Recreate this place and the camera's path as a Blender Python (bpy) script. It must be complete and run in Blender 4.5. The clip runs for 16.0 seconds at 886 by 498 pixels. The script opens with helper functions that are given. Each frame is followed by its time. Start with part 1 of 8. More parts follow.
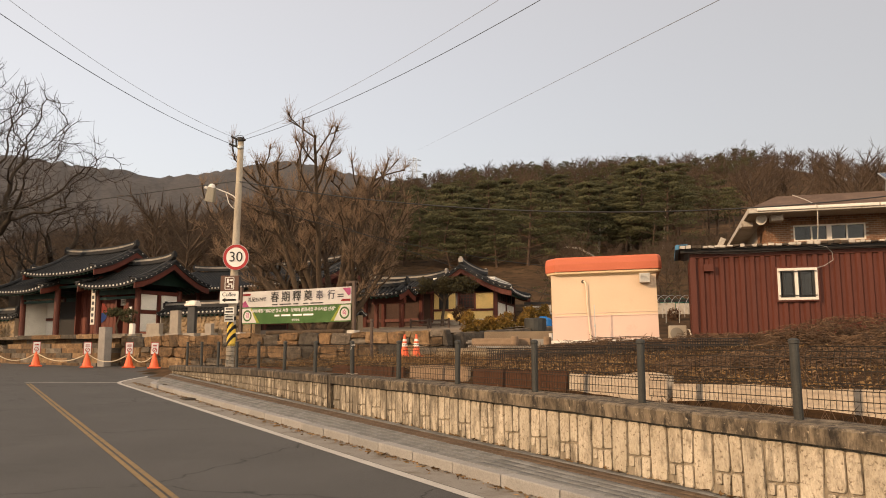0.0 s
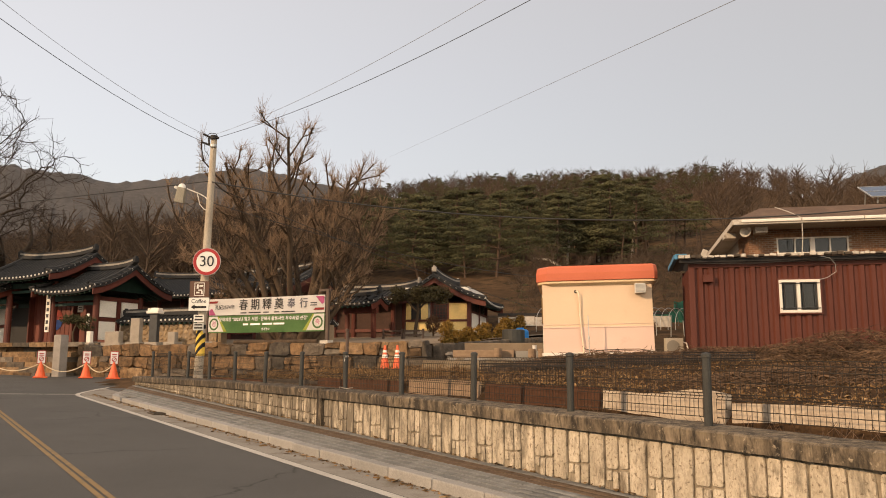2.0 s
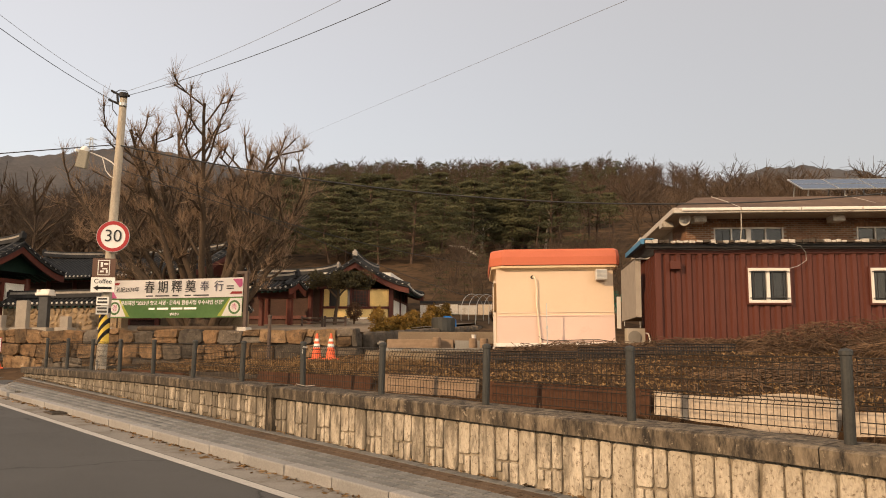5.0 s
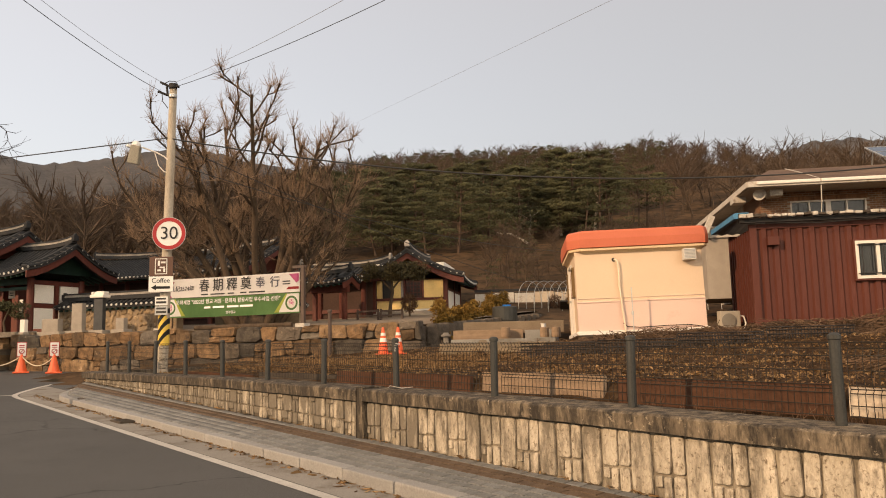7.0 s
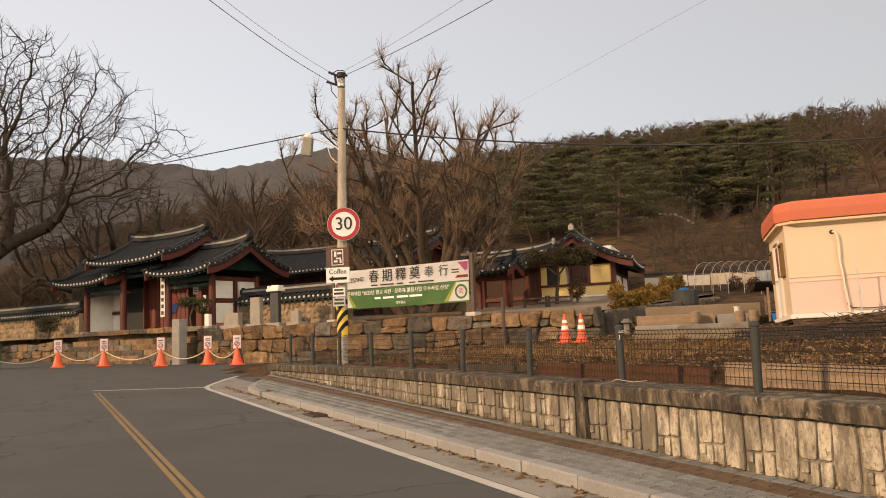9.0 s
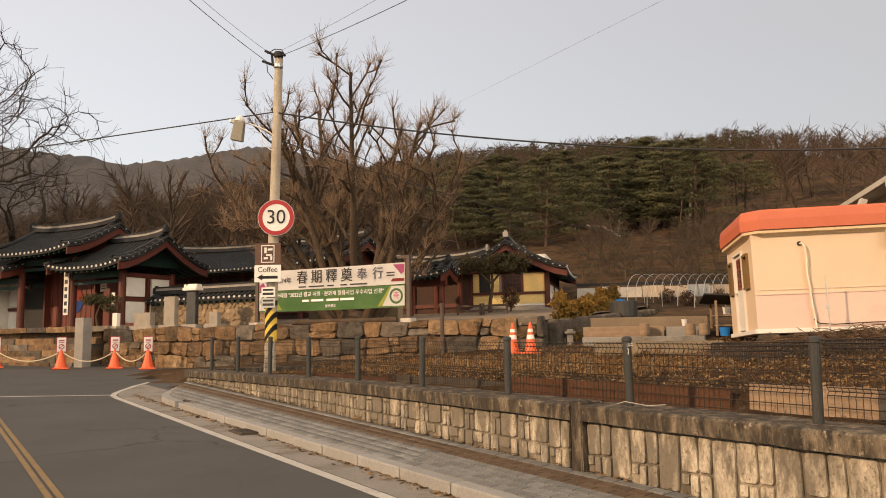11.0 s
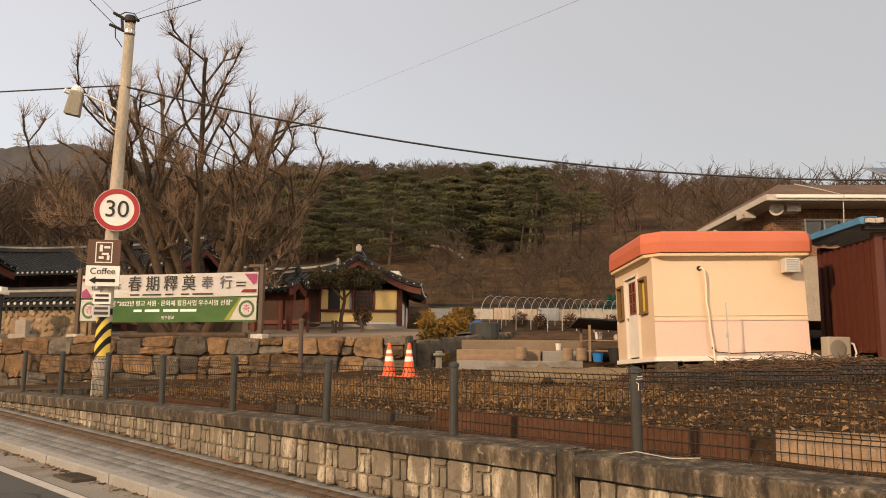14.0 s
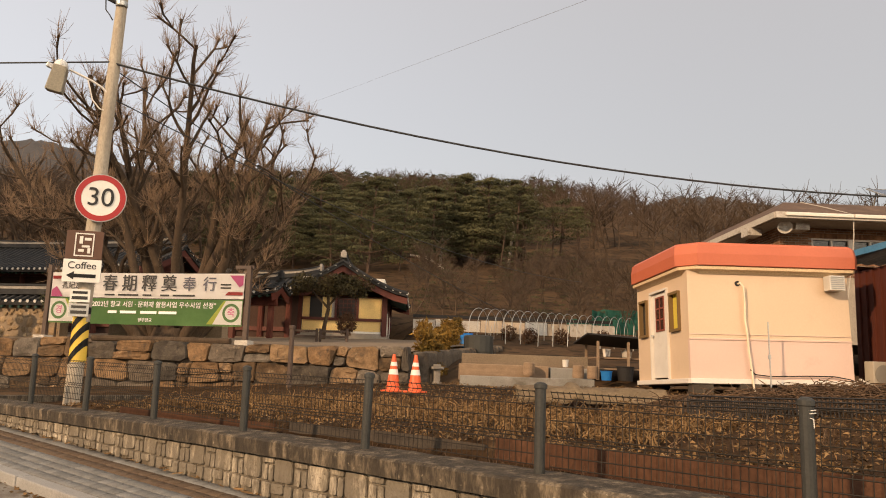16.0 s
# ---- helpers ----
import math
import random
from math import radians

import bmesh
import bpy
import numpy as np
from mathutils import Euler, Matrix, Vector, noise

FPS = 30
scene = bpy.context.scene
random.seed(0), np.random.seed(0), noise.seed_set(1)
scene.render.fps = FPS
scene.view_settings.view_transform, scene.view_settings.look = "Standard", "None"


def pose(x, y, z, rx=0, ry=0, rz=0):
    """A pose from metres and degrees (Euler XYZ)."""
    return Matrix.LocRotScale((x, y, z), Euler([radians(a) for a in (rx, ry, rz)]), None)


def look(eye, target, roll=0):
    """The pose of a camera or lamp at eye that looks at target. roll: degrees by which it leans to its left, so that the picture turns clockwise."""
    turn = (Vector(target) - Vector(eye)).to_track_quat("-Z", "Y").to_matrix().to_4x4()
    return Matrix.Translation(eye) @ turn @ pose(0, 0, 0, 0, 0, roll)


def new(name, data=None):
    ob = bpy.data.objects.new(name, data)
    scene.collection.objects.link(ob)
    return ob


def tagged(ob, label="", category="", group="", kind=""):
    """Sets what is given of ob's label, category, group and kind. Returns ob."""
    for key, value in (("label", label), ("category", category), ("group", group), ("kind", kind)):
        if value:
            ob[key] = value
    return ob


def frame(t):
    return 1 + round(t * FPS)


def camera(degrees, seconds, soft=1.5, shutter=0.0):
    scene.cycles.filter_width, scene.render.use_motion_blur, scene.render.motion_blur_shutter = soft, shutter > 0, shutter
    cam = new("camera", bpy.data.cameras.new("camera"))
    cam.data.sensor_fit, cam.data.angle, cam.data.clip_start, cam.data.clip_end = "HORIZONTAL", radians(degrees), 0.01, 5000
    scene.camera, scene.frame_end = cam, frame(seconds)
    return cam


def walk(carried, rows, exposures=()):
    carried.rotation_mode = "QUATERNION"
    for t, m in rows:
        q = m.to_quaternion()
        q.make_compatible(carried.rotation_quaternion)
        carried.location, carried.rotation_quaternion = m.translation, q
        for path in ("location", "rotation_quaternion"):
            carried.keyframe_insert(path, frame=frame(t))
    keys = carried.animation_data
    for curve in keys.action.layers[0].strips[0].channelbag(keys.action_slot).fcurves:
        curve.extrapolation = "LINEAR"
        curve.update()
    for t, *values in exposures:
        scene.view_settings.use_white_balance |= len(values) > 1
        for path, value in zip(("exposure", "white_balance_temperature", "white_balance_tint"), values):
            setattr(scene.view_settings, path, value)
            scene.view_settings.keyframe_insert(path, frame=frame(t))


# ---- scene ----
cam = camera(59.1, 16.0, soft=1.0)
PATH = [
    (0, (5.289, 1.069, 2.803), (4.766, 2.982, 3.063), -0.2),
    (0.5, (4.995, 1.305, 2.814), (4.485, 3.22, 3.086), -0.3),
    (1, (4.739, 1.548, 2.795), (4.273, 3.476, 3.052), -0.1),
    (1.5, (4.505, 1.815, 2.813), (4.053, 3.743, 3.094), 0.1),
    (2, (4.233, 2.05, 2.826), (3.808, 3.982, 3.114), 0.2),
    (2.5, (3.968, 2.325, 2.817), (3.585, 4.268, 3.097), 1.0),
    (3, (3.673, 2.604, 2.841), (3.327, 4.553, 3.123), 1.6),
    (3.5, (3.365, 2.837, 2.861), (3.166, 4.809, 3.128), 0.8),
    (3.7, (3.277, 2.964, 2.86), (3.107, 4.938, 3.127), 0.7),
    (5.8, (2.225, 4.477, 2.92), (2.018, 6.449, 3.178), -0.1),
    (6, (2.142, 4.556, 2.931), (1.901, 6.524, 3.192), -0.9),
    (6.5, (1.891, 4.874, 2.948), (1.623, 6.842, 3.189), -1.2),
    (7, (1.631, 5.2, 2.955), (1.352, 7.167, 3.19), -1.3),
    (7.5, (1.377, 5.436, 2.974), (1.044, 7.392, 3.221), -3.0),
    (8, (1.114, 5.729, 3.007), (0.5, 7.614, 3.273), -2.8),
    (8.5, (0.853, 5.92, 2.983), (0.154, 7.777, 3.232), -2.2),
    (9, (0.598, 6.152, 2.981), (-0.051, 8.032, 3.198), -2.2),
    (9.2, (0.497, 6.283, 3.003), (-0.148, 8.163, 3.221), -2.6),
    (11.3, (-0.614, 7.694, 3.015), (-1.007, 9.641, 3.247), -0.2),
    (11.5, (-0.698, 7.789, 3.018), (-1.047, 9.744, 3.255), 0.2),
    (12, (-0.903, 8.112, 3.098), (-1.132, 10.077, 3.39), 0.2),
    (12.5, (-1.159, 8.341, 3.098), (-1.314, 10.31, 3.415), 0.6),
    (13, (-1.403, 8.685, 3.079), (-1.498, 10.659, 3.387), 0.7),
    (13.5, (-1.669, 9.07, 3.072), (-1.737, 11.044, 3.382), 0.8),
    (14, (-1.887, 9.367, 3.075), (-1.911, 11.348, 3.35), 0.4),
    (14.5, (-2.113, 9.772, 3.097), (-2.119, 11.75, 3.394), 0.6),
    (15, (-2.346, 10.082, 3.131), (-2.283, 12.059, 3.429), 1.5),
    (15.5, (-2.55, 10.482, 3.097), (-2.448, 12.456, 3.402), 1.5),
    (16, (-2.802, 10.76, 3.099), (-2.751, 12.736, 3.406), 2.0),
]
walk(cam, [(t, look(eye, target, roll)) for t, eye, target, roll in PATH])

# ---- light ----
world = bpy.data.worlds.new("sky")
scene.world = world
world.use_nodes = True
wn = world.node_tree.nodes
sky = wn.new("ShaderNodeTexSky")
sky.sky_type = "NISHITA"
sky.sun_disc = False
SUN_EL = radians(24)
sky.sun_elevation = SUN_EL
sky.sun_rotation = radians(135)
sky.air_density, sky.dust_density, sky.ozone_density, sky.altitude = 1.0, 5.0, 1.5, 100
haze = wn.new("ShaderNodeMix")
haze.data_type = "RGBA"
haze.inputs[0].default_value = 0.68
# the haze is a little brighter on the sun's side of the sky
wco, wdot, wfac, wcol = wn.new("ShaderNodeTexCoord"), wn.new("ShaderNodeVectorMath"), wn.new("ShaderNodeMath"), wn.new("ShaderNodeVectorMath")
wdot.operation, wfac.operation, wcol.operation = "DOT_PRODUCT", "MULTIPLY_ADD", "SCALE"
wdot.inputs[1].default_value = (-0.707, -0.707, 0)
wfac.inputs[1].default_value, wfac.inputs[2].default_value = 0.36, 1.14
wcol.inputs[0].default_value = (2.7, 2.34, 1.92)
for a_, b_ in ((wco.outputs["Generated"], wdot.inputs[0]), (wdot.outputs["Value"], wfac.inputs[0]), (wfac.outputs[0], wcol.inputs["Scale"]), (wcol.outputs[0], haze.inputs[7])):
    world.node_tree.links.new(a_, b_)
world.node_tree.links.new(sky.outputs[0], haze.inputs[6])
world.node_tree.links.new(haze.outputs[2], wn["Background"].inputs[0])
wn["Background"].inputs["Strength"].default_value = 0.15
sun = new("sun", bpy.data.lights.new("sun", "SUN"))
sun.data.energy, sun.data.angle, sun.data.color = 2.35, radians(1.2), (1.0, 0.68, 0.4)
sun.matrix_world = look((-40, -40, 25.2), (0, 0, 0))
scene.view_settings.exposure = 1.0


# ---- materials ----
def nodes_of(name):
    m = bpy.data.materials.new(name)
    m.use_nodes = True
    return m, m.node_tree.nodes, m.node_tree.links, m.node_tree.nodes["Principled BSDF"]


def ramp(n, l, src, stops):
    r = n.new("ShaderNodeValToRGB")
    while len(r.color_ramp.elements) < len(stops):
        r.color_ramp.elements.new(0.5)
    for e, (p, c) in zip(r.color_ramp.elements, stops):
        e.position, e.color = p, (*c, 1)
    l.new(src, r.inputs[0])
    return r.outputs[0]


def noise_of(n, l, co, scale, detail=6, rough=0.6):
    t = n.new("ShaderNodeTexNoise")
    t.inputs["Scale"].default_value, t.inputs["Detail"].default_value, t.inputs["Roughness"].default_value = scale, detail, rough
    l.new(co, t.inputs["Vector"])
    return t.outputs["Fac"]


def mixed(n, l, kind, fac, a, b):
    x = n.new("ShaderNodeMix")
    x.data_type, x.blend_type = "RGBA", kind
    for sock, v in ((x.inputs[0], fac), (x.inputs[6], a), (x.inputs[7], b)):
        if hasattr(v, "links"):
            l.new(v, sock)
        elif isinstance(v, (int, float)):
            sock.default_value = v
        else:
            sock.default_value = (*v, 1)
    return x.outputs[2]


def mat(name, a, b, scale=3.0, fine=40.0, rough=0.85, bump=0.3, metal=0.0, stain=None, stain_scale=0.7, stain_lo=0.5,
        stretch=(1, 1, 1), each=0.0, island=0.0, spec=0.3, grain_k=0.7, spots=None, whole=False):
    """Two-scale mottled surface: base colours a and b, fine grain, optional stain colour, variation from object to object or island to island."""
    m, n, l, p = nodes_of(name)
    tc, mp = n.new("ShaderNodeTexCoord"), n.new("ShaderNodeMapping")
    mp.inputs["Scale"].default_value = stretch
    src_co = n.new("ShaderNodeNewGeometry").outputs["Position"] if whole else tc.outputs["Object"]
    l.new(src_co, mp.inputs["Vector"])
    co = mp.outputs[0]
    big, small = noise_of(n, l, co, scale), noise_of(n, l, co, fine, 4)
    col = ramp(n, l, big, [(0.3, a), (0.7, b)])
    grain = ramp(n, l, small, [(0.25, (0.62, 0.62, 0.62)), (0.75, (1.25, 1.25, 1.25))])
    col = mixed(n, l, "MULTIPLY", grain_k, col, grain)
    if stain:
        st = ramp(n, l, noise_of(n, l, co, stain_scale, 8, 0.7), [(stain_lo, (0, 0, 0)), (min(0.99, stain_lo + 0.18), (1, 1, 1))])
        col = mixed(n, l, "MIX", st, col, stain)
    if spots:
        sc, scale2, lo2 = spots
        sv = noise_of(n, l, src_co, scale2, 5, 0.65)
        col = mixed(n, l, "MIX", ramp(n, l, sv, [(lo2, (0, 0, 0)), (min(0.99, lo2 + 0.1), (1, 1, 1))]), col, sc)
    if each or island:
        src = n.new("ShaderNodeObjectInfo").outputs["Random"] if each else n.new("ShaderNodeNewGeometry").outputs["Random Per Island"]
        k = each or island
        v = ramp(n, l, src, [(0, (1 - k, 1 - k, 1 - k)), (0.5, (1, 1 - k * 0.15, 1 - k * 0.3)), (1, (1 + k * 0.6, 1 + k * 0.6, 1 + k * 0.6))])
        col = mixed(n, l, "MULTIPLY", 1.0, col, v)
    l.new(col, p.inputs["Base Color"])
    p.inputs["Roughness"].default_value, p.inputs["Metallic"].default_value = rough, metal
    p.inputs["Specular IOR Level"].default_value = spec
    if bump:
        b_ = n.new("ShaderNodeBump")
        b_.inputs["Strength"].default_value, b_.inputs["Distance"].default_value = bump, 0.02
        l.new(small, b_.inputs["Height"])
        l.new(b_.outputs[0], p.inputs["Normal"])
    return m


def plain(name, c, rough=0.5, metal=0.0):
    return mat(name, tuple(v * 0.92 for v in c), tuple(min(1, v * 1.06) for v in c), 2.0, 25, rough, 0.05, metal, grain_k=0.15)


ASPHALT = mat("asphalt", (0.06, 0.0565, 0.052), (0.078, 0.0735, 0.068), 0.5, 90, 0.85, 0.5, stain=(0.048, 0.0455, 0.0418), stain_scale=0.35, stain_lo=0.55)
def crack(m, scale, width, dark):
    """Thin wandering cracks laid over a surface's colour."""
    n, l = m.node_tree.nodes, m.node_tree.links
    p = n["Principled BSDF"]
    old = p.inputs["Base Color"].links[0].from_socket
    tc = n.new("ShaderNodeTexCoord")
    nz = n.new("ShaderNodeTexNoise")
    nz.inputs["Scale"].default_value, nz.inputs["Detail"].default_value = 1.3, 6
    l.new(tc.outputs["Object"], nz.inputs["Vector"])
    add = n.new("ShaderNodeVectorMath")
    add.operation = "MULTIPLY_ADD"
    add.inputs[1].default_value = (1.3, 1.3, 0)
    l.new(nz.outputs["Color"], add.inputs[0])
    l.new(tc.outputs["Object"], add.inputs[2])
    vo = n.new("ShaderNodeTexVoronoi")
    vo.feature = "DISTANCE_TO_EDGE"
    vo.inputs["Scale"].default_value = scale
    l.new(add.outputs[0], vo.inputs["Vector"])
    f = ramp(n, l, vo.outputs["Distance"], [(width * 0.5, (1, 1, 1)), (width, (0, 0, 0))])
    l.new(mixed(n, l, "MIX", f, old, dark), p.inputs["Base Color"])


crack(ASPHALT, 0.2, 0.0045, (0.02, 0.018, 0.016))


def streaks(m, dark, far, near, scale=5.0):
    """Algae streaks running down a wall, thick at the shaded far end of the street and thin at the near end."""
    n, l = m.node_tree.nodes, m.node_tree.links
    p = n["Principled BSDF"]
    old = p.inputs["Base Color"].links[0].from_socket
    pos = n.new("ShaderNodeNewGeometry").outputs["Position"]
    mp, dot, lim, sub = n.new("ShaderNodeMapping"), n.new("ShaderNodeVectorMath"), n.new("ShaderNodeMapRange"), n.new("ShaderNodeMath")
    mp.inputs["Scale"].default_value = (1, 1, 0.28)
    l.new(pos, mp.inputs["Vector"])
    dot.operation = "DOT_PRODUCT"
    dot.inputs[1].default_value = (-0.725, 0.689, 0)
    l.new(pos, dot.inputs[0])
    for k, v in zip((1, 2, 3, 4), (4.0, 12.0, near, far)):
        lim.inputs[k].default_value = v
    l.new(dot.outputs["Value"], lim.inputs[0])
    sub.operation = "ADD"
    l.new(noise_of(n, l, mp.outputs[0], scale, 9, 0.72), sub.inputs[0])
    l.new(lim.outputs[0], sub.inputs[1])
    f = ramp(n, l, sub.outputs[0], [(0.52, (0, 0, 0)), (0.66, (0.85, 0.85, 0.85))])
    l.new(mixed(n, l, "MIX", f, old, dark), p.inputs["Base Color"])


CONCRETE = mat("concrete", (0.223, 0.211, 0.186), (0.285, 0.267, 0.236), 1.5, 45, 0.9, 0.4, stain=(0.136, 0.118, 0.093), stain_scale=1.1)
GUTTER = mat("gutter_concrete", (0.188, 0.169, 0.144), (0.237, 0.213, 0.181), 1.2, 50, 0.9, 0.4, stain=(0.106, 0.0813, 0.0562), stain_scale=1.5)
KERB = mat("kerb_granite", (0.225, 0.217, 0.203), (0.29, 0.277, 0.257), 2, 60, 0.85, 0.3, stain=(0.167, 0.146, 0.124), stain_scale=1.3, stain_lo=0.56, each=0.15)
PAVER = mat("paver_grey", (0.135, 0.134, 0.127), (0.19, 0.186, 0.175), 3, 50, 0.9, 0.4, each=0.2)
PAVER_J = mat("paver_grey_joined", (0.135, 0.134, 0.127), (0.19, 0.186, 0.175), 3, 50, 0.9, 0.4, island=0.2)
PAVER_B = mat("paver_brown", (0.0825, 0.055, 0.0358), (0.116, 0.0798, 0.0495), 3, 50, 0.9, 0.4, island=0.2)
PAVER_BO = mat("paver_brown_single", (0.0825, 0.055, 0.0358), (0.116, 0.0798, 0.0495), 3, 50, 0.9, 0.4, each=0.2)
CAP = mat("stained_cap_concrete", (0.091, 0.0702, 0.0481), (0.26, 0.205, 0.14), 6, 60, 0.95, 1.0, stain=(0.0286, 0.0234, 0.0182), stain_scale=9, stain_lo=0.44, stretch=(1, 1, 0.3), spots=((0.351, 0.286, 0.202), 18, 0.6), whole=True)
BLOCK = mat("form_stone_concrete", (0.36, 0.305, 0.225), (0.58, 0.5, 0.385), 4, 60, 0.95, 1.0, stain=(0.12, 0.095, 0.066), stain_scale=7, stain_lo=0.53, stretch=(1, 1, 0.4), each=0.06, spots=((0.17, 0.13, 0.088), 26, 0.56), whole=True)
# the blocks' own concrete, with groove shade darkened into the colour, plus real stains
FORMJ_SHADED = mat("form_joint_shaded", (0.19, 0.155, 0.112), (0.33, 0.28, 0.205), 4, 50, 0.95, 0.8, stain=(0.1, 0.08, 0.055), stain_scale=7, stain_lo=0.52, stretch=(1, 1, 0.4), whole=True)
JOINT = mat("dark_joint", (0.05, 0.0385, 0.0289), (0.0735, 0.0577, 0.0423), 4, 50, 0.95, 0.5)
streaks(BLOCK, (0.12, 0.1, 0.074), 0.155, -0.02)
streaks(FORMJ_SHADED, (0.08, 0.064, 0.045), 0.12, 0.0)
streaks(CAP, (0.034, 0.027, 0.02), 0.12, -0.02, 7.0)
SOIL = mat("dry_soil", (0.026, 0.0145, 0.0075), (0.07, 0.04, 0.0195), 2.2, 24, 0.95, 1.0, stain=(0.15, 0.098, 0.052), stain_scale=3.2, stain_lo=0.56, spots=((0.012, 0.0075, 0.0045), 7, 0.55), spec=0.05)
GROUND = mat("dry_ground", (0.05, 0.03, 0.0165), (0.1, 0.062, 0.034), 0.3, 4, 0.95, 0.8, stain=(0.036, 0.024, 0.014), stain_scale=0.25, spots=((0.026, 0.02, 0.012), 0.9, 0.52), spec=0.05)
SAND = mat("beaten_earth", (0.154, 0.112, 0.0735), (0.21, 0.158, 0.105), 0.8, 25, 0.95, 0.5)
POSTM = mat("grey_post_paint", (0.029, 0.029, 0.026), (0.043, 0.042, 0.037), 3, 60, 0.6, 0.1, stain=(0.0788, 0.0522, 0.0352), stain_lo=0.6)
WIREM = mat("dark_wire", (0.0208, 0.0176, 0.0136), (0.036, 0.0304, 0.024), 3, 60, 0.7, 0.0, spec=0.15)
CREAM = mat("cream_panel", (0.56, 0.416, 0.285), (0.6, 0.447, 0.308), 0.8, 30, 0.55, 0.05, stain=(0.52, 0.385, 0.268), stain_scale=1.4, stain_lo=0.58, grain_k=0.1)
PINK = mat("pale_pink_panel", (0.56, 0.4, 0.325), (0.6, 0.43, 0.35), 0.8, 30, 0.55, 0.05, stain=(0.5, 0.355, 0.285), stain_scale=1.4, stain_lo=0.58, grain_k=0.1)
ORANGE = mat("orange_roof_panel", (0.42, 0.105, 0.05), (0.47, 0.125, 0.06), 0.9, 25, 0.5, 0.05, stain=(0.36, 0.09, 0.045), stain_scale=1.8, stain_lo=0.56, grain_k=0.15)
WHITE = mat("white_paint", (0.58, 0.53, 0.47), (0.65, 0.6, 0.53), 1.5, 30, 0.5, 0.05, stain=(0.46, 0.41, 0.34), stain_lo=0.6, grain_k=0.15)
DIRTWHITE = mat("weathered_white", (0.375, 0.338, 0.285), (0.51, 0.465, 0.405), 3, 25, 0.8, 0.3, stain=(0.188, 0.15, 0.112), stain_scale=3, stain_lo=0.52)
RUST = mat("oxide_red_steel", (0.068, 0.0172, 0.0094), (0.091, 0.0236, 0.0125), 0.7, 30, 0.6, 0.1, stain=(0.074, 0.0209, 0.0126), stain_scale=1.0, stain_lo=0.52, stretch=(1, 1, 0.25), grain_k=0.25)
# near-black: stands in for shade inside openings, also colours cables, bars and mesh
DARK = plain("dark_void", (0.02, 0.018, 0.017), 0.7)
METAL = mat("galvanised", (0.35, 0.35, 0.34), (0.45, 0.45, 0.43), 3, 50, 0.45, 0.05, 0.6)
BLUESHEET = mat("blue_sheet", (0.05, 0.16, 0.28), (0.07, 0.2, 0.33), 2, 20, 0.5, 0.1)
BLUE = plain("blue_plastic", (0.02, 0.16, 0.45), 0.4)
YELLOWP = plain("yellow_paint", (0.62, 0.42, 0.06), 0.6)
LINE_Y = mat("road_yellow", (0.19, 0.122, 0.048), (0.235, 0.155, 0.068), 2, 60, 0.8, 0.2, stain=(0.11, 0.09, 0.062), stain_scale=5, stain_lo=0.5)
LINE_W = mat("road_white", (0.36, 0.33, 0.29), (0.45, 0.42, 0.37), 2, 60, 0.8, 0.2, stain=(0.26, 0.24, 0.22), stain_scale=5, stain_lo=0.55)


def glass_mat(name, tint):
    m, n, l, p = nodes_of(name)
    p.inputs["Base Color"].default_value = (*tint, 1)
    p.inputs["Roughness"].default_value, p.inputs["IOR"].default_value = 0.04, 1.45
    p.inputs["Transmission Weight"].default_value = 0.6
    return m


GLASS = glass_mat("window_glass", (0.05, 0.055, 0.06))


# ---- building helpers ----
def quad_strip(verts, faces, name, material, parent=None, smooth=False):
    me = bpy.data.meshes.new(name)
    me.from_pydata([tuple(v) for v in verts], [], faces)
    me.update()
    if smooth:
        me.shade_smooth()
    me.materials.append(material)
    ob = new(name, me)
    if parent:
        ob.parent = parent
    return ob


def part(name, bm, material, parent=None, label="", smooth=False):
    me = bpy.data.meshes.new(name)
    bm.to_mesh(me)
    bm.free()
    if smooth:
        me.shade_smooth()
    me.materials.append(material)
    ob = new(name, me)
    if parent:
        ob.parent = parent
    if label:
        ob["label"] = label
    return ob


def thing(name, x, y, z, rz=0.0, label="", category="", group="", kind=""):
    e = new(name)
    e.matrix_basis = pose(x, y, z, 0, 0, rz)
    e.empty_display_size = 0.2
    return tagged(e, label, category, group, kind)


def box(bm, c, size, rot=(0, 0, 0), bevel=0.0, taper=1.0):
    """A box with its centre c; taper scales the top."""
    m = pose(*c, *rot)
    r = bmesh.ops.create_cube(bm, size=1.0)
    vs = r["verts"]
    for v in vs:
        k = taper if v.co.z > 0 else 1.0
        v.co = m @ Vector((v.co.x * size[0] * k, v.co.y * size[1] * k, v.co.z * size[2]))
    if bevel:
        es = list({e for v in vs for e in v.link_edges})
        bmesh.ops.bevel(bm, geom=es, offset=bevel, segments=2, affect="EDGES", profile=0.6)
    return bm


def boxes(*items, bevel=0.0):
    bm = bmesh.new()
    for it in items:
        box(bm, it[0], it[1], it[2] if len(it) > 2 else (0, 0, 0), bevel)
    return bm


def rod(bm, p0, p1, r0, r1=None, n=8, caps=True):
    p0, p1 = Vector(p0), Vector(p1)
    r1 = r0 if r1 is None else r1
    q = (p1 - p0).to_track_quat("Z", "Y")
    rings = []
    for p, r in ((p0, r0), (p1, r1)):
        rings.append([bm.verts.new(p + q @ Vector((math.cos(i * 2 * math.pi / n) * r, math.sin(i * 2 * math.pi / n) * r, 0))) for i in range(n)])
    for i in range(n):
        bm.faces.new((rings[0][i], rings[0][(i + 1) % n], rings[1][(i + 1) % n], rings[1][i]))
    if caps:
        bm.faces.new(rings[0][::-1])
        bm.faces.new(rings[1])
    return bm


def rods(items, r, n=8):
    bm = bmesh.new()
    for a, b in items:
        rod(bm, a, b, r, r, n)
    return bm


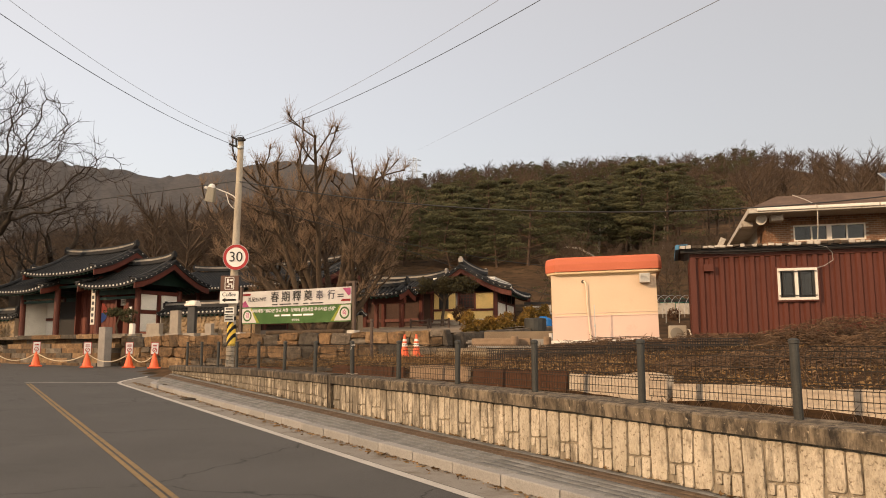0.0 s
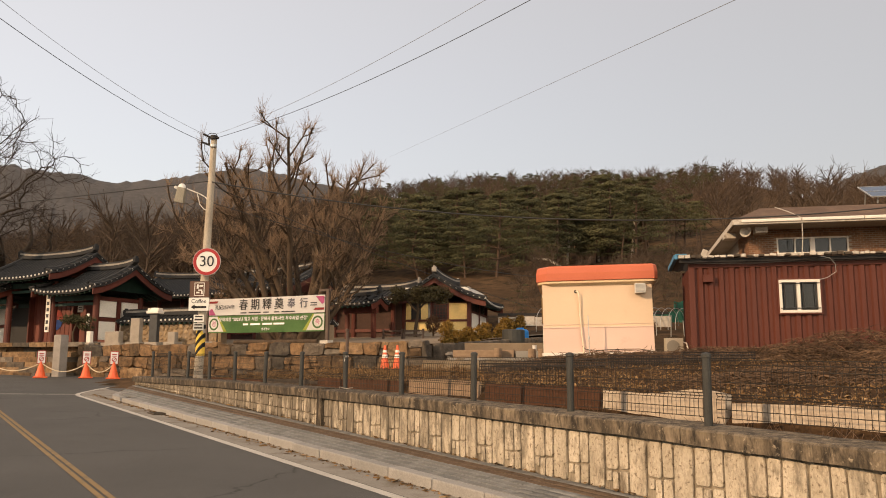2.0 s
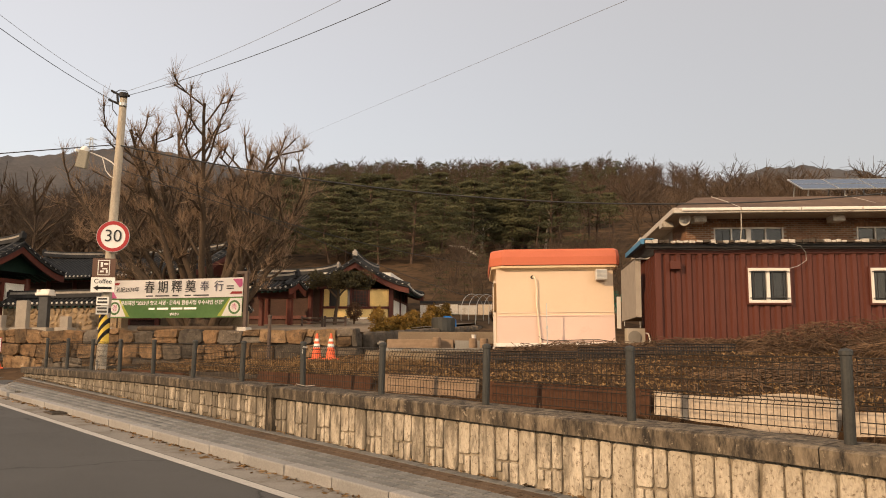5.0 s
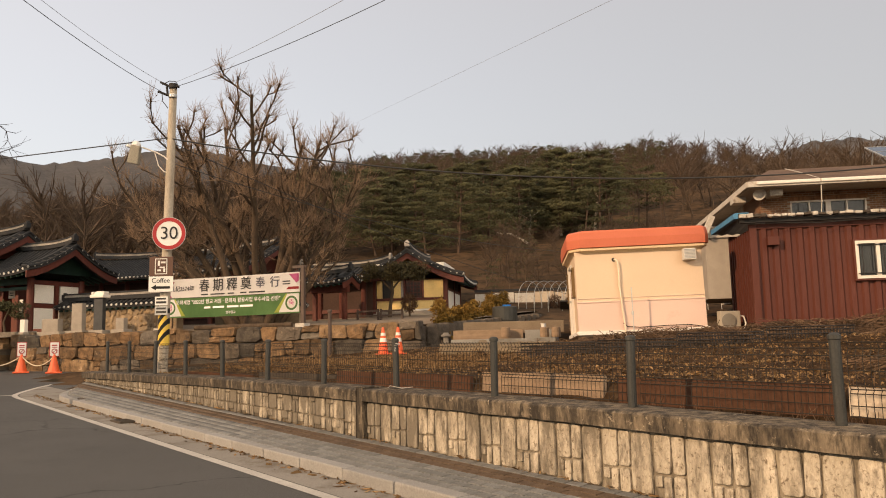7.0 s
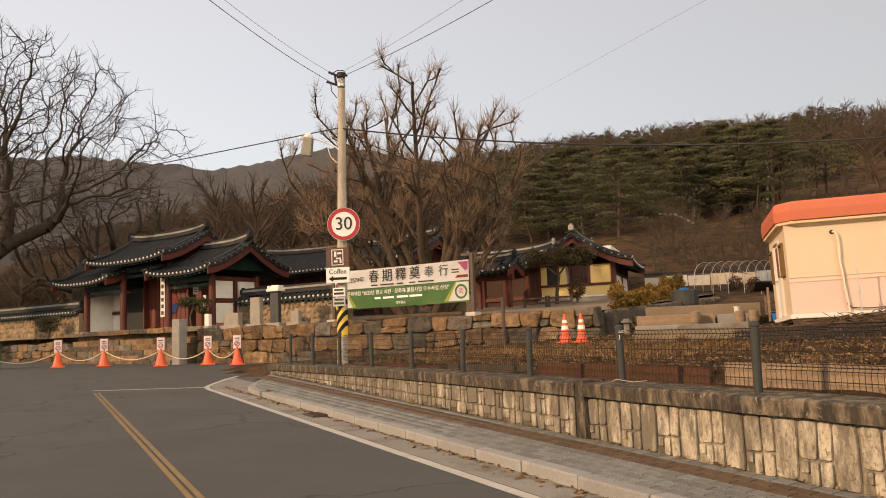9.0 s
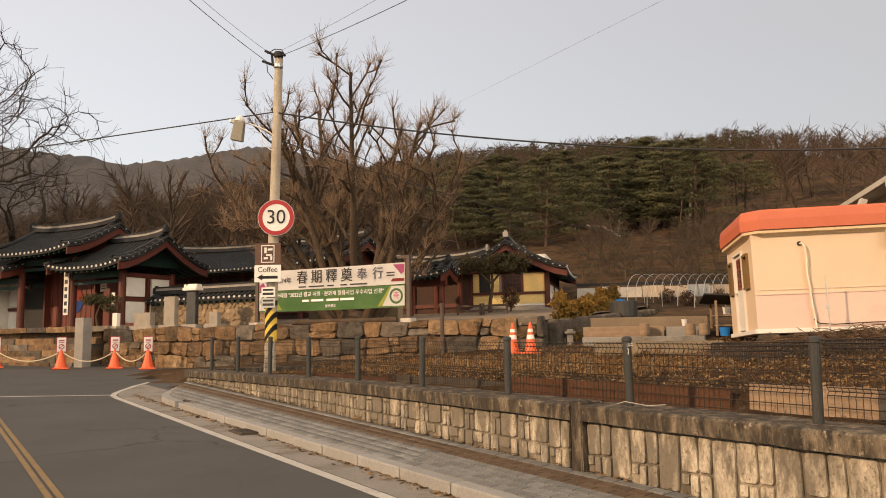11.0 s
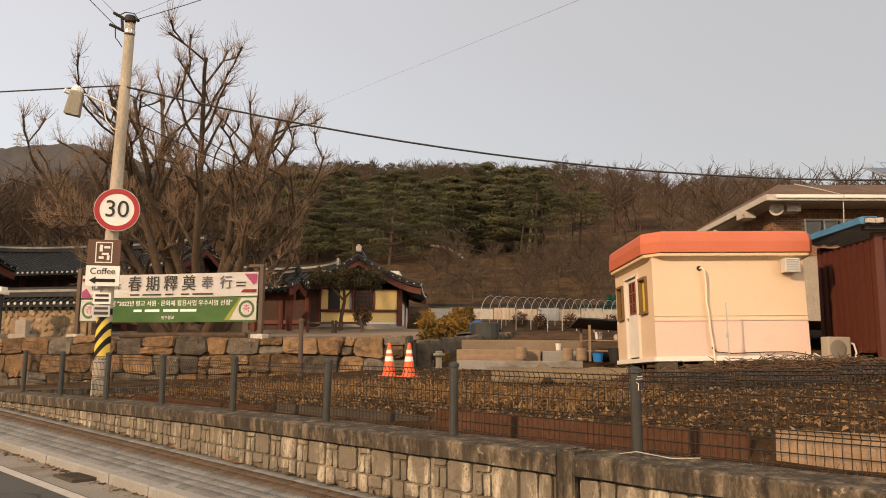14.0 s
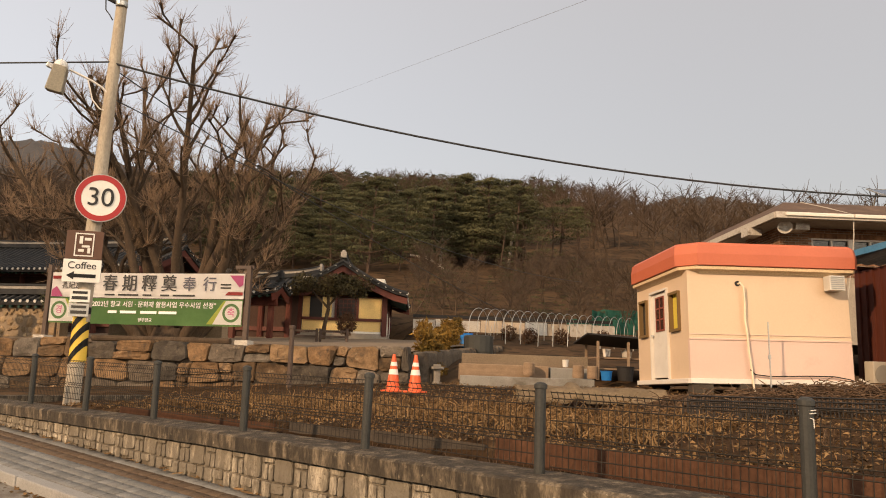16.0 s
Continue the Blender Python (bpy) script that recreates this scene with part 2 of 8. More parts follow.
def lathe(bm, profile, n=16, at=(0, 0, 0)):
    """Turned shape from (radius, height) pairs."""
    rings = [[bm.verts.new((at[0] + r * math.cos(i * 2 * math.pi / n), at[1] + r * math.sin(i * 2 * math.pi / n), at[2] + z)) for i in range(n)] for r, z in profile]
    for a, b in zip(rings, rings[1:]):
        for i in range(n):
            bm.faces.new((a[i], a[(i + 1) % n], b[(i + 1) % n], b[i]))
    if profile[0][0] > 0.001:
        bm.faces.new(rings[0][::-1])
    if profile[-1][0] > 0.001:
        bm.faces.new(rings[-1])
    return bm


def wire(name, pts, r, material, label, category, parent=None):
    """A hanging cable or hose through points."""
    cu = bpy.data.curves.new(name, "CURVE")
    cu.dimensions, cu.bevel_depth, cu.bevel_resolution = "3D", r, 1
    sp = cu.splines.new("POLY")
    sp.points.add(len(pts) - 1)
    for q, p in zip(sp.points, pts):
        q.co = (*p, 1)
    cu.materials.append(material)
    ob = new(name, cu)
    if parent:
        ob.parent = parent
        return ob
    return tagged(ob, label, category)


def sag(a, b, drop, n=24):
    a, b = Vector(a), Vector(b)
    return [a.lerp(b, i / n) - Vector((0, 0, drop * 4 * (i / n) * (1 - i / n))) for i in range(n + 1)]


# ---- plan: the street runs along U, N points from it towards the garden ----
U, N = Vector((-0.725, 0.689, 0)), Vector((0.689, 0.725, 0))
STREET_TURN = math.degrees(math.atan2(U.y, U.x))


def W(s, d, z=0.0):
    p = U * s + N * d
    return Vector((p.x, p.y, z))


def sd(x, y):
    return x * U.x + y * U.y, x * N.x + y * N.y


def road_z(s):
    return 1.255 + 0.0195 * s


def kerb_z(s):
    return 1.39 + 0.0187 * s


def pave_z(s):
    return 1.395 + 0.0272 * s


def cap_z(s):
    return float(np.interp(s, [-14, 0.75, 3.7, 5.5, 8, 10, 13, 17, 26], [1.8, 2.16, 2.235, 2.265, 2.315, 2.335, 2.355, 2.38, 2.34]))


def smooth01(t):
    t = min(1, max(0, t))
    return t * t * (3 - 2 * t)


def garden_z(x, y):
    s, d = sd(x, y)
    z = 2.17 + min(6, max(0, d - 11)) * 0.03 + min(3.5, max(0, d - 17)) * 0.085 + 0.24 * smooth01((d - 11.7) / 0.25) - max(0, s - 15) * 0.02
    if s < 8:
        z -= (8 - s) * 0.02 * max(0, 1 - max(0, d - 11) / 8)
    return z + 0.06 * noise.noise(Vector((x * 0.7, y * 0.7, 0))) + 0.045 * noise.noise(Vector((x * 2.2, y * 2.2, 4)))


# temple ground: a runs along its street wall, b runs away from the street
GX, GY = Vector((0.97, -0.243, 0)), Vector((0.243, 0.97, 0))
G0 = Vector((-8.05, 34.2, 0))
TURN = -14.06


def G(a, b, z=0.0):
    p = G0 + GX * a + GY * b
    return Vector((p.x, p.y, z))


def gab(x, y):
    v = Vector((x, y, 0)) - G0
    return v.dot(GX), v.dot(GY)


def lift(x, y):
    """Height of the open land: road level in front, rising fields, then the wooded hill."""
    s, d = sd(x, y)
    base = 1.15 + 0.0195 * min(60, max(-40, s))
    fx = min(1, smooth01((x + 5) / 4) + smooth01((y - 46) / 14))
    back = (smooth01((y - 27) / 9) * 1.9 + smooth01((y - 38) / 30) * 3.0) * fx
    side = smooth01((d - 11.2) / 1.2) * 0.4 + smooth01((d - 14) / 6) * 0.3
    z = base + max(back * smooth01((d - 12) / 6), side * smooth01((40 - s) / 8 if s > 20 else 1))
    r = y + 0.12 * x
    hill = 46 * min(1, max(0, (r - 62) / 172)) ** 1.12 * (1 - 0.25 * smooth01((r - 240) / 120)) * (0.97 + 0.06 * math.sin(x * 0.024 + 0.6)) * (0.84 + 0.16 * smooth01((x + 150) / 90)) * (1 - 0.3 * smooth01((x - 28) / 60)) * (1 + 0.15 * math.exp(-((x + 50) / 48) ** 2) - 0.025 * smooth01((x - 2) / 18))
    n = noise.noise(Vector((x * 0.02, y * 0.02, 0))) * 3.0 * smooth01((r - 90) / 80)
    return z + hill + n


def axis(lo, hi, fine_lo, fine_hi, step, grow=1.16):
    out, v, h = [], fine_lo, step
    mid = list(np.arange(fine_lo, fine_hi, step))
    left, right = [], []
    v, h = fine_lo, step
    while v > lo:
        h *= grow
        v -= h
        left.append(v)
    v, h = mid[-1], step
    while v < hi:
        h *= grow
        v += h
        right.append(v)
    return left[::-1] + mid + right


def sheet(name, xs, ys, fz, material, label, category, at=lambda a, b: (a, b)):
    verts, faces = [], []
    for b in ys:
        for a in xs:
            x, y = at(a, b)
            verts.append((x, y, fz(x, y)))
    w = len(xs)
    for j in range(len(ys) - 1):
        for i in range(w - 1):
            k = j * w + i
            faces.append((k, k + 1, k + w + 1, k + w))
    ob = quad_strip(verts, faces, name, material, smooth=True)
    return tagged(ob, label, category, kind="structure")


# ---- ground ----
sheet("ground", axis(-1500, 1500, -60, 60, 1.5, 1.12), axis(-600, 1800, -20, 120, 1.5, 1.1), lift, GROUND, "dry brown winter ground rising into a wooded hill", "ground")


def along(name, s0, s1, step, rows, material, label, category, kind="structure", parent=None):
    """A strip along the street; rows give (d, height(s)) across it."""
    ss = list(np.arange(s0, s1, step)) + [s1]
    verts = [W(s, d, f(s)) for s in ss for d, f in rows]
    w = len(rows)
    faces = [(j * w + i, (j + 1) * w + i, (j + 1) * w + i + 1, j * w + i + 1) for j in range(len(ss) - 1) for i in range(w - 1)]
    ob = quad_strip(verts, faces, name, material, parent)
    return tagged(ob, label, category, kind=kind) if label else ob


along("road", -40, 62, 1.5, [(-30, road_z), (9.05, road_z), (9.75, lambda s: road_z(s) - 0.01)], ASPHALT, "worn grey asphalt road with fine cracks", "road")
# side street past the corner
along("side_street", 26.6, 62, 1.0, [(9.6, lambda s: road_z(s) - 0.002), (40, lambda s: road_z(s) + 0.2)], ASPHALT, "grey asphalt side street in front of the temple", "road")


def garden_edge(d):
    return 25.3 + max(0, d - 10.8) * 0.8


sheet("garden", list(np.linspace(0, 1, 120)), list(np.arange(10.72, 24.5, 0.3)), garden_z, SOIL, "dry brown garden soil strewn with dead leaves", "soil",
      at=lambda a, b: tuple(W(-30 + (garden_edge(b) + 30) * a, b)[:2]))


def road_line(name, pts, width, material, label):
    """A painted line through (s, d) points."""
    verts, faces = [], []
    for i, (s, d) in enumerate(pts):
        a, b = pts[max(0, i - 1)], pts[min(len(pts) - 1, i + 1)]
        t = Vector((b[0] - a[0], b[1] - a[1])).normalized()
        for k in (-0.5, 0.5):
            ss, dd = s - t.y * width * k, d + t.x * width * k
            verts.append(W(ss, dd, road_z(ss) + 0.006))
    for i in range(len(pts) - 1):
        faces.append((2 * i, 2 * i + 2, 2 * i + 3, 2 * i + 1))
    return tagged(quad_strip(verts, faces, name, material), label, "road marking", kind="structure")


for dd in (-0.048, 0.048):
    road_line("centre_line", [(s, 6.25 + dd) for s in np.arange(-14, 27.6, 1.2)], 0.065, LINE_Y, "worn double yellow centre line on the asphalt")
EDGE = [(25.4, 8.93), (26.1, 8.98), (26.7, 9.12), (27.5, 9.42), (29.2, 10.15), (31.8, 11.5), (34.5, 13.2)]
KERB_LINE = [(22.4, 9.585), (23.2, 9.6), (23.9, 9.68), (24.6, 9.88), (25.8, 10.36), (27.4, 11.05), (30.0, 12.4)]
road_line("edge_line", [(s, 8.93) for s in np.arange(-14, 25.0, 1.2)] + EDGE, 0.14, LINE_W, "worn white edge line curving round the corner")
road_line("stop_line", [(27.7, 6.2), (26.3, 9.0)], 0.16, LINE_W, "thin white line across the lane end")
# gutter between line and kerb
gut_in = [(s, 9.02) for s in np.arange(-14, 25.0, 1.2)] + [(a, b + 0.09) for a, b in EDGE]
gut_out = [(s, 9.55) for s in np.arange(-14, 22.0, 1.2)] + KERB_LINE
def evenly(pts, n):
    """n + 1 points spaced evenly along a bent line."""
    p = np.array(pts, float)
    t = np.concatenate([[0], np.cumsum(np.linalg.norm(np.diff(p, axis=0), axis=1))])
    q = np.linspace(0, t[-1], n + 1)
    return list(zip(np.interp(q, t, p[:, 0]), np.interp(q, t, p[:, 1])))


gv = [W(a, b, road_z(a) + 0.004) for pair in zip(evenly(gut_in, 60), evenly(gut_out, 60)) for a, b in pair]
tagged(quad_strip(gv, [(2 * i, 2 * i + 2, 2 * i + 3, 2 * i + 1) for i in range(60)], "gutter", GUTTER), "dirty concrete gutter strip beside the kerb", "gutter", kind="structure")

# drain grate in the gutter
dr = thing("drain_grate", *W(17.72, 9.4, road_z(17.7) + 0.012), STREET_TURN, "rusty iron drain grate set in the gutter, slightly lifted", "drain")
part("frame", boxes(((0, 0.17, 0), (0.6, 0.05, 0.05)), ((0, -0.17, 0), (0.6, 0.05, 0.05)), ((0.28, 0, 0), (0.05, 0.3, 0.05)), ((-0.28, 0, 0), (0.05, 0.3, 0.05))), JOINT, dr)
for i in range(9):
    part("bar", boxes(((-0.22 + i * 0.055, 0, 0.01), (0.02, 0.3, 0.04))), JOINT, dr)

# pavement bed and kerb body
ss_end = 22.6
along("pavement", -14, ss_end, 0.6, [(9.62, lambda s: kerb_z(s) - 0.03), (10.74, lambda s: pave_z(s) - 0.03)], JOINT, "grey block pavement with a brown strip beside a low wall", "pavement")
pav = bpy.data.objects["pavement"]

# retaining wall core with its cap
core = bmesh.new()
ss = list(np.arange(-14, 25.75, 0.5)) + [25.75]
rows = [(10.66, lambda s: pave_z(s) - 0.4), (10.66, lambda s: cap_z(s) - 0.165), (11.0, lambda s: cap_z(s) - 0.165), (11.0, lambda s: pave_z(s) - 0.4)]
ring = [[core.verts.new(W(s, d, f(s))) for d, f in rows] for s in ss]
for a, b in zip(ring, ring[1:]):
    for i in range(4):
        core.faces.new((a[i], b[i], b[(i + 1) % 4], a[(i + 1) % 4]))
core.faces.new(ring[-1])
wall = tagged(part("retaining_wall", core, FORMJ_SHADED), "low concrete retaining wall with a moulded stone pattern and stained cap", "wall", kind="structure")
box_return = bmesh.new()
for k in range(4):
    box(box_return, W(25.62, 11.3 + k * 0.9, 2.05), (0.3, 0.9, 0.6), (0, 0, STREET_TURN))
part("return_wall", box_return, CAP, wall)


def cap_piece(s0, s1):
    bm = bmesh.new()
    n = max(2, int((s1 - s0) / 0.25))
    prof = [(10.57, -0.155), (10.56, -0.02), (10.585, 0.0), (11.03, 0.015), (11.05, -0.01), (11.05, -0.155)]
    rg = []
    for i in range(n + 1):
        s = s0 + (s1 - s0) * i / n
        rg.append([bm.verts.new(W(s, d + 0.008 * noise.noise(Vector((s * 5, d * 9, z))), cap_z(s) + z + 0.01 * noise.noise(Vector((s * 4, d, 3))))) for d, z in prof])
    for a, b in zip(rg, rg[1:]):
        for i in range(6):
            bm.faces.new((a[i], b[i], b[(i + 1) % 6], a[(i + 1) % 6]))
    bm.faces.new(rg[0])
    bm.faces.new(rg[-1][::-1])
    return bm


for s0, s1 in ((-14, -4.6), (-4.59, 3.4), (3.41, 11.37), (11.53, 19.5), (19.51, 25.8)):
    part("cap", cap_piece(s0, s1), CAP, wall)
# plain pilaster at the joint
pil = bmesh.new()
box(pil, W(11.45, 10.72, (cap_z(11.45) + pave_z(11.45)) / 2), (0.15, 0.28, cap_z(11.45) - pave_z(11.45) + 0.02), (0, 0, STREET_TURN), 0.012)
part("pilaster", pil, CAP, wall)


def rounded_block(seed):
    """Unit block with its face to -y: softly rounded corners, slanting sides and a flat uneven face."""
    rnd = random.Random(seed)
    bm = bmesh.new()
    q = [rnd.uniform(-0.05, 0.05) for _ in range(8)]
    outer = []
    for i, (cx, cz, a0) in enumerate(((-1, -1, 180), (1, -1, 270), (1, 1, 0), (-1, 1, 90))):
        r_ = rnd.uniform(0.1, 0.17)
        for k in range(3):
            t = radians(a0 + 45 * k)
            outer.append((cx * (0.5 - r_) + r_ * math.cos(t) + q[2 * i] * 0.5, cz * (0.5 - r_) + r_ * math.sin(t) + q[2 * i + 1] * 0.25))
    n = len(outer)
    rings = [[bm.verts.new((x * k, y + rnd.uniform(-j, j), z * k)) for x, z in outer] for k, y, j in ((1.0, 0.5, 0), (1.0, -0.05, 0.04), (0.955, -0.42, 0.05), (0.6, -0.5, 0.07))]
    for a, b in zip(rings, rings[1:]):
        for i in range(n):
            bm.faces.new((a[i], a[(i + 1) % n], b[(i + 1) % n], b[i]))
    mid = bm.verts.new((0, -0.5 - rnd.uniform(-0.08, 0.08), 0))
    for i in range(n):
        bm.faces.new((rings[-1][i], rings[-1][(i + 1) % n], mid))
    bmesh.ops.recalc_face_normals(bm, faces=bm.faces)
    me = bpy.data.meshes.new("block")
    bm.to_mesh(me)
    bm.free()
    return me


# ---- fence on the wall ----
post_mesh = bmesh.new()
lathe(post_mesh, [(0.042, -0.05), (0.042, 0.74), (0.05, 0.745), (0.05, 0.775), (0.03, 0.79), (0.0, 0.795)], 12)
fence = thing("fence", *W(11.06, 10.86, cap_z(11)), 0, "grey steel post fence with dark welded wire panels", "fence")
inv = fence.matrix_basis.inverted()
first = None
posts_s = [3.3 + 1.92 * (11 - k) for k in range(15)]
for i, s in enumerate(posts_s):
    if first is None:
        first = part("post", post_mesh, POSTM, fence, smooth=False)
        ob = first
    else:
        ob = new("post", first.data)
        ob.parent = fence
    ob.matrix_basis = inv @ pose(*W(s, 10.86, 2.895 + 0.0108 * s - 0.79), random.uniform(-1, 1), random.uniform(-1, 1), random.uniform(0, 360))


def mesh_panel(s0, s1):
    """Welded wire panel with two folded ribs, between two posts."""
    bm = bmesh.new()
    def top(s):
        return 2.895 + 0.0108 * s - 0.06
    n = int(round((s1 - s0 - 0.1) / 0.055))
    d0 = 10.925
    prof = [(0.0, 0.0), (0.055, 0.03), (0.11, 0.0), (0.33, 0.0), (0.36, 0.025), (0.39, 0.0), (0.57, 0.0)]
    wob = random.uniform(0, 50)
    for i in range(n + 1):
        s = s0 + 0.05 + (s1 - s0 - 0.1) * i / n
        lean = 0.012 * noise.noise(Vector((s * 2, wob, 0)))
        for (h0, e0), (h1, e1) in zip(prof, prof[1:]):
            rod(bm, W(s + lean * h0, d0 + e0, top(s) - h0), W(s + lean * h1, d0 + e1, top(s) - h1), 0.0033, 0.0033, 3, False)
    for h, e in ((0.01, 0.0), (0.055, 0.03), (0.11, 0.0), (0.22, 0.0), (0.33, 0.0), (0.36, 0.025), (0.39, 0.0), (0.48, 0.0), (0.56, 0.0)):
        a, b = s0 + 0.05, s1 - 0.05
        rod(bm, W(a, d0 + e, top(a) - h), W(b, d0 + e, top(b) - h), 0.0042, 0.0042, 4, False)
    bmesh.ops.transform(bm, matrix=inv, verts=bm.verts)
    return bm


for s0, s1 in zip(posts_s[::-1], posts_s[::-1][1:]):
    part("wire_panel", mesh_panel(s0, s1), WIREM, fence)


# ---- kiosk ----
def kiosk():
    k = thing("kiosk", 2.19, 25.03, 3.08, 0, "cream and pale pink prefabricated kiosk with an orange roof band", "kiosk")
    # it stands a little askew on its blocks
    k.matrix_basis = pose(2.19, 25.1, 3.04, -1.8, -0.9, 3.0)
    w, dp, h = 3.14, 2.85, 2.08
    zb = 0.8
    # walls with thickness; the left one carries windows and a door
    part("lower_front_panel", boxes(((w / 2, 0.04, 0.06 + (zb - 0.06) / 2), (w, 0.08, zb - 0.06))), PINK, k, "pale pink lower wall panel")
    part("upper_front_panel", boxes(((w / 2, 0.045, (zb + h) / 2), (w, 0.08, h - zb))), CREAM, k, "cream upper wall panel")
    part("right_wall", boxes(((w - 0.04, dp / 2, h / 2), (0.08, dp - 0.16, h))), CREAM, k)
    part("back_wall", boxes(((w / 2, dp - 0.04, h / 2), (w, 0.08, h))), CREAM, k)
    part("belt_strip", boxes(((w / 2, -0.006, zb + 0.0), (w + 0.01, 0.02, 0.03)), ((w / 2, -0.004, zb + 0.09), (w + 0.01, 0.012, 0.012)), bevel=0.003), PINK, k)
    part("base_rail", boxes(((w / 2, -0.012, 0.03), (w + 0.06, 0.08, 0.09)), ((-0.012, dp / 2, 0.03), (0.08, dp, 0.09)), ((w / 2, dp / 2, 0.0), (w, dp, 0.05)), bevel=0.006), WHITE, k, "white base rail")
    # left wall around its openings, listed as (y0, y1, z0, z1)
    holes = [(0.38, 0.86, 0.98, 1.74), (1.0, 1.95, 0.0, 1.84), (2.18, 2.62, 0.98, 1.76)]
    seg = bmesh.new()
    ys = [0.08, 0.38, 0.86, 1.0, 1.95, 2.18, 2.62, dp - 0.08]
    for a, b in zip(ys, ys[1:]):
        hole = [q for q in holes if abs(q[0] - a) < 1e-6]
        spans = [(0.06, h)] if not hole else [s_ for s_ in ((0.06, hole[0][2]), (hole[0][3], h)) if s_[1] - s_[0] > 0.02]
        for z0, z1 in spans:
            box(seg, (0.04, (a + b) / 2, (z0 + z1) / 2), (0.08, b - a, z1 - z0))
    bmesh.ops.remove_doubles(seg, verts=seg.verts, dist=0.001)
    part("left_wall", seg, CREAM, k)
    door = part("door", boxes(((0.03, 1.475, 0.97), (0.045, 0.93, 1.72)), bevel=0.004), WHITE, k, "white door with a small red lattice window")
    part("door_frame", boxes(((0.0, 1.0, 0.95), (0.1, 0.04, 1.8)), ((0.0, 1.95, 0.95), (0.1, 0.04, 1.8)), ((0.0, 1.475, 1.86), (0.1, 0.99, 0.04))), WHITE, door)
    part("lattice_window", boxes(*[((0.0, 1.475 + dy, 1.4), (0.02, 0.03, 0.7)) for dy in (-0.22, 0, 0.22)], *[((0.0, 1.475, 1.06 + i * 0.225), (0.02, 0.46, 0.03)) for i in range(4)]), plain("lattice_red", (0.22, 0.06, 0.035), 0.5), door)
    part("lattice_glass", boxes(((0.004, 1.475, 1.4), (0.012, 0.46, 0.7))), plain("lattice_dark", (0.05, 0.022, 0.018), 0.2), door)
    part("door_knob", lathe(bmesh.new(), [(0.0, 0.0), (0.03, 0.01), (0.03, 0.04), (0.0, 0.05)], 10, (-0.03, 1.86, 0.95)), METAL, door)
    ac_dark = plain("window_trim_dark", (0.16, 0.1, 0.04), 0.5)
    for (y0, y1, z0, z1), pane in ((holes[0], plain("yellow_blind", (0.55, 0.42, 0.06), 0.5)), (holes[2], GLASS)):
        wd = part("window", boxes(((0.0, y0 + 0.02, (z0 + z1) / 2), (0.1, 0.05, z1 - z0)), ((0.0, y1 - 0.02, (z0 + z1) / 2), (0.1, 0.05, z1 - z0)), ((0.0, (y0 + y1) / 2, z0 + 0.02), (0.12, y1 - y0, 0.05)), ((0.0, (y0 + y1) / 2, z1 - 0.02), (0.12, y1 - y0, 0.05))), ac_dark, k)
        part("pane", boxes(((0.035, (y0 + y1) / 2, (z0 + z1) / 2), (0.012, y1 - y0 - 0.06, z1 - z0 - 0.06))), pane, wd)
    part("floor", boxes(((w / 2, dp / 2, 0.04), (w - 0.16, dp - 0.16, 0.03))), CONCRETE, k)
    # roof: a cream cornice and an orange band with chamfered corners, low dome on top
    def ring_profile(prof, mtl, name, cham=0.3):
        bm = bmesh.new()
        rs = []
        for off, z in prof:
            x0, x1, y0, y1 = -off, w + off, -off, dp + off
            c = cham
            rs.append([bm.verts.new(v) for v in ((x0 + c, y0, z), (x1 - c * 0.3, y0, z), (x1, y0 + c * 0.3, z), (x1, y1 - c * 0.3, z), (x1 - c * 0.3, y1, z), (x0 + c, y1, z), (x0, y1 - c, z), (x0, y0 + c, z))])
        for a, b in zip(rs, rs[1:]):
            for i in range(8):
                bm.faces.new((a[i], a[(i + 1) % 8], b[(i + 1) % 8], b[i]))
        bm.faces.new(rs[0][::-1])
        bm.faces.new(rs[-1])
        return part(name, bm, mtl, k)
    ring_profile([(0.02, h - 0.06), (0.06, h - 0.02), (0.13, h + 0.01), (0.14, h + 0.06), (0.1, h + 0.08)], mat("cream_cornice", (0.62, 0.45, 0.26), (0.7, 0.52, 0.32), 1, 30, 0.6, 0.1), "cornice", 0.26)
    ring_profile([(0.12, h + 0.075), (0.17, h + 0.085), (0.175, h + 0.3), (0.15, h + 0.47), (0.1, h + 0.52), (-0.35, h + 0.54), (-0.7, h + 0.6), (-0.9, h + 0.62)], ORANGE, "roof", 0.32)
    # cable and standpipe in front
    pvc = plain("cream_conduit", (0.66, 0.55, 0.4), 0.5)
    hose = [(0.98, -0.01, 1.84), (1.0, -0.05, 1.86), (1.05, -0.07, 1.78), (1.07, -0.06, 1.5), (1.06, -0.05, 1.2), (1.09, -0.05, 0.9), (1.1, -0.06, 0.6), (1.13, -0.06, 0.3), (1.14, -0.08, 0.0), (1.15, -0.1, -0.2)]
    wire("conduit", hose, 0.02, pvc, "", "", k)
    part("conduit_hole", lathe(bmesh.new(), [(0.0, 0), (0.05, 0.0), (0.05, 0.012), (0.0, 0.013)], 12), DARK, k).matrix_basis = pose(0.97, 0.004, 1.85, 90, 0, 0)
    wire("floor_cable", [(1.1, -0.07, 0.25), (1.2, -0.06, 0.16), (1.5, -0.06, 0.13), (2.2, -0.06, 0.15), (2.7, -0.06, 0.15), (3.0, -0.08, 0.1), (3.2, -0.3, -0.02)], 0.012, DARK, "", "", k)
    return k


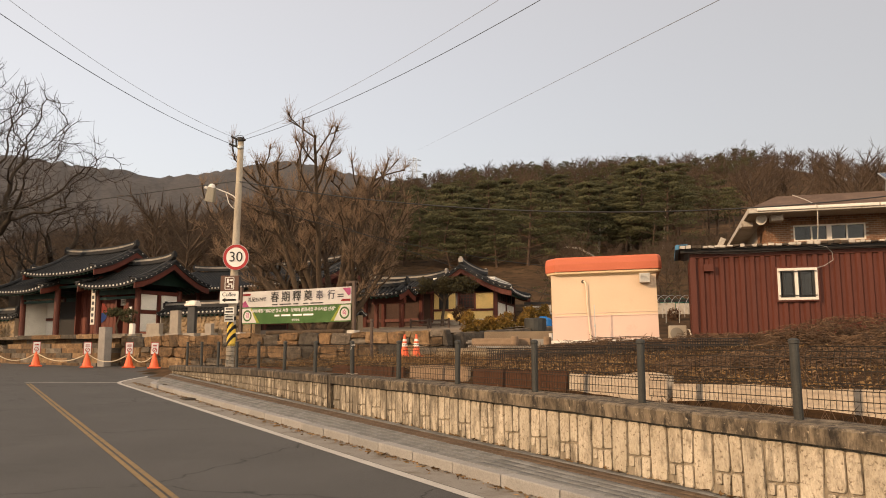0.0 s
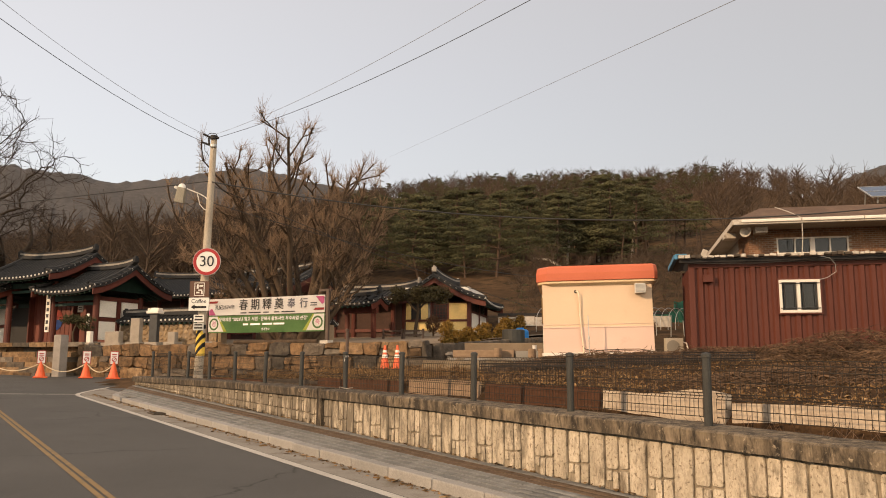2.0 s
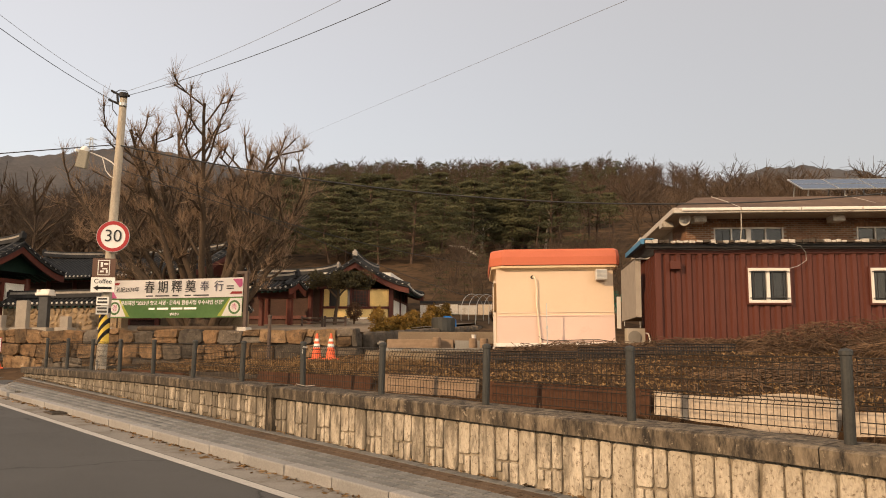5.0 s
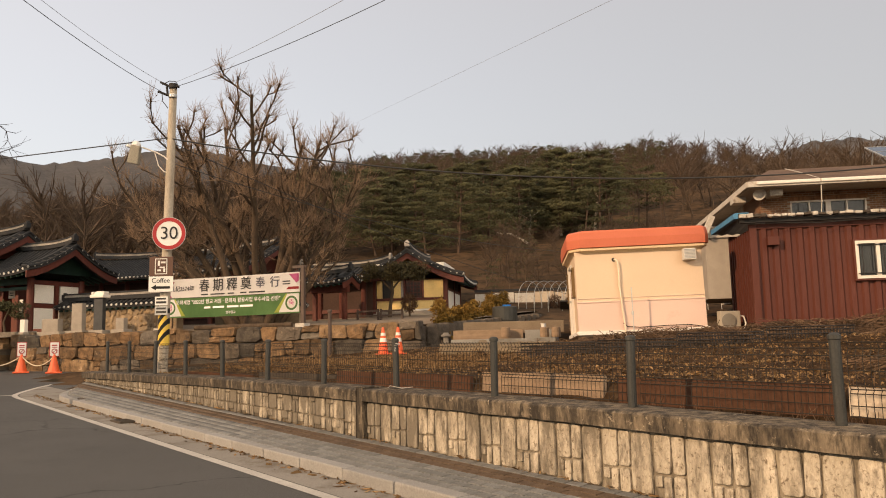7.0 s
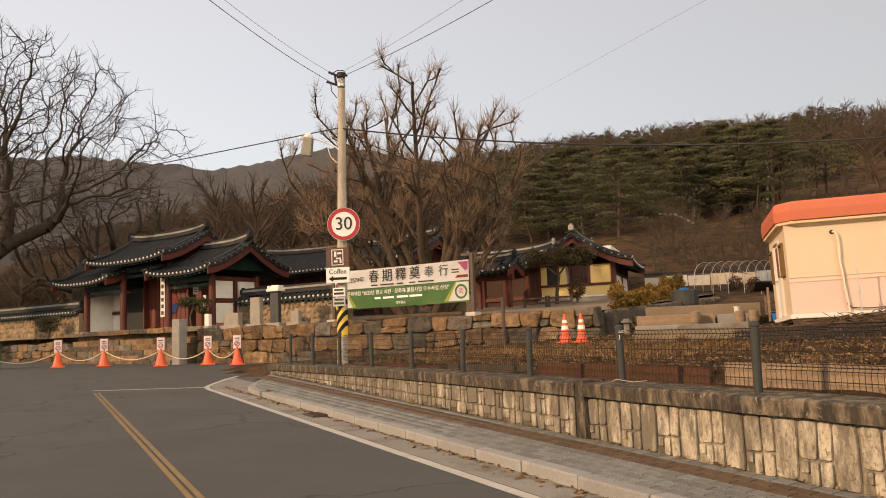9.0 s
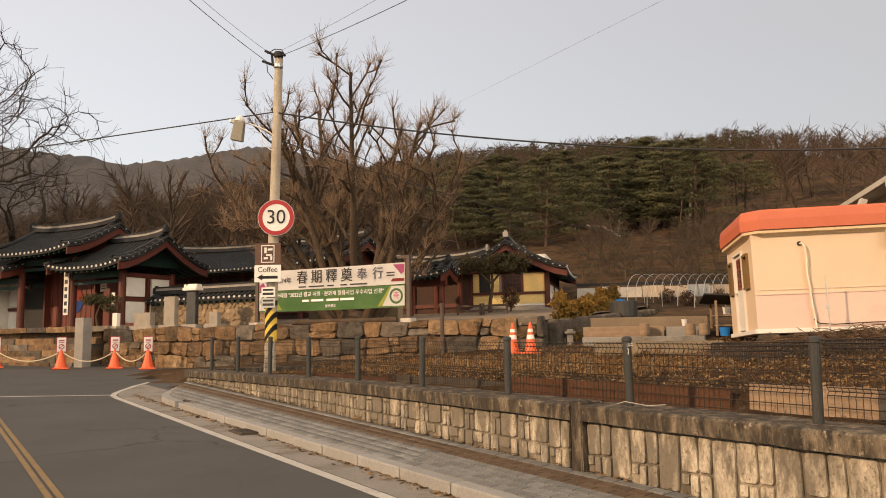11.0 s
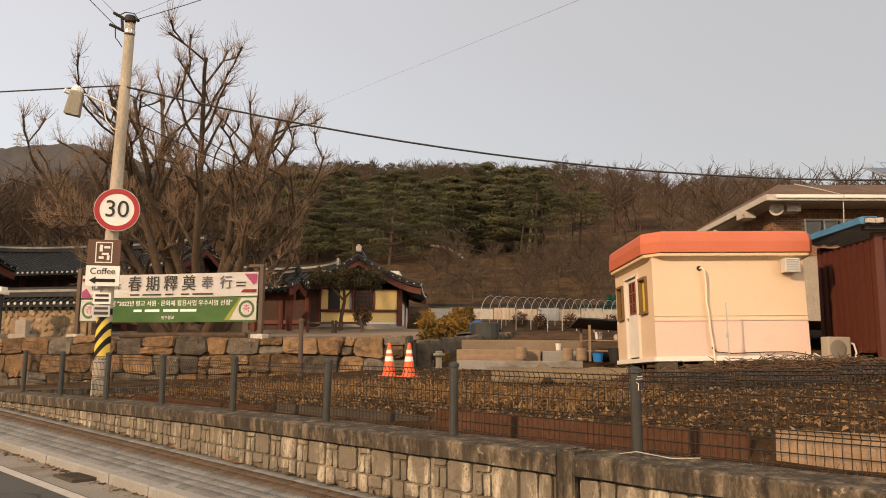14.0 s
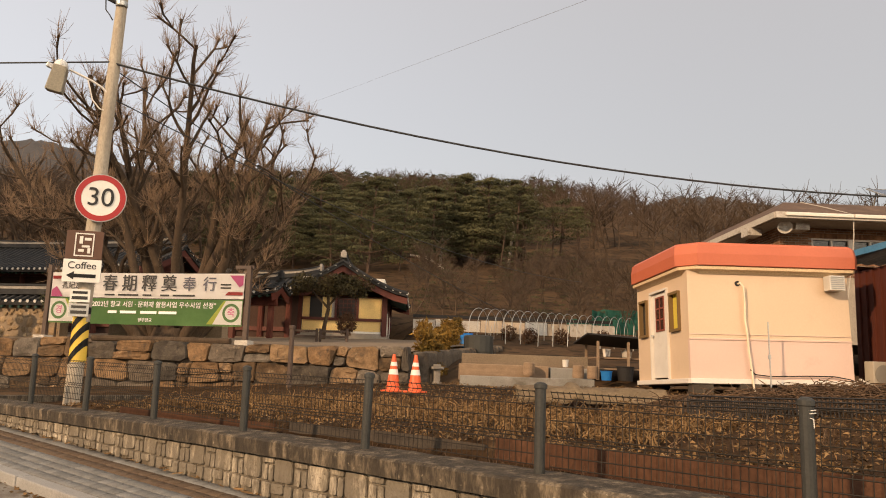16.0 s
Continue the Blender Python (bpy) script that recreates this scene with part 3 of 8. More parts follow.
KIOSK = kiosk()
sp = thing("standpipe", 3.5, 24.72, 2.95, 0, "thin galvanised water standpipe with a tap in front of a kiosk", "pipe")
part("pipe", rods([((0, 0, 0), (-0.02, 0.02, 1.22))], 0.014), METAL, sp)
part("valve", rods([((-0.012, 0.01, 0.55), (-0.012, 0.01, 0.63))], 0.032), METAL, sp)
acu = thing("window_air_conditioner", 4.86, 25.02, 4.86, 0, "small grey-white air conditioner grille box on a cream wall", "air conditioner")
acu.matrix_basis = KIOSK.matrix_basis @ pose(2.8, -0.04, 1.76)
part("casing", boxes(((0.0, -0.09, 0.12), (0.3, 0.22, 0.28)), bevel=0.012), plain("ac_case", (0.5, 0.47, 0.42), 0.5), acu)
for i in range(7):
    part("louvre", boxes(((0.0, -0.205, 0.02 + i * 0.035), (0.25, 0.012, 0.014))), plain("ac_slat", (0.3, 0.3, 0.29), 0.5) if i == 0 else bpy.data.materials["ac_slat"], acu)
for x in (2.4, 3.3, 4.3, 5.2):
    for y in (25.2, 27.7):
        b = thing("foundation_block", x, y, 2.79, random.uniform(-6, 6), "dark concrete block under the kiosk", "block", "kiosk blocks")
        part("block", boxes(((0, 0, 0.13), (0.4, 0.22, 0.26)), bevel=0.012), JOINT, b)


# ---- red container ----
def container():
    c = thing("container", 6.24, 24.35, 3.12, -0.6, "oxide-red corrugated steel shipping container turned into a hut", "container")
    L, dp, h = 12.0, 2.44, 2.42
    wins = [(2.29, 3.31, 1.05, 1.93), (5.25, 6.25, 1.05, 1.93), (8.6, 9.6, 1.05, 1.93)]
    pitch, dpt = 0.27, 0.05
    def wave(x):
        t = (x / pitch) % 1.0
        return dpt * (0 if t < 0.34 else (t - 0.34) / 0.14 if t < 0.48 else 1 if t < 0.86 else 1 - (t - 0.86) / 0.14)
    xs = sorted({0.16, L - 0.16, *[x for q in wins for x in q[:2]], *[i * pitch + f * pitch for i in range(46) for f in (0, 0.34, 0.48, 0.86) if 0.16 < i * pitch + f * pitch < L - 0.16]})
    zs = [0.16, 1.05, 1.93, h - 0.12]
    bm = bmesh.new()
    for a, b in zip(xs, xs[1:]):
        for z0, z1 in zip(zs, zs[1:]):
            mid = (a + b) / 2
            if z0 == 1.05 and any(q[0] < mid < q[1] for q in wins):
                continue
            vs = [bm.verts.new((x, 0.03 + wave(x), z)) for x, z in ((a, z0), (b, z0), (b, z1), (a, z1))]
            bm.faces.new(vs)
    bmesh.ops.remove_doubles(bm, verts=bm.verts, dist=0.0005)
    bmesh.ops.solidify(bm, geom=bm.faces, thickness=-0.01)
    part("front_sheet", bm, RUST, c, "corrugated red steel sheet")
    part("left_sheet", boxes(((0.05, dp / 2, h / 2), (0.04, dp - 0.2, h - 0.2))), RUST, c)
    for i in range(8):
        part("sheet_rib", boxes(((0.02, 0.25 + i * 0.26, h / 2), (0.05, 0.1, h - 0.25))), RUST, c)
    part("back_sheet", boxes(((L / 2, dp - 0.05, h / 2), (L - 0.2, 0.04, h - 0.2))), RUST, c)
    part("right_sheet", boxes(((L - 0.05, dp / 2, h / 2), (0.04, dp - 0.2, h - 0.2))), RUST, c)
    for x in (0.08, L - 0.08):
        for y in (0.08, dp - 0.08):
            part("corner_post", boxes(((x, y, h / 2), (0.16, 0.16, h)), bevel=0.01), RUST, c)
    part("bottom_rail", boxes(((L / 2, 0.05, 0.08), (L - 0.32, 0.09, 0.16)), ((L / 2, dp - 0.05, 0.08), (L - 0.32, 0.09, 0.16)), bevel=0.008), RUST, c)
    part("top_rail", boxes(((L / 2, 0.05, h - 0.06), (L - 0.32, 0.09, 0.12)), ((L / 2, dp - 0.05, h - 0.06), (L - 0.32, 0.09, 0.12)), bevel=0.008), RUST, c)
    part("floor", boxes(((L / 2, dp / 2, 0.12), (L - 0.2, dp - 0.2, 0.06))), JOINT, c)
    for x0, x1, z0, z1 in wins:
        wd = part("window", boxes(((x0 + 0.035, 0.0, (z0 + z1) / 2), (0.07, 0.11, z1 - z0)), ((x1 - 0.035, 0.0, (z0 + z1) / 2), (0.07, 0.11, z1 - z0)), ((x0 / 2 + x1 / 2 - 0.03, -0.005, (z0 + z1) / 2), (0.09, 0.1, z1 - z0 - 0.14)),
                                  ((x0 / 2 + x1 / 2, 0.0, z0 + 0.035), (x1 - x0 - 0.14, 0.11, 0.07)), ((x0 / 2 + x1 / 2, 0.0, z1 - 0.035), (x1 - x0 - 0.14, 0.11, 0.07)), bevel=0.006), WHITE, c, "white sliding window frame")
        part("pane", boxes(((x0 / 2 + x1 / 2, 0.02, (z0 + z1) / 2), (x1 - x0 - 0.12, 0.008, z1 - z0 - 0.12))), GLASS, wd)
        part("curtain", boxes(*[((x0 + 0.14 + i * (x1 - x0 - 0.28) / 9, 0.13 + 0.02 * (i % 2), (z0 + z1) / 2), (0.09, 0.015, z1 - z0)) for i in range(10) if i not in (1, 2, 7)]), plain("curtain_cloth", (0.05, 0.045, 0.04), 0.9) if "curtain_cloth" not in bpy.data.materials else bpy.data.materials["curtain_cloth"], wd)
        part("guard_bars", rods([((x0 + 0.02, -0.08, z), (x1 - 0.02, -0.08, z)) for z in (z0 + 0.12, z1 - 0.1)] + [((x, -0.08, z0 + 0.1), (x, -0.08, z1 - 0.08)) for x in (x0 + 0.13, x0 + 0.4, x1 - 0.43, x1 - 0.13)], 0.012, 6), DARK, wd)
        part("surround", boxes(((x0 / 2 + x1 / 2, 0.0, z1 + 0.02), (x1 - x0 + 0.08, 0.07, 0.04)), ((x0 - 0.02, 0.0, (z0 + z1) / 2), (0.04, 0.07, z1 - z0)), ((x1 + 0.02, 0.0, (z0 + z1) / 2), (0.04, 0.07, z1 - z0)), ((x0 / 2 + x1 / 2, 0.0, z0 - 0.02), (x1 - x0 + 0.08, 0.07, 0.04))), RUST, wd)
    part("vent_box", boxes(((0.5, -0.04, 2.0), (0.26, 0.14, 0.2)), bevel=0.01), RUST, c, "small red steel vent box")
    # lean roof of corrugated sheet with broken pale edge, laid over the top
    rf = bmesh.new()
    cols = 190
    rows_ = [(-0.22, h + 0.13), (dp / 2, h + 0.2), (dp + 0.25, h + 0.1)]
    grid = [[rf.verts.new((-0.3 + (L + 0.6) * i / cols, y, z + 0.02 * math.sin(i * 1.57) + 0.012 * noise.noise(Vector((i * 0.1, y, 0))))) for i in range(cols + 1)] for y, z in rows_]
    for p, q in zip(grid, grid[1:]):
        for i in range(cols):
            rf.faces.new((p[i], p[i + 1], q[i + 1], q[i]))
    bmesh.ops.solidify(rf, geom=rf.faces, thickness=0.012)
    part("roof_sheet", rf, mat("old_slate_sheet", (0.2, 0.18, 0.16), (0.3, 0.27, 0.24), 1.5, 25, 0.9, 0.3), c)
    # near-black strip carrying the shadow under the roof edge in its colour
    part("eave_beam", boxes(((L / 2, -0.1, h + 0.06), (L + 0.5, 0.16, 0.09))), DARK, c)
    rnd = random.Random(5)
    x = -0.28
    while x < L + 0.2:
        wd_ = rnd.uniform(0.12, 0.2)
        bm = bmesh.new()
        hh = rnd.uniform(0.05, 0.1)
        box(bm, (x + wd_ / 2, -0.235, h + 0.155 + hh / 2 - 0.03), (wd_ * 0.86, rnd.uniform(0.14, 0.2), hh), (rnd.uniform(-6, 6), rnd.uniform(-6, 6), rnd.uniform(-8, 8)), 0.014)
        part("eave_tile", bm, DIRTWHITE if rnd.random() < 0.75 else JOINT, c)
        x += wd_
    part("end_gutter", boxes(((-0.34, dp / 2, h + 0.17), (0.1, dp + 0.5, 0.12)), ((-0.2, dp / 2, h + 0.24), (0.3, dp + 0.5, 0.02))), BLUESHEET, c, "blue sheet metal roof edge")
    wire("loose_cable", [(3.3, -0.25, h + 0.1), (3.55, -0.2, h + 0.05), (3.7, -0.1, h - 0.1), (3.72, -0.06, h - 0.3), (3.5, -0.06, h - 0.45), (3.32, -0.06, h - 0.5)], 0.01, METAL, "", "", c)
    wire("eave_cable", [(0.3, -0.24, h - 0.02), (1.5, -0.24, h - 0.06), (2.5, -0.24, h - 0.02), (3.3, -0.25, h + 0.08)], 0.01, DARK, "", "", c)


container()
for x in (6.5, 8.5, 11, 13.5, 17):
    b = thing("foundation_block", x, 24.5, 2.9, 0, "pale concrete block under a red container", "block", "container blocks")
    part("block", boxes(((0, 0, 0.11), (0.5, 0.25, 0.22)), bevel=0.015), CONCRETE, b)
# outdoor unit between kiosk and container
ou = thing("air_conditioner_unit", 5.84, 25.3, 2.98, 10, "old cream outdoor air conditioner unit with a white hose", "air conditioner")
part("casing", boxes(((0, 0, 0.3), (0.5, 0.24, 0.52)), bevel=0.02), plain("ou_case", (0.36, 0.31, 0.24), 0.5), ou)
part("fan_grille", lathe(bmesh.new(), [(0.0, 0.0), (0.17, 0.0), (0.18, 0.02), (0.15, 0.025), (0.0, 0.03)], 20), plain("ou_grille", (0.2, 0.175, 0.14), 0.5), ou).matrix_basis = pose(-0.05, -0.12, 0.32, 90, 0, 0)
part("foot", boxes(((-0.18, 0, 0.02), (0.06, 0.3, 0.05)), ((0.18, 0, 0.02), (0.06, 0.3, 0.05))), METAL, ou)
wire("hose", [(0.25, -0.05, 0.45), (0.34, -0.08, 0.42), (0.38, -0.1, 0.25), (0.3, -0.14, 0.08), (0.1, -0.2, 0.03), (-0.3, -0.25, 0.05), (-0.7, -0.3, 0.22)], 0.022, plain("hose_white", (0.66, 0.6, 0.52), 0.5), "", "", ou)


# ---- temple materials ----
TILE = mat("dark_roof_tile", (0.016, 0.0164, 0.0172), (0.029, 0.029, 0.03), 1.5, 20, 0.85, 0.3, stain=(0.054, 0.051, 0.045), stain_scale=1.2, stain_lo=0.58)
TILE_END = mat("limed_tile_end", (0.4, 0.384, 0.352), (0.528, 0.504, 0.464), 4, 20, 0.8, 0.1)
RIDGE = mat("ridge_plaster", (0.2, 0.18, 0.16), (0.32, 0.29, 0.25), 2, 20, 0.8, 0.2)
REDWOOD = mat("red_painted_wood", (0.0682, 0.0174, 0.0112), (0.0992, 0.026, 0.0161), 2, 25, 0.6, 0.2, stretch=(1, 1, 0.3))
GREENWOOD = mat("green_painted_wood", (0.012, 0.032, 0.026), (0.02, 0.05, 0.038), 2, 25, 0.6, 0.2)
DOORRED = mat("red_gate_leaf", (0.105, 0.028, 0.0168), (0.14, 0.0385, 0.0238), 2, 25, 0.6, 0.2, stretch=(4, 1, 0.4))
PLASTER = mat("white_plaster", (0.6, 0.57, 0.52), (0.7, 0.67, 0.61), 1.5, 25, 0.85, 0.1)
YPLASTER = mat("yellow_plaster", (0.6, 0.42, 0.16), (0.69, 0.5, 0.21), 1.2, 25, 0.8, 0.15)
STONE = mat("warm_field_stone", (0.08, 0.0496, 0.0256), (0.232, 0.148, 0.0784), 3.2, 24, 0.9, 1.0, stain=(0.044, 0.0344, 0.0264), stain_scale=4, stain_lo=0.52, each=0.5, spots=((0.288, 0.208, 0.128), 5, 0.62), whole=True)
STONE_G = mat("grey_field_stone", (0.06, 0.0496, 0.04), (0.152, 0.128, 0.1), 3.2, 24, 0.9, 1.0, stain=(0.036, 0.0296, 0.024), stain_scale=4, stain_lo=0.52, each=0.5, spots=((0.24, 0.192, 0.136), 5, 0.62), whole=True)
STONE_J = mat("small_field_stone", (0.204, 0.144, 0.084), (0.3, 0.222, 0.132), 2.0, 18, 0.9, 0.8, island=0.4)
MORTAR = mat("earth_mortar", (0.182, 0.133, 0.084), (0.252, 0.189, 0.126), 2, 20, 0.95, 0.5)
STELE = mat("pale_granite", (0.223, 0.192, 0.155), (0.285, 0.248, 0.205), 3, 40, 0.85, 0.3, stain=(0.136, 0.118, 0.093), stain_lo=0.6)
BLACKSTONE = mat("black_stone", (0.03, 0.03, 0.03), (0.05, 0.05, 0.05), 3, 40, 0.4, 0.1)
BARK = mat("grey_brown_bark", (0.045, 0.03, 0.0185), (0.08, 0.054, 0.034), 4, 25, 0.95, 1.0, stretch=(1, 1, 0.3))
BARK_D = mat("dark_bark", (0.0286, 0.0213, 0.0156), (0.052, 0.0395, 0.0283), 4, 25, 0.95, 1.0, stretch=(1, 1, 0.3))
TWIG = mat("bare_twig", (0.165, 0.108, 0.066), (0.24, 0.16, 0.1), 2, 10, 0.9, 0.0)
TWIG_D = mat("dark_twig", (0.0341, 0.0248, 0.0191), (0.0536, 0.0398, 0.0296), 2, 10, 0.9, 0.0)

# terrace of the temple
sheet("terrace", list(np.arange(-60, 5.35, 0.7)), list(np.arange(-0.5, 26, 0.7)), lambda x, y: 3.58 + 0.06 * max(0, min(15, gab(x, y)[1])) + 0.04 * noise.noise(Vector((x * 0.5, y * 0.5, 0))), SAND, "pale beaten earth terrace of a temple", "ground", at=lambda a, b: tuple(G(a, b)[:2]))
bank = bmesh.new()
for i in range(14):
    box(bank, G(5.45 + 0.02 * i, 0.6 + i * 0.95, 3.05 + 0.05 * i), (0.5, 1.2, 1.1), (0, 0, TURN + random.uniform(-8, 8)), 0.12)
tagged(part("terrace_bank", bank, STONE_G), "earth bank at the end of the terrace", "ground", kind="structure")


def stone_meshes(k, seed):
    out = []
    for q in range(k):
        rnd = random.Random(seed + q)
        bm = bmesh.new()
        n = 7
        rim = []
        for i in range(n):
            t = 2 * math.pi * (i + rnd.uniform(-0.25, 0.25)) / n
            c, s_ = math.cos(t), math.sin(t)
            m_ = max(abs(c), abs(s_))
            f = 0.5 / m_ * rnd.uniform(0.9, 1.03)
            rim.append((c * f, s_ * f))
        def rg(kk, y, jig):
            return [bm.verts.new((x * kk, y + rnd.uniform(-jig, jig), z * kk)) for x, z in rim]
        a, b, c = rg(0.97, 0.5, 0), rg(1.0, -0.2, 0.05), rg(0.9, -0.46, 0.05)
        for p, r in ((a, b), (b, c)):
            for i in range(n):
                bm.faces.new((p[i], p[(i + 1) % n], r[(i + 1) % n], r[i]))
        m0 = bm.verts.new((rnd.uniform(-0.15, 0.15), -0.5 - rnd.uniform(-0.05, 0.1), rnd.uniform(-0.15, 0.15)))
        for i in range(n):
            bm.faces.new((c[i], c[(i + 1) % n], m0))
        bmesh.ops.recalc_face_normals(bm, faces=bm.faces)
        me = bpy.data.meshes.new("stone")
        bm.to_mesh(me)
        bm.free()
        out.append(me)
    return out


STONES = stone_meshes(9, 40)
for me in STONES:
    me.materials.append(STONE)


def stone_courses(parent, a0, a1, b, ztop, zbot, wmin, wmax, courses, seed):
    """Uneven boulders laid in rough courses on the plan's a axis, face towards the street."""
    rnd = random.Random(seed)
    hs = [rnd.uniform(0.85, 1.2) for _ in range(courses)]
    tot = sum(hs)
    z = zbot
    for h in hs:
        a = a0 + rnd.uniform(-0.2, 0.1)
        hh = (ztop - zbot) * h / tot
        while a < a1:
            w = rnd.uniform(wmin, wmax) * (1.5 if rnd.random() < 0.25 else 1)
            k = rnd.uniform(0.82, 1.12)
            ob = new("stone", rnd.choice(STONES))
            ob.parent = parent
            ob.matrix_basis = pose(*G(a + w / 2, b + rnd.uniform(-0.06, 0.04), z + hh / 2 + rnd.uniform(-0.05, 0.05)), 0, rnd.uniform(-9, 9), TURN + rnd.uniform(-5, 5)) @ Matrix.Diagonal((w * 1.13, 0.45, hh * k * 1.16, 1))
            a += w
        z += hh


def fitted_stones(parent, a0, a1, b, ztop, zbot, size, courses, seed):
    """Rough blocky boulders fitted closely in wavy courses with small stones between, faces towards the street."""
    rnd = random.Random(seed)
    h = (ztop - zbot) / courses
    def bed(c, a):
        return zbot + h * c + (0.14 * noise.noise(Vector((a * 0.8, c * 3.7, seed))) + 0.09 * noise.noise(Vector((a * 2.3, c * 5.1, seed))) if c else 0)
    polys = []
    for c in range(courses):
        a = a0
        l0 = l1 = a0
        while a < a1 - 0.1:
            w = size * rnd.choice((0.5, 0.8, 0.95, 1.1, 1.35, 1.6))
            a = min(a1, a + w)
            r0_, r1_ = a + rnd.uniform(-0.08, 0.08), a + rnd.uniform(-0.08, 0.08)
            p = [(l0, bed(c, l0)), (r0_, bed(c, r0_)), (r1_, bed(c + 1, r1_)), (l1, bed(c + 1, l1))]
            if w < size * 0.7 or rnd.random() < 0.15:
                k = rnd.uniform(0.35, 0.65)
                lm = (p[0][0] + (p[3][0] - p[0][0]) * k, p[0][1] + (p[3][1] - p[0][1]) * k)
                rm = (p[1][0] + (p[2][0] - p[1][0]) * k, p[1][1] + (p[2][1] - p[1][1]) * k + rnd.uniform(-0.06, 0.06))
                polys += [[p[0], p[1], rm, lm], [lm, rm, p[2], p[3]]]
            else:
                polys.append(p)
            l0, l1 = r0_, r1_
    for poly in polys:
        cx, cz = sum(p[0] for p in poly) / 4, sum(p[1] for p in poly) / 4
        cut = []
        for p, q in zip(poly, poly[1:] + poly[:1]):
            k, j = rnd.uniform(0.05, 0.22), rnd.uniform(0.05, 0.22)
            m_ = rnd.uniform(-0.02, 0.01)
            cut += [(p[0] + (q[0] - p[0]) * k, p[1] + (q[1] - p[1]) * k), ((p[0] + q[0]) / 2 * (1 - m_) + cx * m_, (p[1] + q[1]) / 2 * (1 - m_) + cz * m_), (q[0] + (p[0] - q[0]) * j, q[1] + (p[1] - q[1]) * j)]
        bm = bmesh.new()
        n = len(cut)
        rad = max(0.12, sum(math.hypot(x - cx, z - cz) for x, z in cut) / n)
        bulge = rnd.uniform(0.02, 0.09)
        tx, tz = rnd.uniform(-0.12, 0.12), rnd.uniform(-0.12, 0.12)
        rings = []
        for kk, y in ((1 - 0.012 / rad, 0.3), (1 - 0.012 / rad, 0.02), (1 - 0.032 / rad, -bulge), (0.55, -bulge - rnd.uniform(-0.01, 0.02))):
            rings.append([bm.verts.new(((x - cx) * kk + rnd.uniform(-0.009, 0.009), y + ((x - cx) * tx + (z - cz) * tz + rnd.uniform(-0.022, 0.022) if y < 0 else 0), (z - cz) * kk + rnd.uniform(-0.009, 0.009))) for x, z in cut])
        for r0_, r1_ in zip(rings, rings[1:]):
            for i in range(n):
                bm.faces.new((r0_[i], r0_[(i + 1) % n], r1_[(i + 1) % n], r1_[i]))
        bm.faces.new(rings[-1])
        bmesh.ops.recalc_face_normals(bm, faces=bm.faces)
        ob = part("stone", bm, STONE_G if rnd.random() < 0.28 else STONE, parent)
        ob.matrix_basis = pose(*G(cx, b, cz), 0, 0, TURN)


def wall_core(name, a0, a1, b0, b1, z0, z1, material, label):
    bm = bmesh.new()
    vs = [bm.verts.new(G(a, b, z)) for z in (z0, z1) for a, b in ((a0, b0), (a1, b0), (a1, b1), (a0, b1))]
    for f in ((0, 1, 2, 3), (4, 7, 6, 5), (0, 4, 5, 1), (1, 5, 6, 2), (2, 6, 7, 3), (3, 7, 4, 0)):
        bm.faces.new([vs[i] for i in f])
    bmesh.ops.recalc_face_normals(bm, faces=bm.faces)
    return tagged(part(name, bm, material), label, "wall", kind="structure")


stonewall = wall_core("stone_wall_east", -14.6, 5.3, -0.52, -0.2, 1.5, 3.52, JOINT, "dry stone terrace wall of warm brown boulders")
# steps in front of the gate
stairs = thing("stone_steps", *G(-20.4, -0.6, 2.0), TURN, "wide worn stone steps up to the temple gate", "steps")
for i in range(7):
    for k in range(7):
        bm = bmesh.new()
        box(bm, (-4.2 + k * 1.4 + random.uniform(-0.05, 0.05), -0.85 + i * 0.3 + 0.7, 0.12 + i * 0.265), (1.37, 1.6, 0.27), (0, 0, random.uniform(-0.6, 0.6)), 0.02)
        part("step_stone", bm, STONE if (i + k) % 3 else STONE_G, stairs)
stonewall2 = wall_core("stone_wall_west", -60, -25.4, -0.4, -0.1, 1.5, 3.2, JOINT, "low stone terrace wall under bare trees")


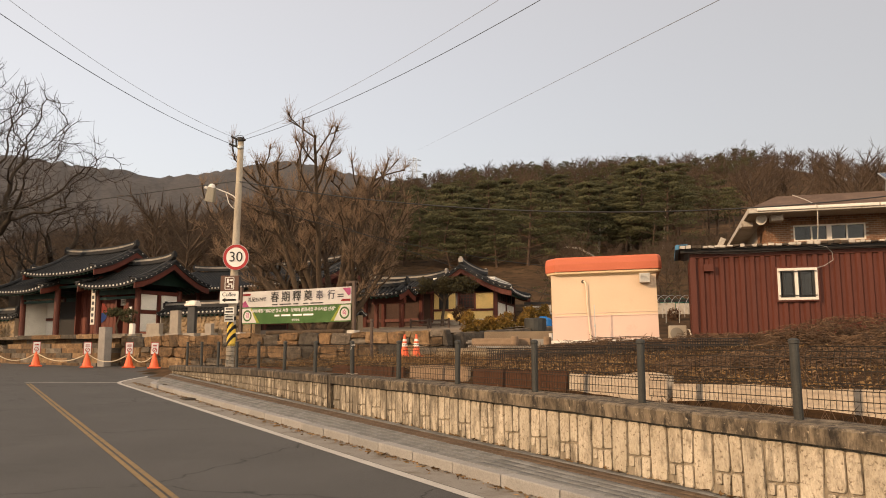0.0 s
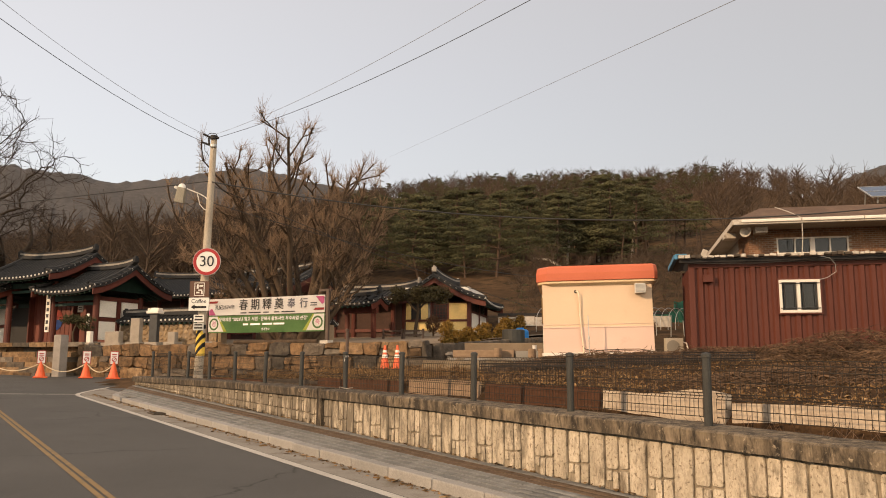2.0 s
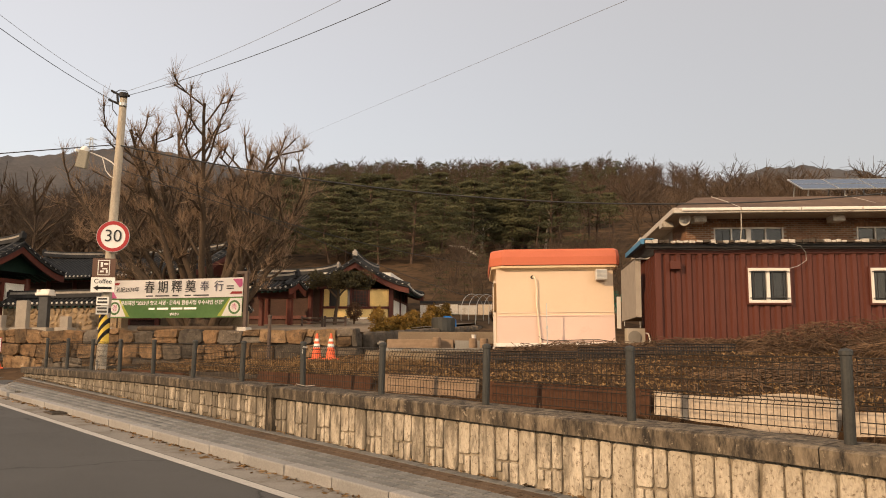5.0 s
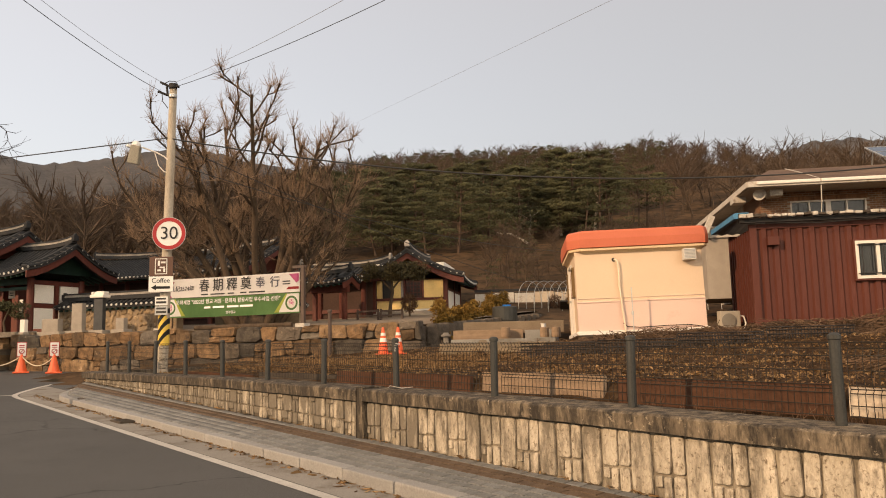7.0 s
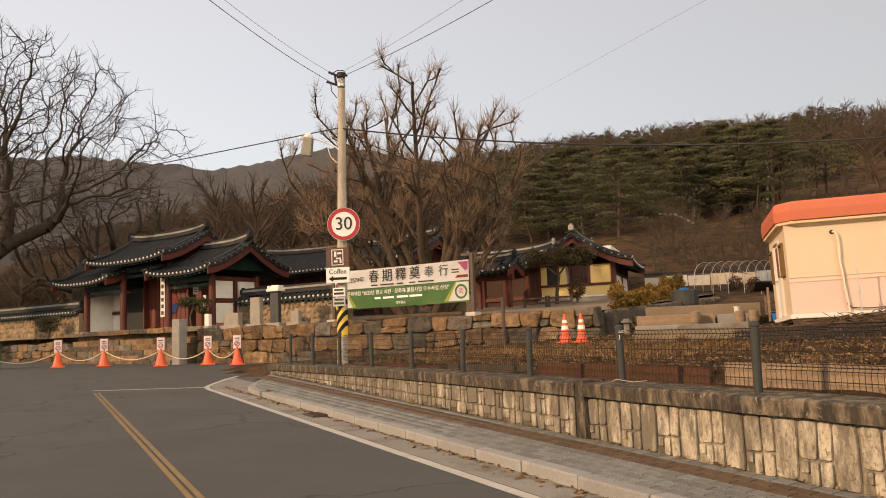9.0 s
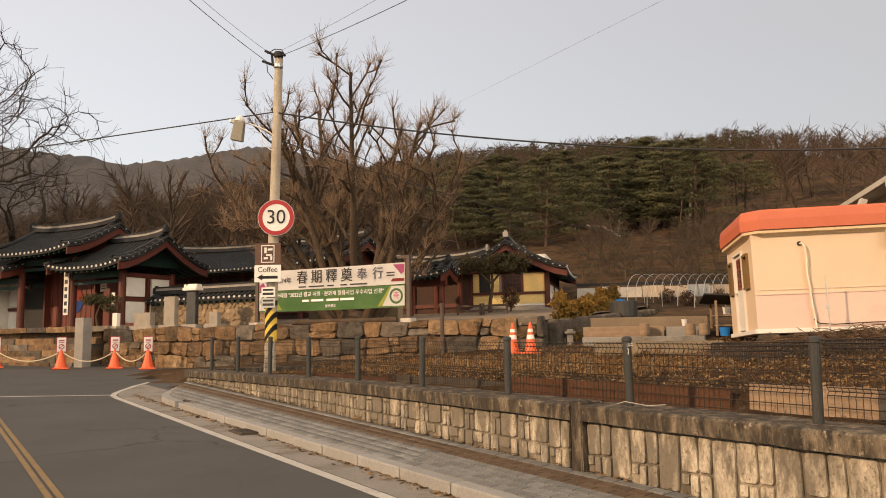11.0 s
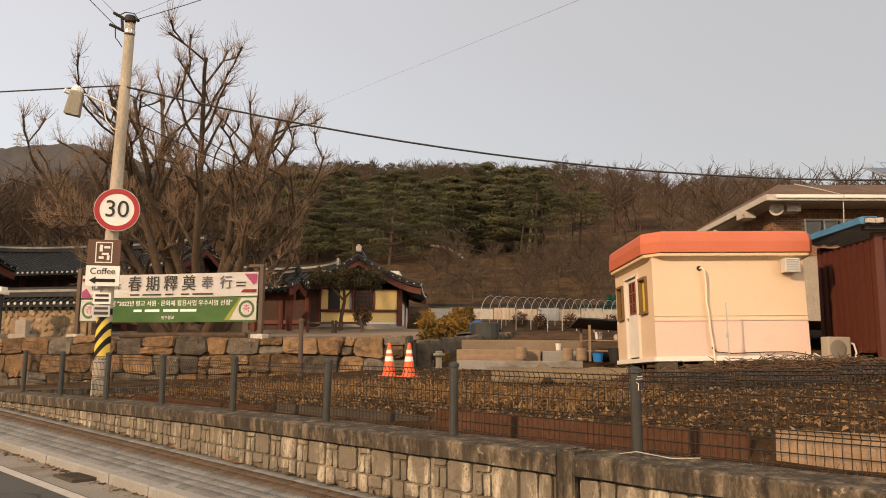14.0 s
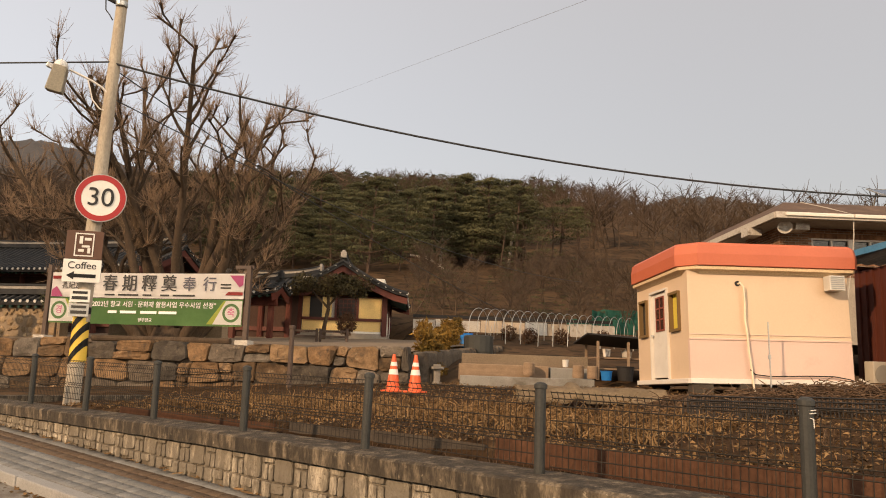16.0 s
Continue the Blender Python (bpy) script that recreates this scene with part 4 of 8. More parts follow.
# ---- tiled roofs ----
def tiled_roof(parent, x0, x1, D, z_ridge, z_eave, curl=0.3, hip=False, gable_mat=None, gable_in=0.7):
    """Curved clay-tile roof with the ridge along local x, eaves at y = -D and D."""
    xc, half = (x0 + x1) / 2, (x1 - x0) / 2
    def zz(x, t):
        k = abs((x - xc) / half)
        return z_ridge - (z_ridge - z_eave) * (1 - (1 - t) ** 1.4) + curl * k ** 3 * (0.35 + 0.65 * t)
    ts = [0, 0.2, 0.4, 0.6, 0.8, 1.0]
    nx = 12
    bm = bmesh.new()
    for sgn in (-1, 1):
        rows_ = [[bm.verts.new((x0 + (x1 - x0) * i / nx, sgn * D * t, zz(x0 + (x1 - x0) * i / nx, t))) for i in range(nx + 1)] for t in ts]
        for p, q in zip(rows_, rows_[1:]):
            for i in range(nx):
                bm.faces.new((p[i], p[i + 1], q[i + 1], q[i]))
    bmesh.ops.recalc_face_normals(bm, faces=bm.faces)
    bmesh.ops.solidify(bm, geom=bm.faces, thickness=0.14)
    part("roof_deck", bm, TILE, parent)
    # cover tiles running down the slope
    ribs, ends = bmesh.new(), bmesh.new()
    n = int((x1 - x0) / 0.3)
    for sgn in (-1, 1):
        for j in range(n + 1):
            x = x0 + (x1 - x0) * j / n
            prev = None
            for t in ts:
                y, z = sgn * D * t, zz(x, t)
                cur = [ribs.verts.new(v) for v in ((x - 0.075, y, z), (x - 0.045, y, z + 0.085), (x + 0.045, y, z + 0.085), (x + 0.075, y, z))]
                if prev:
                    for i in range(3):
                        ribs.faces.new((prev[i], prev[i + 1], cur[i + 1], cur[i]))
                prev = cur
            ye = sgn * (D + 0.02)
            z = zz(x, 1.0)
            c = [ends.verts.new((x + 0.062 * math.cos(q * math.pi / 3), ye, z + 0.01 + 0.062 * math.sin(q * math.pi / 3))) for q in range(6)]
            d_ = [ends.verts.new(v.co + Vector((0, -sgn * 0.08, 0))) for v in c]
            ends.faces.new(c)
            for q in range(6):
                ends.faces.new((c[q], c[(q + 1) % 6], d_[(q + 1) % 6], d_[q]))
    tagged(part("cover_tile_field", ribs, TILE, parent), kind="stuff")
    # rake tiles with limed ends on the gable edges
    rk = bmesh.new()
    for xe, sx in ((x0, -1), (x1, 1)):
        for sgn in (-1, 1):
            m_ = max(4, int(D / 0.33))
            for j in range(1, m_ + 1):
                t = j / m_
                y, z = sgn * D * t, zz(xe, t)
                rod(rk, (xe - sx * 0.35, y, z + 0.07), (xe + sx * 0.03, y, z + 0.03), 0.07, 0.07, 6)
                lathe_c = [ends.verts.new((xe + sx * 0.05, y + 0.06 * math.cos(q * math.pi / 3), z + 0.02 + 0.06 * math.sin(q * math.pi / 3))) for q in range(6)]
                ends.faces.new(lathe_c)
            prev = None
            for t in ts:
                y, z = sgn * D * t, zz(xe, t)
                cur = [rk.verts.new(v) for v in ((xe - sx * 0.55, y, z + 0.05), (xe - sx * 0.5, y, z + 0.17), (xe - sx * 0.3, y, z + 0.17), (xe - sx * 0.25, y, z + 0.05))]
                if prev:
                    for i in range(3):
                        rk.faces.new((prev[i], prev[i + 1], cur[i + 1], cur[i]))
                prev = cur
    tagged(part("rake_tile_edge", rk, TILE, parent), kind="stuff")
    tagged(part("limed_tile_edge", ends, TILE_END, parent, "white limed tile ends"), kind="stuff")
    # ridge in three courses, curling up at the ends
    for hh, wd, mt, z0 in ((0.2, 0.34, TILE, 0.02), (0.12, 0.26, RIDGE, 0.22), (0.07, 0.32, TILE, 0.34)):
        bm = bmesh.new()
        rg = []
        for i in range(nx + 1):
            x = x0 + 0.15 + (x1 - x0 - 0.3) * i / nx
            zb = zz(x, 0) + z0 + 0.5 * curl * abs((x - xc) / half) ** 3
            rg.append([bm.verts.new(v) for v in ((x, -wd / 2, zb), (x, wd / 2, zb), (x, wd / 2 * 0.9, zb + hh), (x, -wd / 2 * 0.9, zb + hh))])
        for a, b in zip(rg, rg[1:]):
            for i in range(4):
                bm.faces.new((a[i], a[(i + 1) % 4], b[(i + 1) % 4], b[i]))
        bm.faces.new(rg[0])
        bm.faces.new(rg[-1][::-1])
        bmesh.ops.recalc_face_normals(bm, faces=bm.faces)
        part("ridge_course", bm, mt, parent)
    for xe in (x0 + 0.12, x1 - 0.12):
        part("ridge_finial", boxes(((xe, 0, zz(xe, 0) + 0.24 + curl * 0.5), (0.2, 0.3, 0.3)), ((xe, 0, zz(xe, 0) + 0.42 + curl * 0.5), (0.14, 0.16, 0.12)), bevel=0.04), RIDGE if hip and x1 - x0 < 9 else TILE, parent)
    if gable_mat:
        for xe, sx in ((x0, -1), (x1, 1)):
            bm = bmesh.new()
            pts_ = [(sgn * D * t, zz(xe, t) - 0.16) for sgn, tl in ((-1, ts[::-1]), (1, ts[1:])) for t in tl]
            xg = xe - sx * gable_in
            base_z = z_eave - 0.1
            top_v = [bm.verts.new((xg, y, z)) for y, z in pts_ if z > base_z - 0.2]
            f = bm.faces.new(top_v)
            bmesh.ops.solidify(bm, geom=[f], thickness=0.08)
            part("gable_panel", bm, gable_mat, parent)
            # barge boards
            bb = bmesh.new()
            xb = xe - sx * 0.12
            for (ya, za), (yb, zb_) in zip(pts_, pts_[1:]):
                vs = [bb.verts.new(v) for v in ((xb, ya, za - 0.02), (xb, yb, zb_ - 0.02), (xb, yb, zb_ - 0.34), (xb, ya, za - 0.34))]
                bb.faces.new(vs)
            bmesh.ops.remove_doubles(bb, verts=bb.verts, dist=0.001)
            bmesh.ops.solidify(bb, geom=bb.faces, thickness=0.06)
            part("barge_board", bb, REDWOOD, parent)
    # rafters under the eaves
    raf = bmesh.new()
    for sgn in (-1, 1):
        for j in range(int((x1 - x0) / 0.36)):
            x = x0 + 0.3 + j * 0.36
            if x < x1 - 0.2:
                rod(raf, (x, sgn * D * 0.62, zz(x, 0.62) - 0.24), (x, sgn * D * 0.96, zz(x, 0.96) - 0.2), 0.055, 0.055, 5)
    tagged(part("rafter_band", raf, GREENWOOD, parent, "green painted rafter ends"), kind="stuff")
    return zz


# ---- gate ----
gp = wall_core("gate_platform", -28.0, -14.9, 0.7, 5.6, 3.0, 3.8, STONE_G, "stone platform under the temple gate")
gate = thing("temple_gate", *G(-21.5, 3.0, 3.8), TURN, "three-bay wooden temple gate with raised tiled centre roof", "gate")
PX = (-5.4, -1.95, 1.95, 5.35)
for x in PX:
    for y in (-1.5, 1.5):
        hgt = 3.5 if abs(x) < 3 else 2.65
        part("pillar", lathe(bmesh.new(), [(0.19, 0.0), (0.18, 0.2), (0.17, hgt)], 12, (x, y, 0)), REDWOOD, gate)
        part("pillar_base", boxes(((x, y, 0.04), (0.5, 0.5, 0.1)), bevel=0.02), STELE, gate)
for x0, x1, z in ((PX[0], PX[1], 2.5), (PX[2], PX[3], 2.5), (PX[1], PX[2], 3.35)):
    for y in (-1.5, 1.5):
        part("lintel", boxes((((x0 + x1) / 2, y, z), (x1 - x0, 0.2, 0.3)), (((x0 + x1) / 2, y, z - 0.34), (x1 - x0, 0.12, 0.16)), bevel=0.015), GREENWOOD, gate)
# middle doors, shade sheet for the open wing, plaster panels
for x0, x1 in ((-1.85, 0.0), (0.0, 1.85)):
    leaf = part("gate_leaf", boxes((((x0 + x1) / 2, 0.1, 1.5), (x1 - x0 - 0.03, 0.08, 2.9)), *[((x0 + 0.2 + i * 0.37, 0.045, 1.5), (0.025, 0.02, 2.9)) for i in range(5)]), DOORRED, gate, "red plank gate leaf with a painted blue and red roundel")
for sg, c in ((1, (0.35, 0.06, 0.04)), (-1, (0.03, 0.08, 0.3))):
    bm = bmesh.new()
    vs = [bm.verts.new((0.62 * math.cos(t), 0.0, sg * 0.62 * math.sin(t))) for t in np.linspace(0, math.pi, 14)]
    f = bm.faces.new(vs)
    bmesh.ops.solidify(bm, geom=[f], thickness=0.012)
    ob = part("roundel_half", bm, plain("roundel_paint", c, 0.6), gate)
    ob.location = (0.15, 0.02, 1.45)
part("threshold", boxes(((0, 0.1, 0.1), (3.7, 0.2, 0.2))), REDWOOD, gate)
for x0, x1 in ((PX[2], PX[3]),):
    part("wing_door", boxes((((x0 + x1) / 2, 0.1, 1.15), (x1 - x0 - 0.5, 0.08, 2.2))), DOORRED, gate)
# solid dark sheet painted as the shade inside the open bay
part("wing_opening", boxes(((-3.1, 0.2, 1.15), (1.9, 0.06, 2.2))), DARK, gate, "near-black sheet in place of the shade in an open bay")
part("plaster_panel", boxes(((-4.75, 0.1, 1.75), (0.95, 0.1, 0.95)), ((-4.75, 0.1, 0.55), (0.95, 0.1, 0.95))), PLASTER, gate, "white plaster panel")
part("panel_rail", boxes(((-4.75, 0.06, 1.15), (0.95, 0.14, 0.16))), REDWOOD, gate)
part("side_panel", boxes(((5.35, -0.75, 1.9), (0.1, 1.1, 0.9)), ((5.35, 0.75, 1.9), (0.1, 1.1, 0.9)), ((5.35, -0.75, 0.7), (0.1, 1.1, 1.0)), ((5.35, 0.75, 0.7), (0.1, 1.1, 1.0))), PLASTER, gate, "white plaster side wall")
part("side_rail", boxes(((5.35, 0, 1.3), (0.16, 3.0, 0.16)), ((5.35, 0, 2.45), (0.18, 3.0, 0.22)), ((5.35, 0, 1.2), (0.16, 0.18, 2.4))), REDWOOD, gate)
part("side_panel_west", boxes(((-5.4, 0, 1.2), (0.1, 3.0, 2.3))), PLASTER, gate)
for x_ in (-1.9, 1.9):
    part("inner_wall", boxes(((x_, 0.6, 1.6), (0.1, 1.7, 3.2))), REDWOOD, gate)
for nm, xa, xb, zr, ze in (("west_roof", -7.1, -1.7, 4.2, 2.75), ("east_roof", 1.5, 6.6, 4.2, 2.75), ("centre_roof", -3.55, 3.3, 5.1, 3.65)):
    e = new(nm)
    e.parent = gate
    tiled_roof(e, xa, xb, 2.75 if nm != "centre_roof" else 2.9, zr, ze, 0.28, False, GREENWOOD if nm != "centre_roof" else REDWOOD)
# hanging name boards on the pillars
for x, z, h_, c in ((1.75, 1.75, 2.2, WHITE), (5.05, 1.2, 0.8, WHITE)):
    sg = thing("pillar_sign", *(gate.matrix_basis @ Vector((x, -1.72, z - h_ / 2)))[:], TURN, "narrow white vertical board with black characters on a red pillar", "sign")
    part("board", boxes(((0, 0, h_ / 2), (0.34 if h_ > 1 else 0.2, 0.04, h_)), bevel=0.006), c, sg)
    for i in range(6 if h_ > 1 else 3):
        part("character_bar", boxes(((0, -0.024, h_ * (i + 0.6) / (6.3 if h_ > 1 else 3.3)), (0.2 if h_ > 1 else 0.1, 0.008, h_ * 0.09))), BLACKSTONE, sg)
nb = thing("notice_board", *(gate.matrix_basis @ Vector((3.0, -0.6, 2.0)))[:], TURN, "small square white notice hanging in the gate", "sign")
part("board", boxes(((0, 0, 0), (0.42, 0.03, 0.42)), bevel=0.004), WHITE, nb)
part("text_bar", boxes(((0, -0.02, 0.06), (0.26, 0.006, 0.05)), ((0, -0.02, -0.06), (0.26, 0.006, 0.05))), BLACKSTONE, nb)


def capped_wall(name, a0, a1, b, z0, z1, label, stones=True):
    """Stone-faced earth wall with a small tiled coping."""
    w = wall_core(name, a0, a1, b, b + 0.45, z0, z1, MORTAR, label)
    if stones:
        rnd = random.Random(int(a0 * 10))
        bm = bmesh.new()
        z = z0 + 0.25
        while z < z1 - 0.12:
            a = a0 + rnd.uniform(0.1, 0.3)
            while a < a1 - 0.1:
                r = rnd.uniform(0.1, 0.2)
                m = pose(*G(a, b, z + rnd.uniform(-0.06, 0.06)), 0, rnd.uniform(0, 180), TURN) @ Matrix.Diagonal((r * rnd.uniform(0.9, 1.3), 0.07, r * rnd.uniform(0.65, 0.9), 1))
                bmesh.ops.create_icosphere(bm, subdivisions=1, radius=1.0, matrix=m)
                a += r * 2.3
            z += 0.3
        tagged(part("facing_stones", bm, STONE_J, w), kind="stuff")
    c = thing("wall_coping", *G((a0 + a1) / 2, b + 0.22, z1), TURN, "dark tiled coping with limed tile ends on a stone wall", "coping")
    tiled_roof(c, -(a1 - a0) / 2, (a1 - a0) / 2, 0.5, 0.3, 0.04, 0.0)
    return w


capped_wall("temple_wall_middle", -15.9, -8.6, 3.0, 3.5, 5.0, "stone-faced temple wall with dark tiled coping")
capped_wall("temple_wall_low", -8.4, -3.6, 5.5, 3.6, 4.75, "low temple wall with dark tiled coping", False)
capped_wall("temple_wall_west", -46, -27.2, 1.2, 3.3, 5.0, "sunlit stone-faced wall with dark tiled coping beside the gate")


# ---- halls ----
def hall(name, a0, a1, b, z0, zr, ze, D, label):
    h = thing(name, *G((a0 + a1) / 2, b, z0), TURN, label, "hall")
    L = a1 - a0
    part("wall", boxes(((0, 0, (ze - z0) / 2 + 0.2), (L - 2.0, D * 1.3, ze - z0 + 0.4))), mat("hall_timber", (0.035, 0.0175, 0.0123), (0.056, 0.028, 0.0192), 1, 10, 0.8, 0.2) if "hall_timber" not in bpy.data.materials else bpy.data.materials["hall_timber"], h)
    n = max(3, int(L / 2.4))
    for i in range(n + 1):
        part("pillar", lathe(bmesh.new(), [(0.16, 0), (0.15, ze - z0 + 0.1)], 8, (-(L - 2) / 2 + (L - 2) * i / n, -D * 0.66, 0)), REDWOOD, h)
    part("beam", boxes(((0, -D * 0.66, ze - z0 - 0.05), (L - 2, 0.2, 0.35)), ((0, -D * 0.66, 0.5), (L - 2, 0.14, 0.2))), REDWOOD, h)
    tiled_roof(h, -L / 2, L / 2, D, zr - z0, ze - z0, 0.35, True, REDWOOD)
    return h


hall("main_hall", -25.2, -10.5, 14.0, 4.2, 8.75, 7.2, 3.6, "long temple hall with a dark tiled roof behind a wall")
hall("east_hall", -9.9, -3.6, 15.5, 4.3, 7.45, 6.5, 2.6, "small temple hall with a dark tiled roof and red frame")
porch = thing("porch_gate", *G(-4.9, 10.5, 4.1), TURN, "small red tiled porch gate beside a yellow hall", "gate")
for x in (-0.9, 0.9):
    part("post", boxes(((x, 0, 0.95), (0.22, 0.22, 1.9)), bevel=0.02), REDWOOD, porch)
part("beam", boxes(((0, 0, 1.75), (2.3, 0.26, 0.4)), bevel=0.03), REDWOOD, porch)
tiled_roof(porch, -1.4, 1.4, 0.9, 2.55, 2.05, 0.15, False, REDWOOD, 0.4)


def yellow_hall():
    h = thing("yellow_hall", -6.72, 53.0, 4.4, 90, "small hall with yellow plaster panels, red timber and tiled gable roof", "hall")
    # local x runs away from the street, local y to the west
    f = -3.1
    part("base", boxes(((0, 0, 0.1), (6.4, 4.5, 0.5)), bevel=0.03), STELE, h)
    part("core", boxes(((0.05, 0, 1.7), (6.0, 4.1, 2.9))), PLASTER, h)
    for y in (-2.12, 2.12):
        for x in (f, 0, 3.1):
            part("post", boxes(((x, y, 1.55), (0.26, 0.26, 2.6)), bevel=0.02), REDWOOD, h)
    for it in (((f + 0.02, -1.38, 1.62), (0.1, 1.18, 1.02)), ((f + 0.02, -1.0, 0.72), (0.1, 1.9, 0.52)), ((f + 0.02, 1.0, 0.7), (0.1, 1.9, 0.56)), ((f + 0.02, 1.75, 1.75), (0.1, 0.4, 1.3)), ((f + 0.02, 0.75, 1.75), (0.1, 0.45, 1.3)), ((f + 0.02, -1.2, 2.42), (0.1, 1.5, 0.42)), ((f + 0.02, 0, 2.95), (0.1, 2.6, 0.4))):
        part("front_panel", boxes(it), YPLASTER, h, "yellow plaster panel")
    part("skirting_panel", boxes(((f + 0.02, -1.0, 0.4), (0.1, 1.95, 0.14))), PLASTER, h)
    part("rail", boxes(((f - 0.02, 0, 1.04), (0.14, 4.1, 0.14)), ((f - 0.02, 0, 2.2), (0.14, 4.1, 0.12)), ((f - 0.02, 0, 2.68), (0.16, 4.1, 0.14)), ((f - 0.02, -0.78, 1.62), (0.14, 0.12, 1.05)), ((f - 0.02, 0.3, 1.62), (0.14, 0.12, 1.05)), ((f, 0, 0.3), (0.14, 4.2, 0.12))), REDWOOD, h)
    # window and doorway are dark boxes on the solid core, coloured as interior shade
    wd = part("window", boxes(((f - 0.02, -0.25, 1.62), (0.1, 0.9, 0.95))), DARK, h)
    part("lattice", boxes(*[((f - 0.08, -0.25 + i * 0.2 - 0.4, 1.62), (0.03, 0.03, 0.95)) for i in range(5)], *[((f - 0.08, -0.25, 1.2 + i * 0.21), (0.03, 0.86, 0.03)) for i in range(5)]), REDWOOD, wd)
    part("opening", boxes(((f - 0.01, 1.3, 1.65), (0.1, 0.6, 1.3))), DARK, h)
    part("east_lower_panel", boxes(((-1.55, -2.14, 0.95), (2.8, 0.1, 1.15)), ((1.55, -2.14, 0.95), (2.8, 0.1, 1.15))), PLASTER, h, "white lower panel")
    # window row: dark boxes whose colour stands for the unlit room
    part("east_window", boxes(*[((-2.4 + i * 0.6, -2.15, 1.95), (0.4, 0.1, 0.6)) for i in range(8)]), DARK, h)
    part("east_rail", boxes(((0, -2.16, 1.6), (6.2, 0.14, 0.12)), ((0, -2.16, 2.3), (6.2, 0.14, 0.12)), ((0, -2.16, 2.7), (6.2, 0.16, 0.16))), REDWOOD, h)
    tiled_roof(h, -3.8, 4.0, 3.25, 3.8, 2.15, 0.2, True, YPLASTER, 0.45)
    return h


yellow_hall()


# ---- steles and garden stones on the terrace ----
def stele(name, a, b, w, h, dpt, m, label, top=None):
    t = thing(name, *G(a, b, 3.6), TURN + random.uniform(-4, 4), label, "stele")
    part("plinth", boxes(((0, 0, 0.08), (w * 1.6, dpt * 2.2, 0.26)), bevel=0.03), STELE, t)
    part("slab", boxes(((0, 0, 0.2 + h / 2), (w, dpt, h)), bevel=0.025), m, t)
    if top:
        bm = bmesh.new()
        box(bm, (0, 0, 0.2 + h + 0.07), (w * 1.5, dpt * 2.2, 0.14), (0, 0, 0), 0.04)
        box(bm, (0, 0, 0.2 + h + 0.2), (w * 1.1, dpt * 1.6, 0.2), (0, 0, 0), 0.06, 0.7)
        for sx in (-1, 1):
            box(bm, (sx * w * 0.6, 0, 0.2 + h + 0.2), (0.12, dpt * 1.5, 0.16), (0, 0, 0), 0.03)
        part("cap", bm, top, t, "carved white stone cap")


stele("stele", -11.2, 1.0, 0.5, 1.45, 0.22, BLACKSTONE, "tall black stone stele with a carved white cap", WHITE)
stele("stele", -12.45, 1.0, 0.62, 1.25, 0.25, STELE, "worn pale granite stele on a plinth")
stele("stele", -14.3, 1.2, 1.0, 0.6, 0.3, STELE, "broad low granite stele on a plinth")
stele("stele", -9.9, 1.0, 0.45, 0.5, 0.25, STELE, "small dark granite marker stone")
stele("stele", -15.4, 0.6, 0.3, 0.6, 0.2, WHITE, "small white marker stone")
pl = thing("stone_pillar", *G(-15.0, -1.4, 2.0), TURN, "tall square granite gate pillar", "pillar")
part("shaft", boxes(((0, 0, 1.07), (0.52, 0.45, 2.15)), bevel=0.03), mat("dark_granite", (0.19, 0.17, 0.15), (0.26, 0.235, 0.21), 3, 40, 0.85, 0.3), pl)


# ---- utility pole ----
def words(text, size, at, material, parent, rot=(90, 0, 0), name="lettering", depth=0.004, bold=0.0):
    """Text as a thin mesh, centred on its place."""
    cu = bpy.data.curves.new("lettering", "FONT")
    cu.body, cu.size, cu.extrude, cu.offset = text, size, depth, bold
    cu.align_x, cu.align_y = "CENTER", "CENTER"
    tmp = new("lettering_curve", cu)
    bpy.context.view_layer.update()
    me = bpy.data.meshes.new_from_object(tmp.evaluated_get(bpy.context.evaluated_depsgraph_get()))
    bpy.data.objects.remove(tmp)
    bpy.data.curves.remove(cu)
    me.materials.clear()
    me.materials.append(material)
    ob = new(name, me)
    ob.parent = parent
    ob.matrix_basis = pose(*at, *rot)
    return ob


def disc(r, r_in, y, thick, n=40):
    """Flat ring or disc facing -y."""
    bm = bmesh.new()
    rg = []
    for yy in (y, y + thick):
        rg.append([[bm.verts.new((q * math.cos(i * 2 * math.pi / n), yy, q * math.sin(i * 2 * math.pi / n))) for i in range(n)] for q in ((r_in, r) if r_in else (r,))])
    for k in range(len(rg[0])):
        for i in range(n):
            bm.faces.new((rg[0][k][i], rg[0][k][(i + 1) % n], rg[1][k][(i + 1) % n], rg[1][k][i]))
    for side in rg:
        if r_in:
            for i in range(n):
                bm.faces.new((side[0][i], side[0][(i + 1) % n], side[1][(i + 1) % n], side[1][i]))
        else:
            bm.faces.new(side[0])
    bmesh.ops.recalc_face_normals(bm, faces=bm.faces)
    return bm


SIGN_RED = plain("sign_red", (0.3, 0.024, 0.024), 0.45)
SIGN_WHITE = plain("sign_white", (0.62, 0.6, 0.56), 0.45)
BLACKP = plain("black_paint", (0.02, 0.02, 0.02), 0.5)
BROWNP = plain("brown_sign", (0.085, 0.042, 0.026), 0.5)
POLEM = mat("pole_concrete", (0.32, 0.272, 0.208), (0.416, 0.36, 0.28), 1.5, 40, 0.85, 0.25, stain=(0.208, 0.168, 0.128), stain_scale=1.2, stretch=(1, 1, 0.35))
pole = thing("utility_pole", -9.24, 25.8, 2.3, 0, "concrete utility pole with striped foot, street lamp and wires", "utility pole")
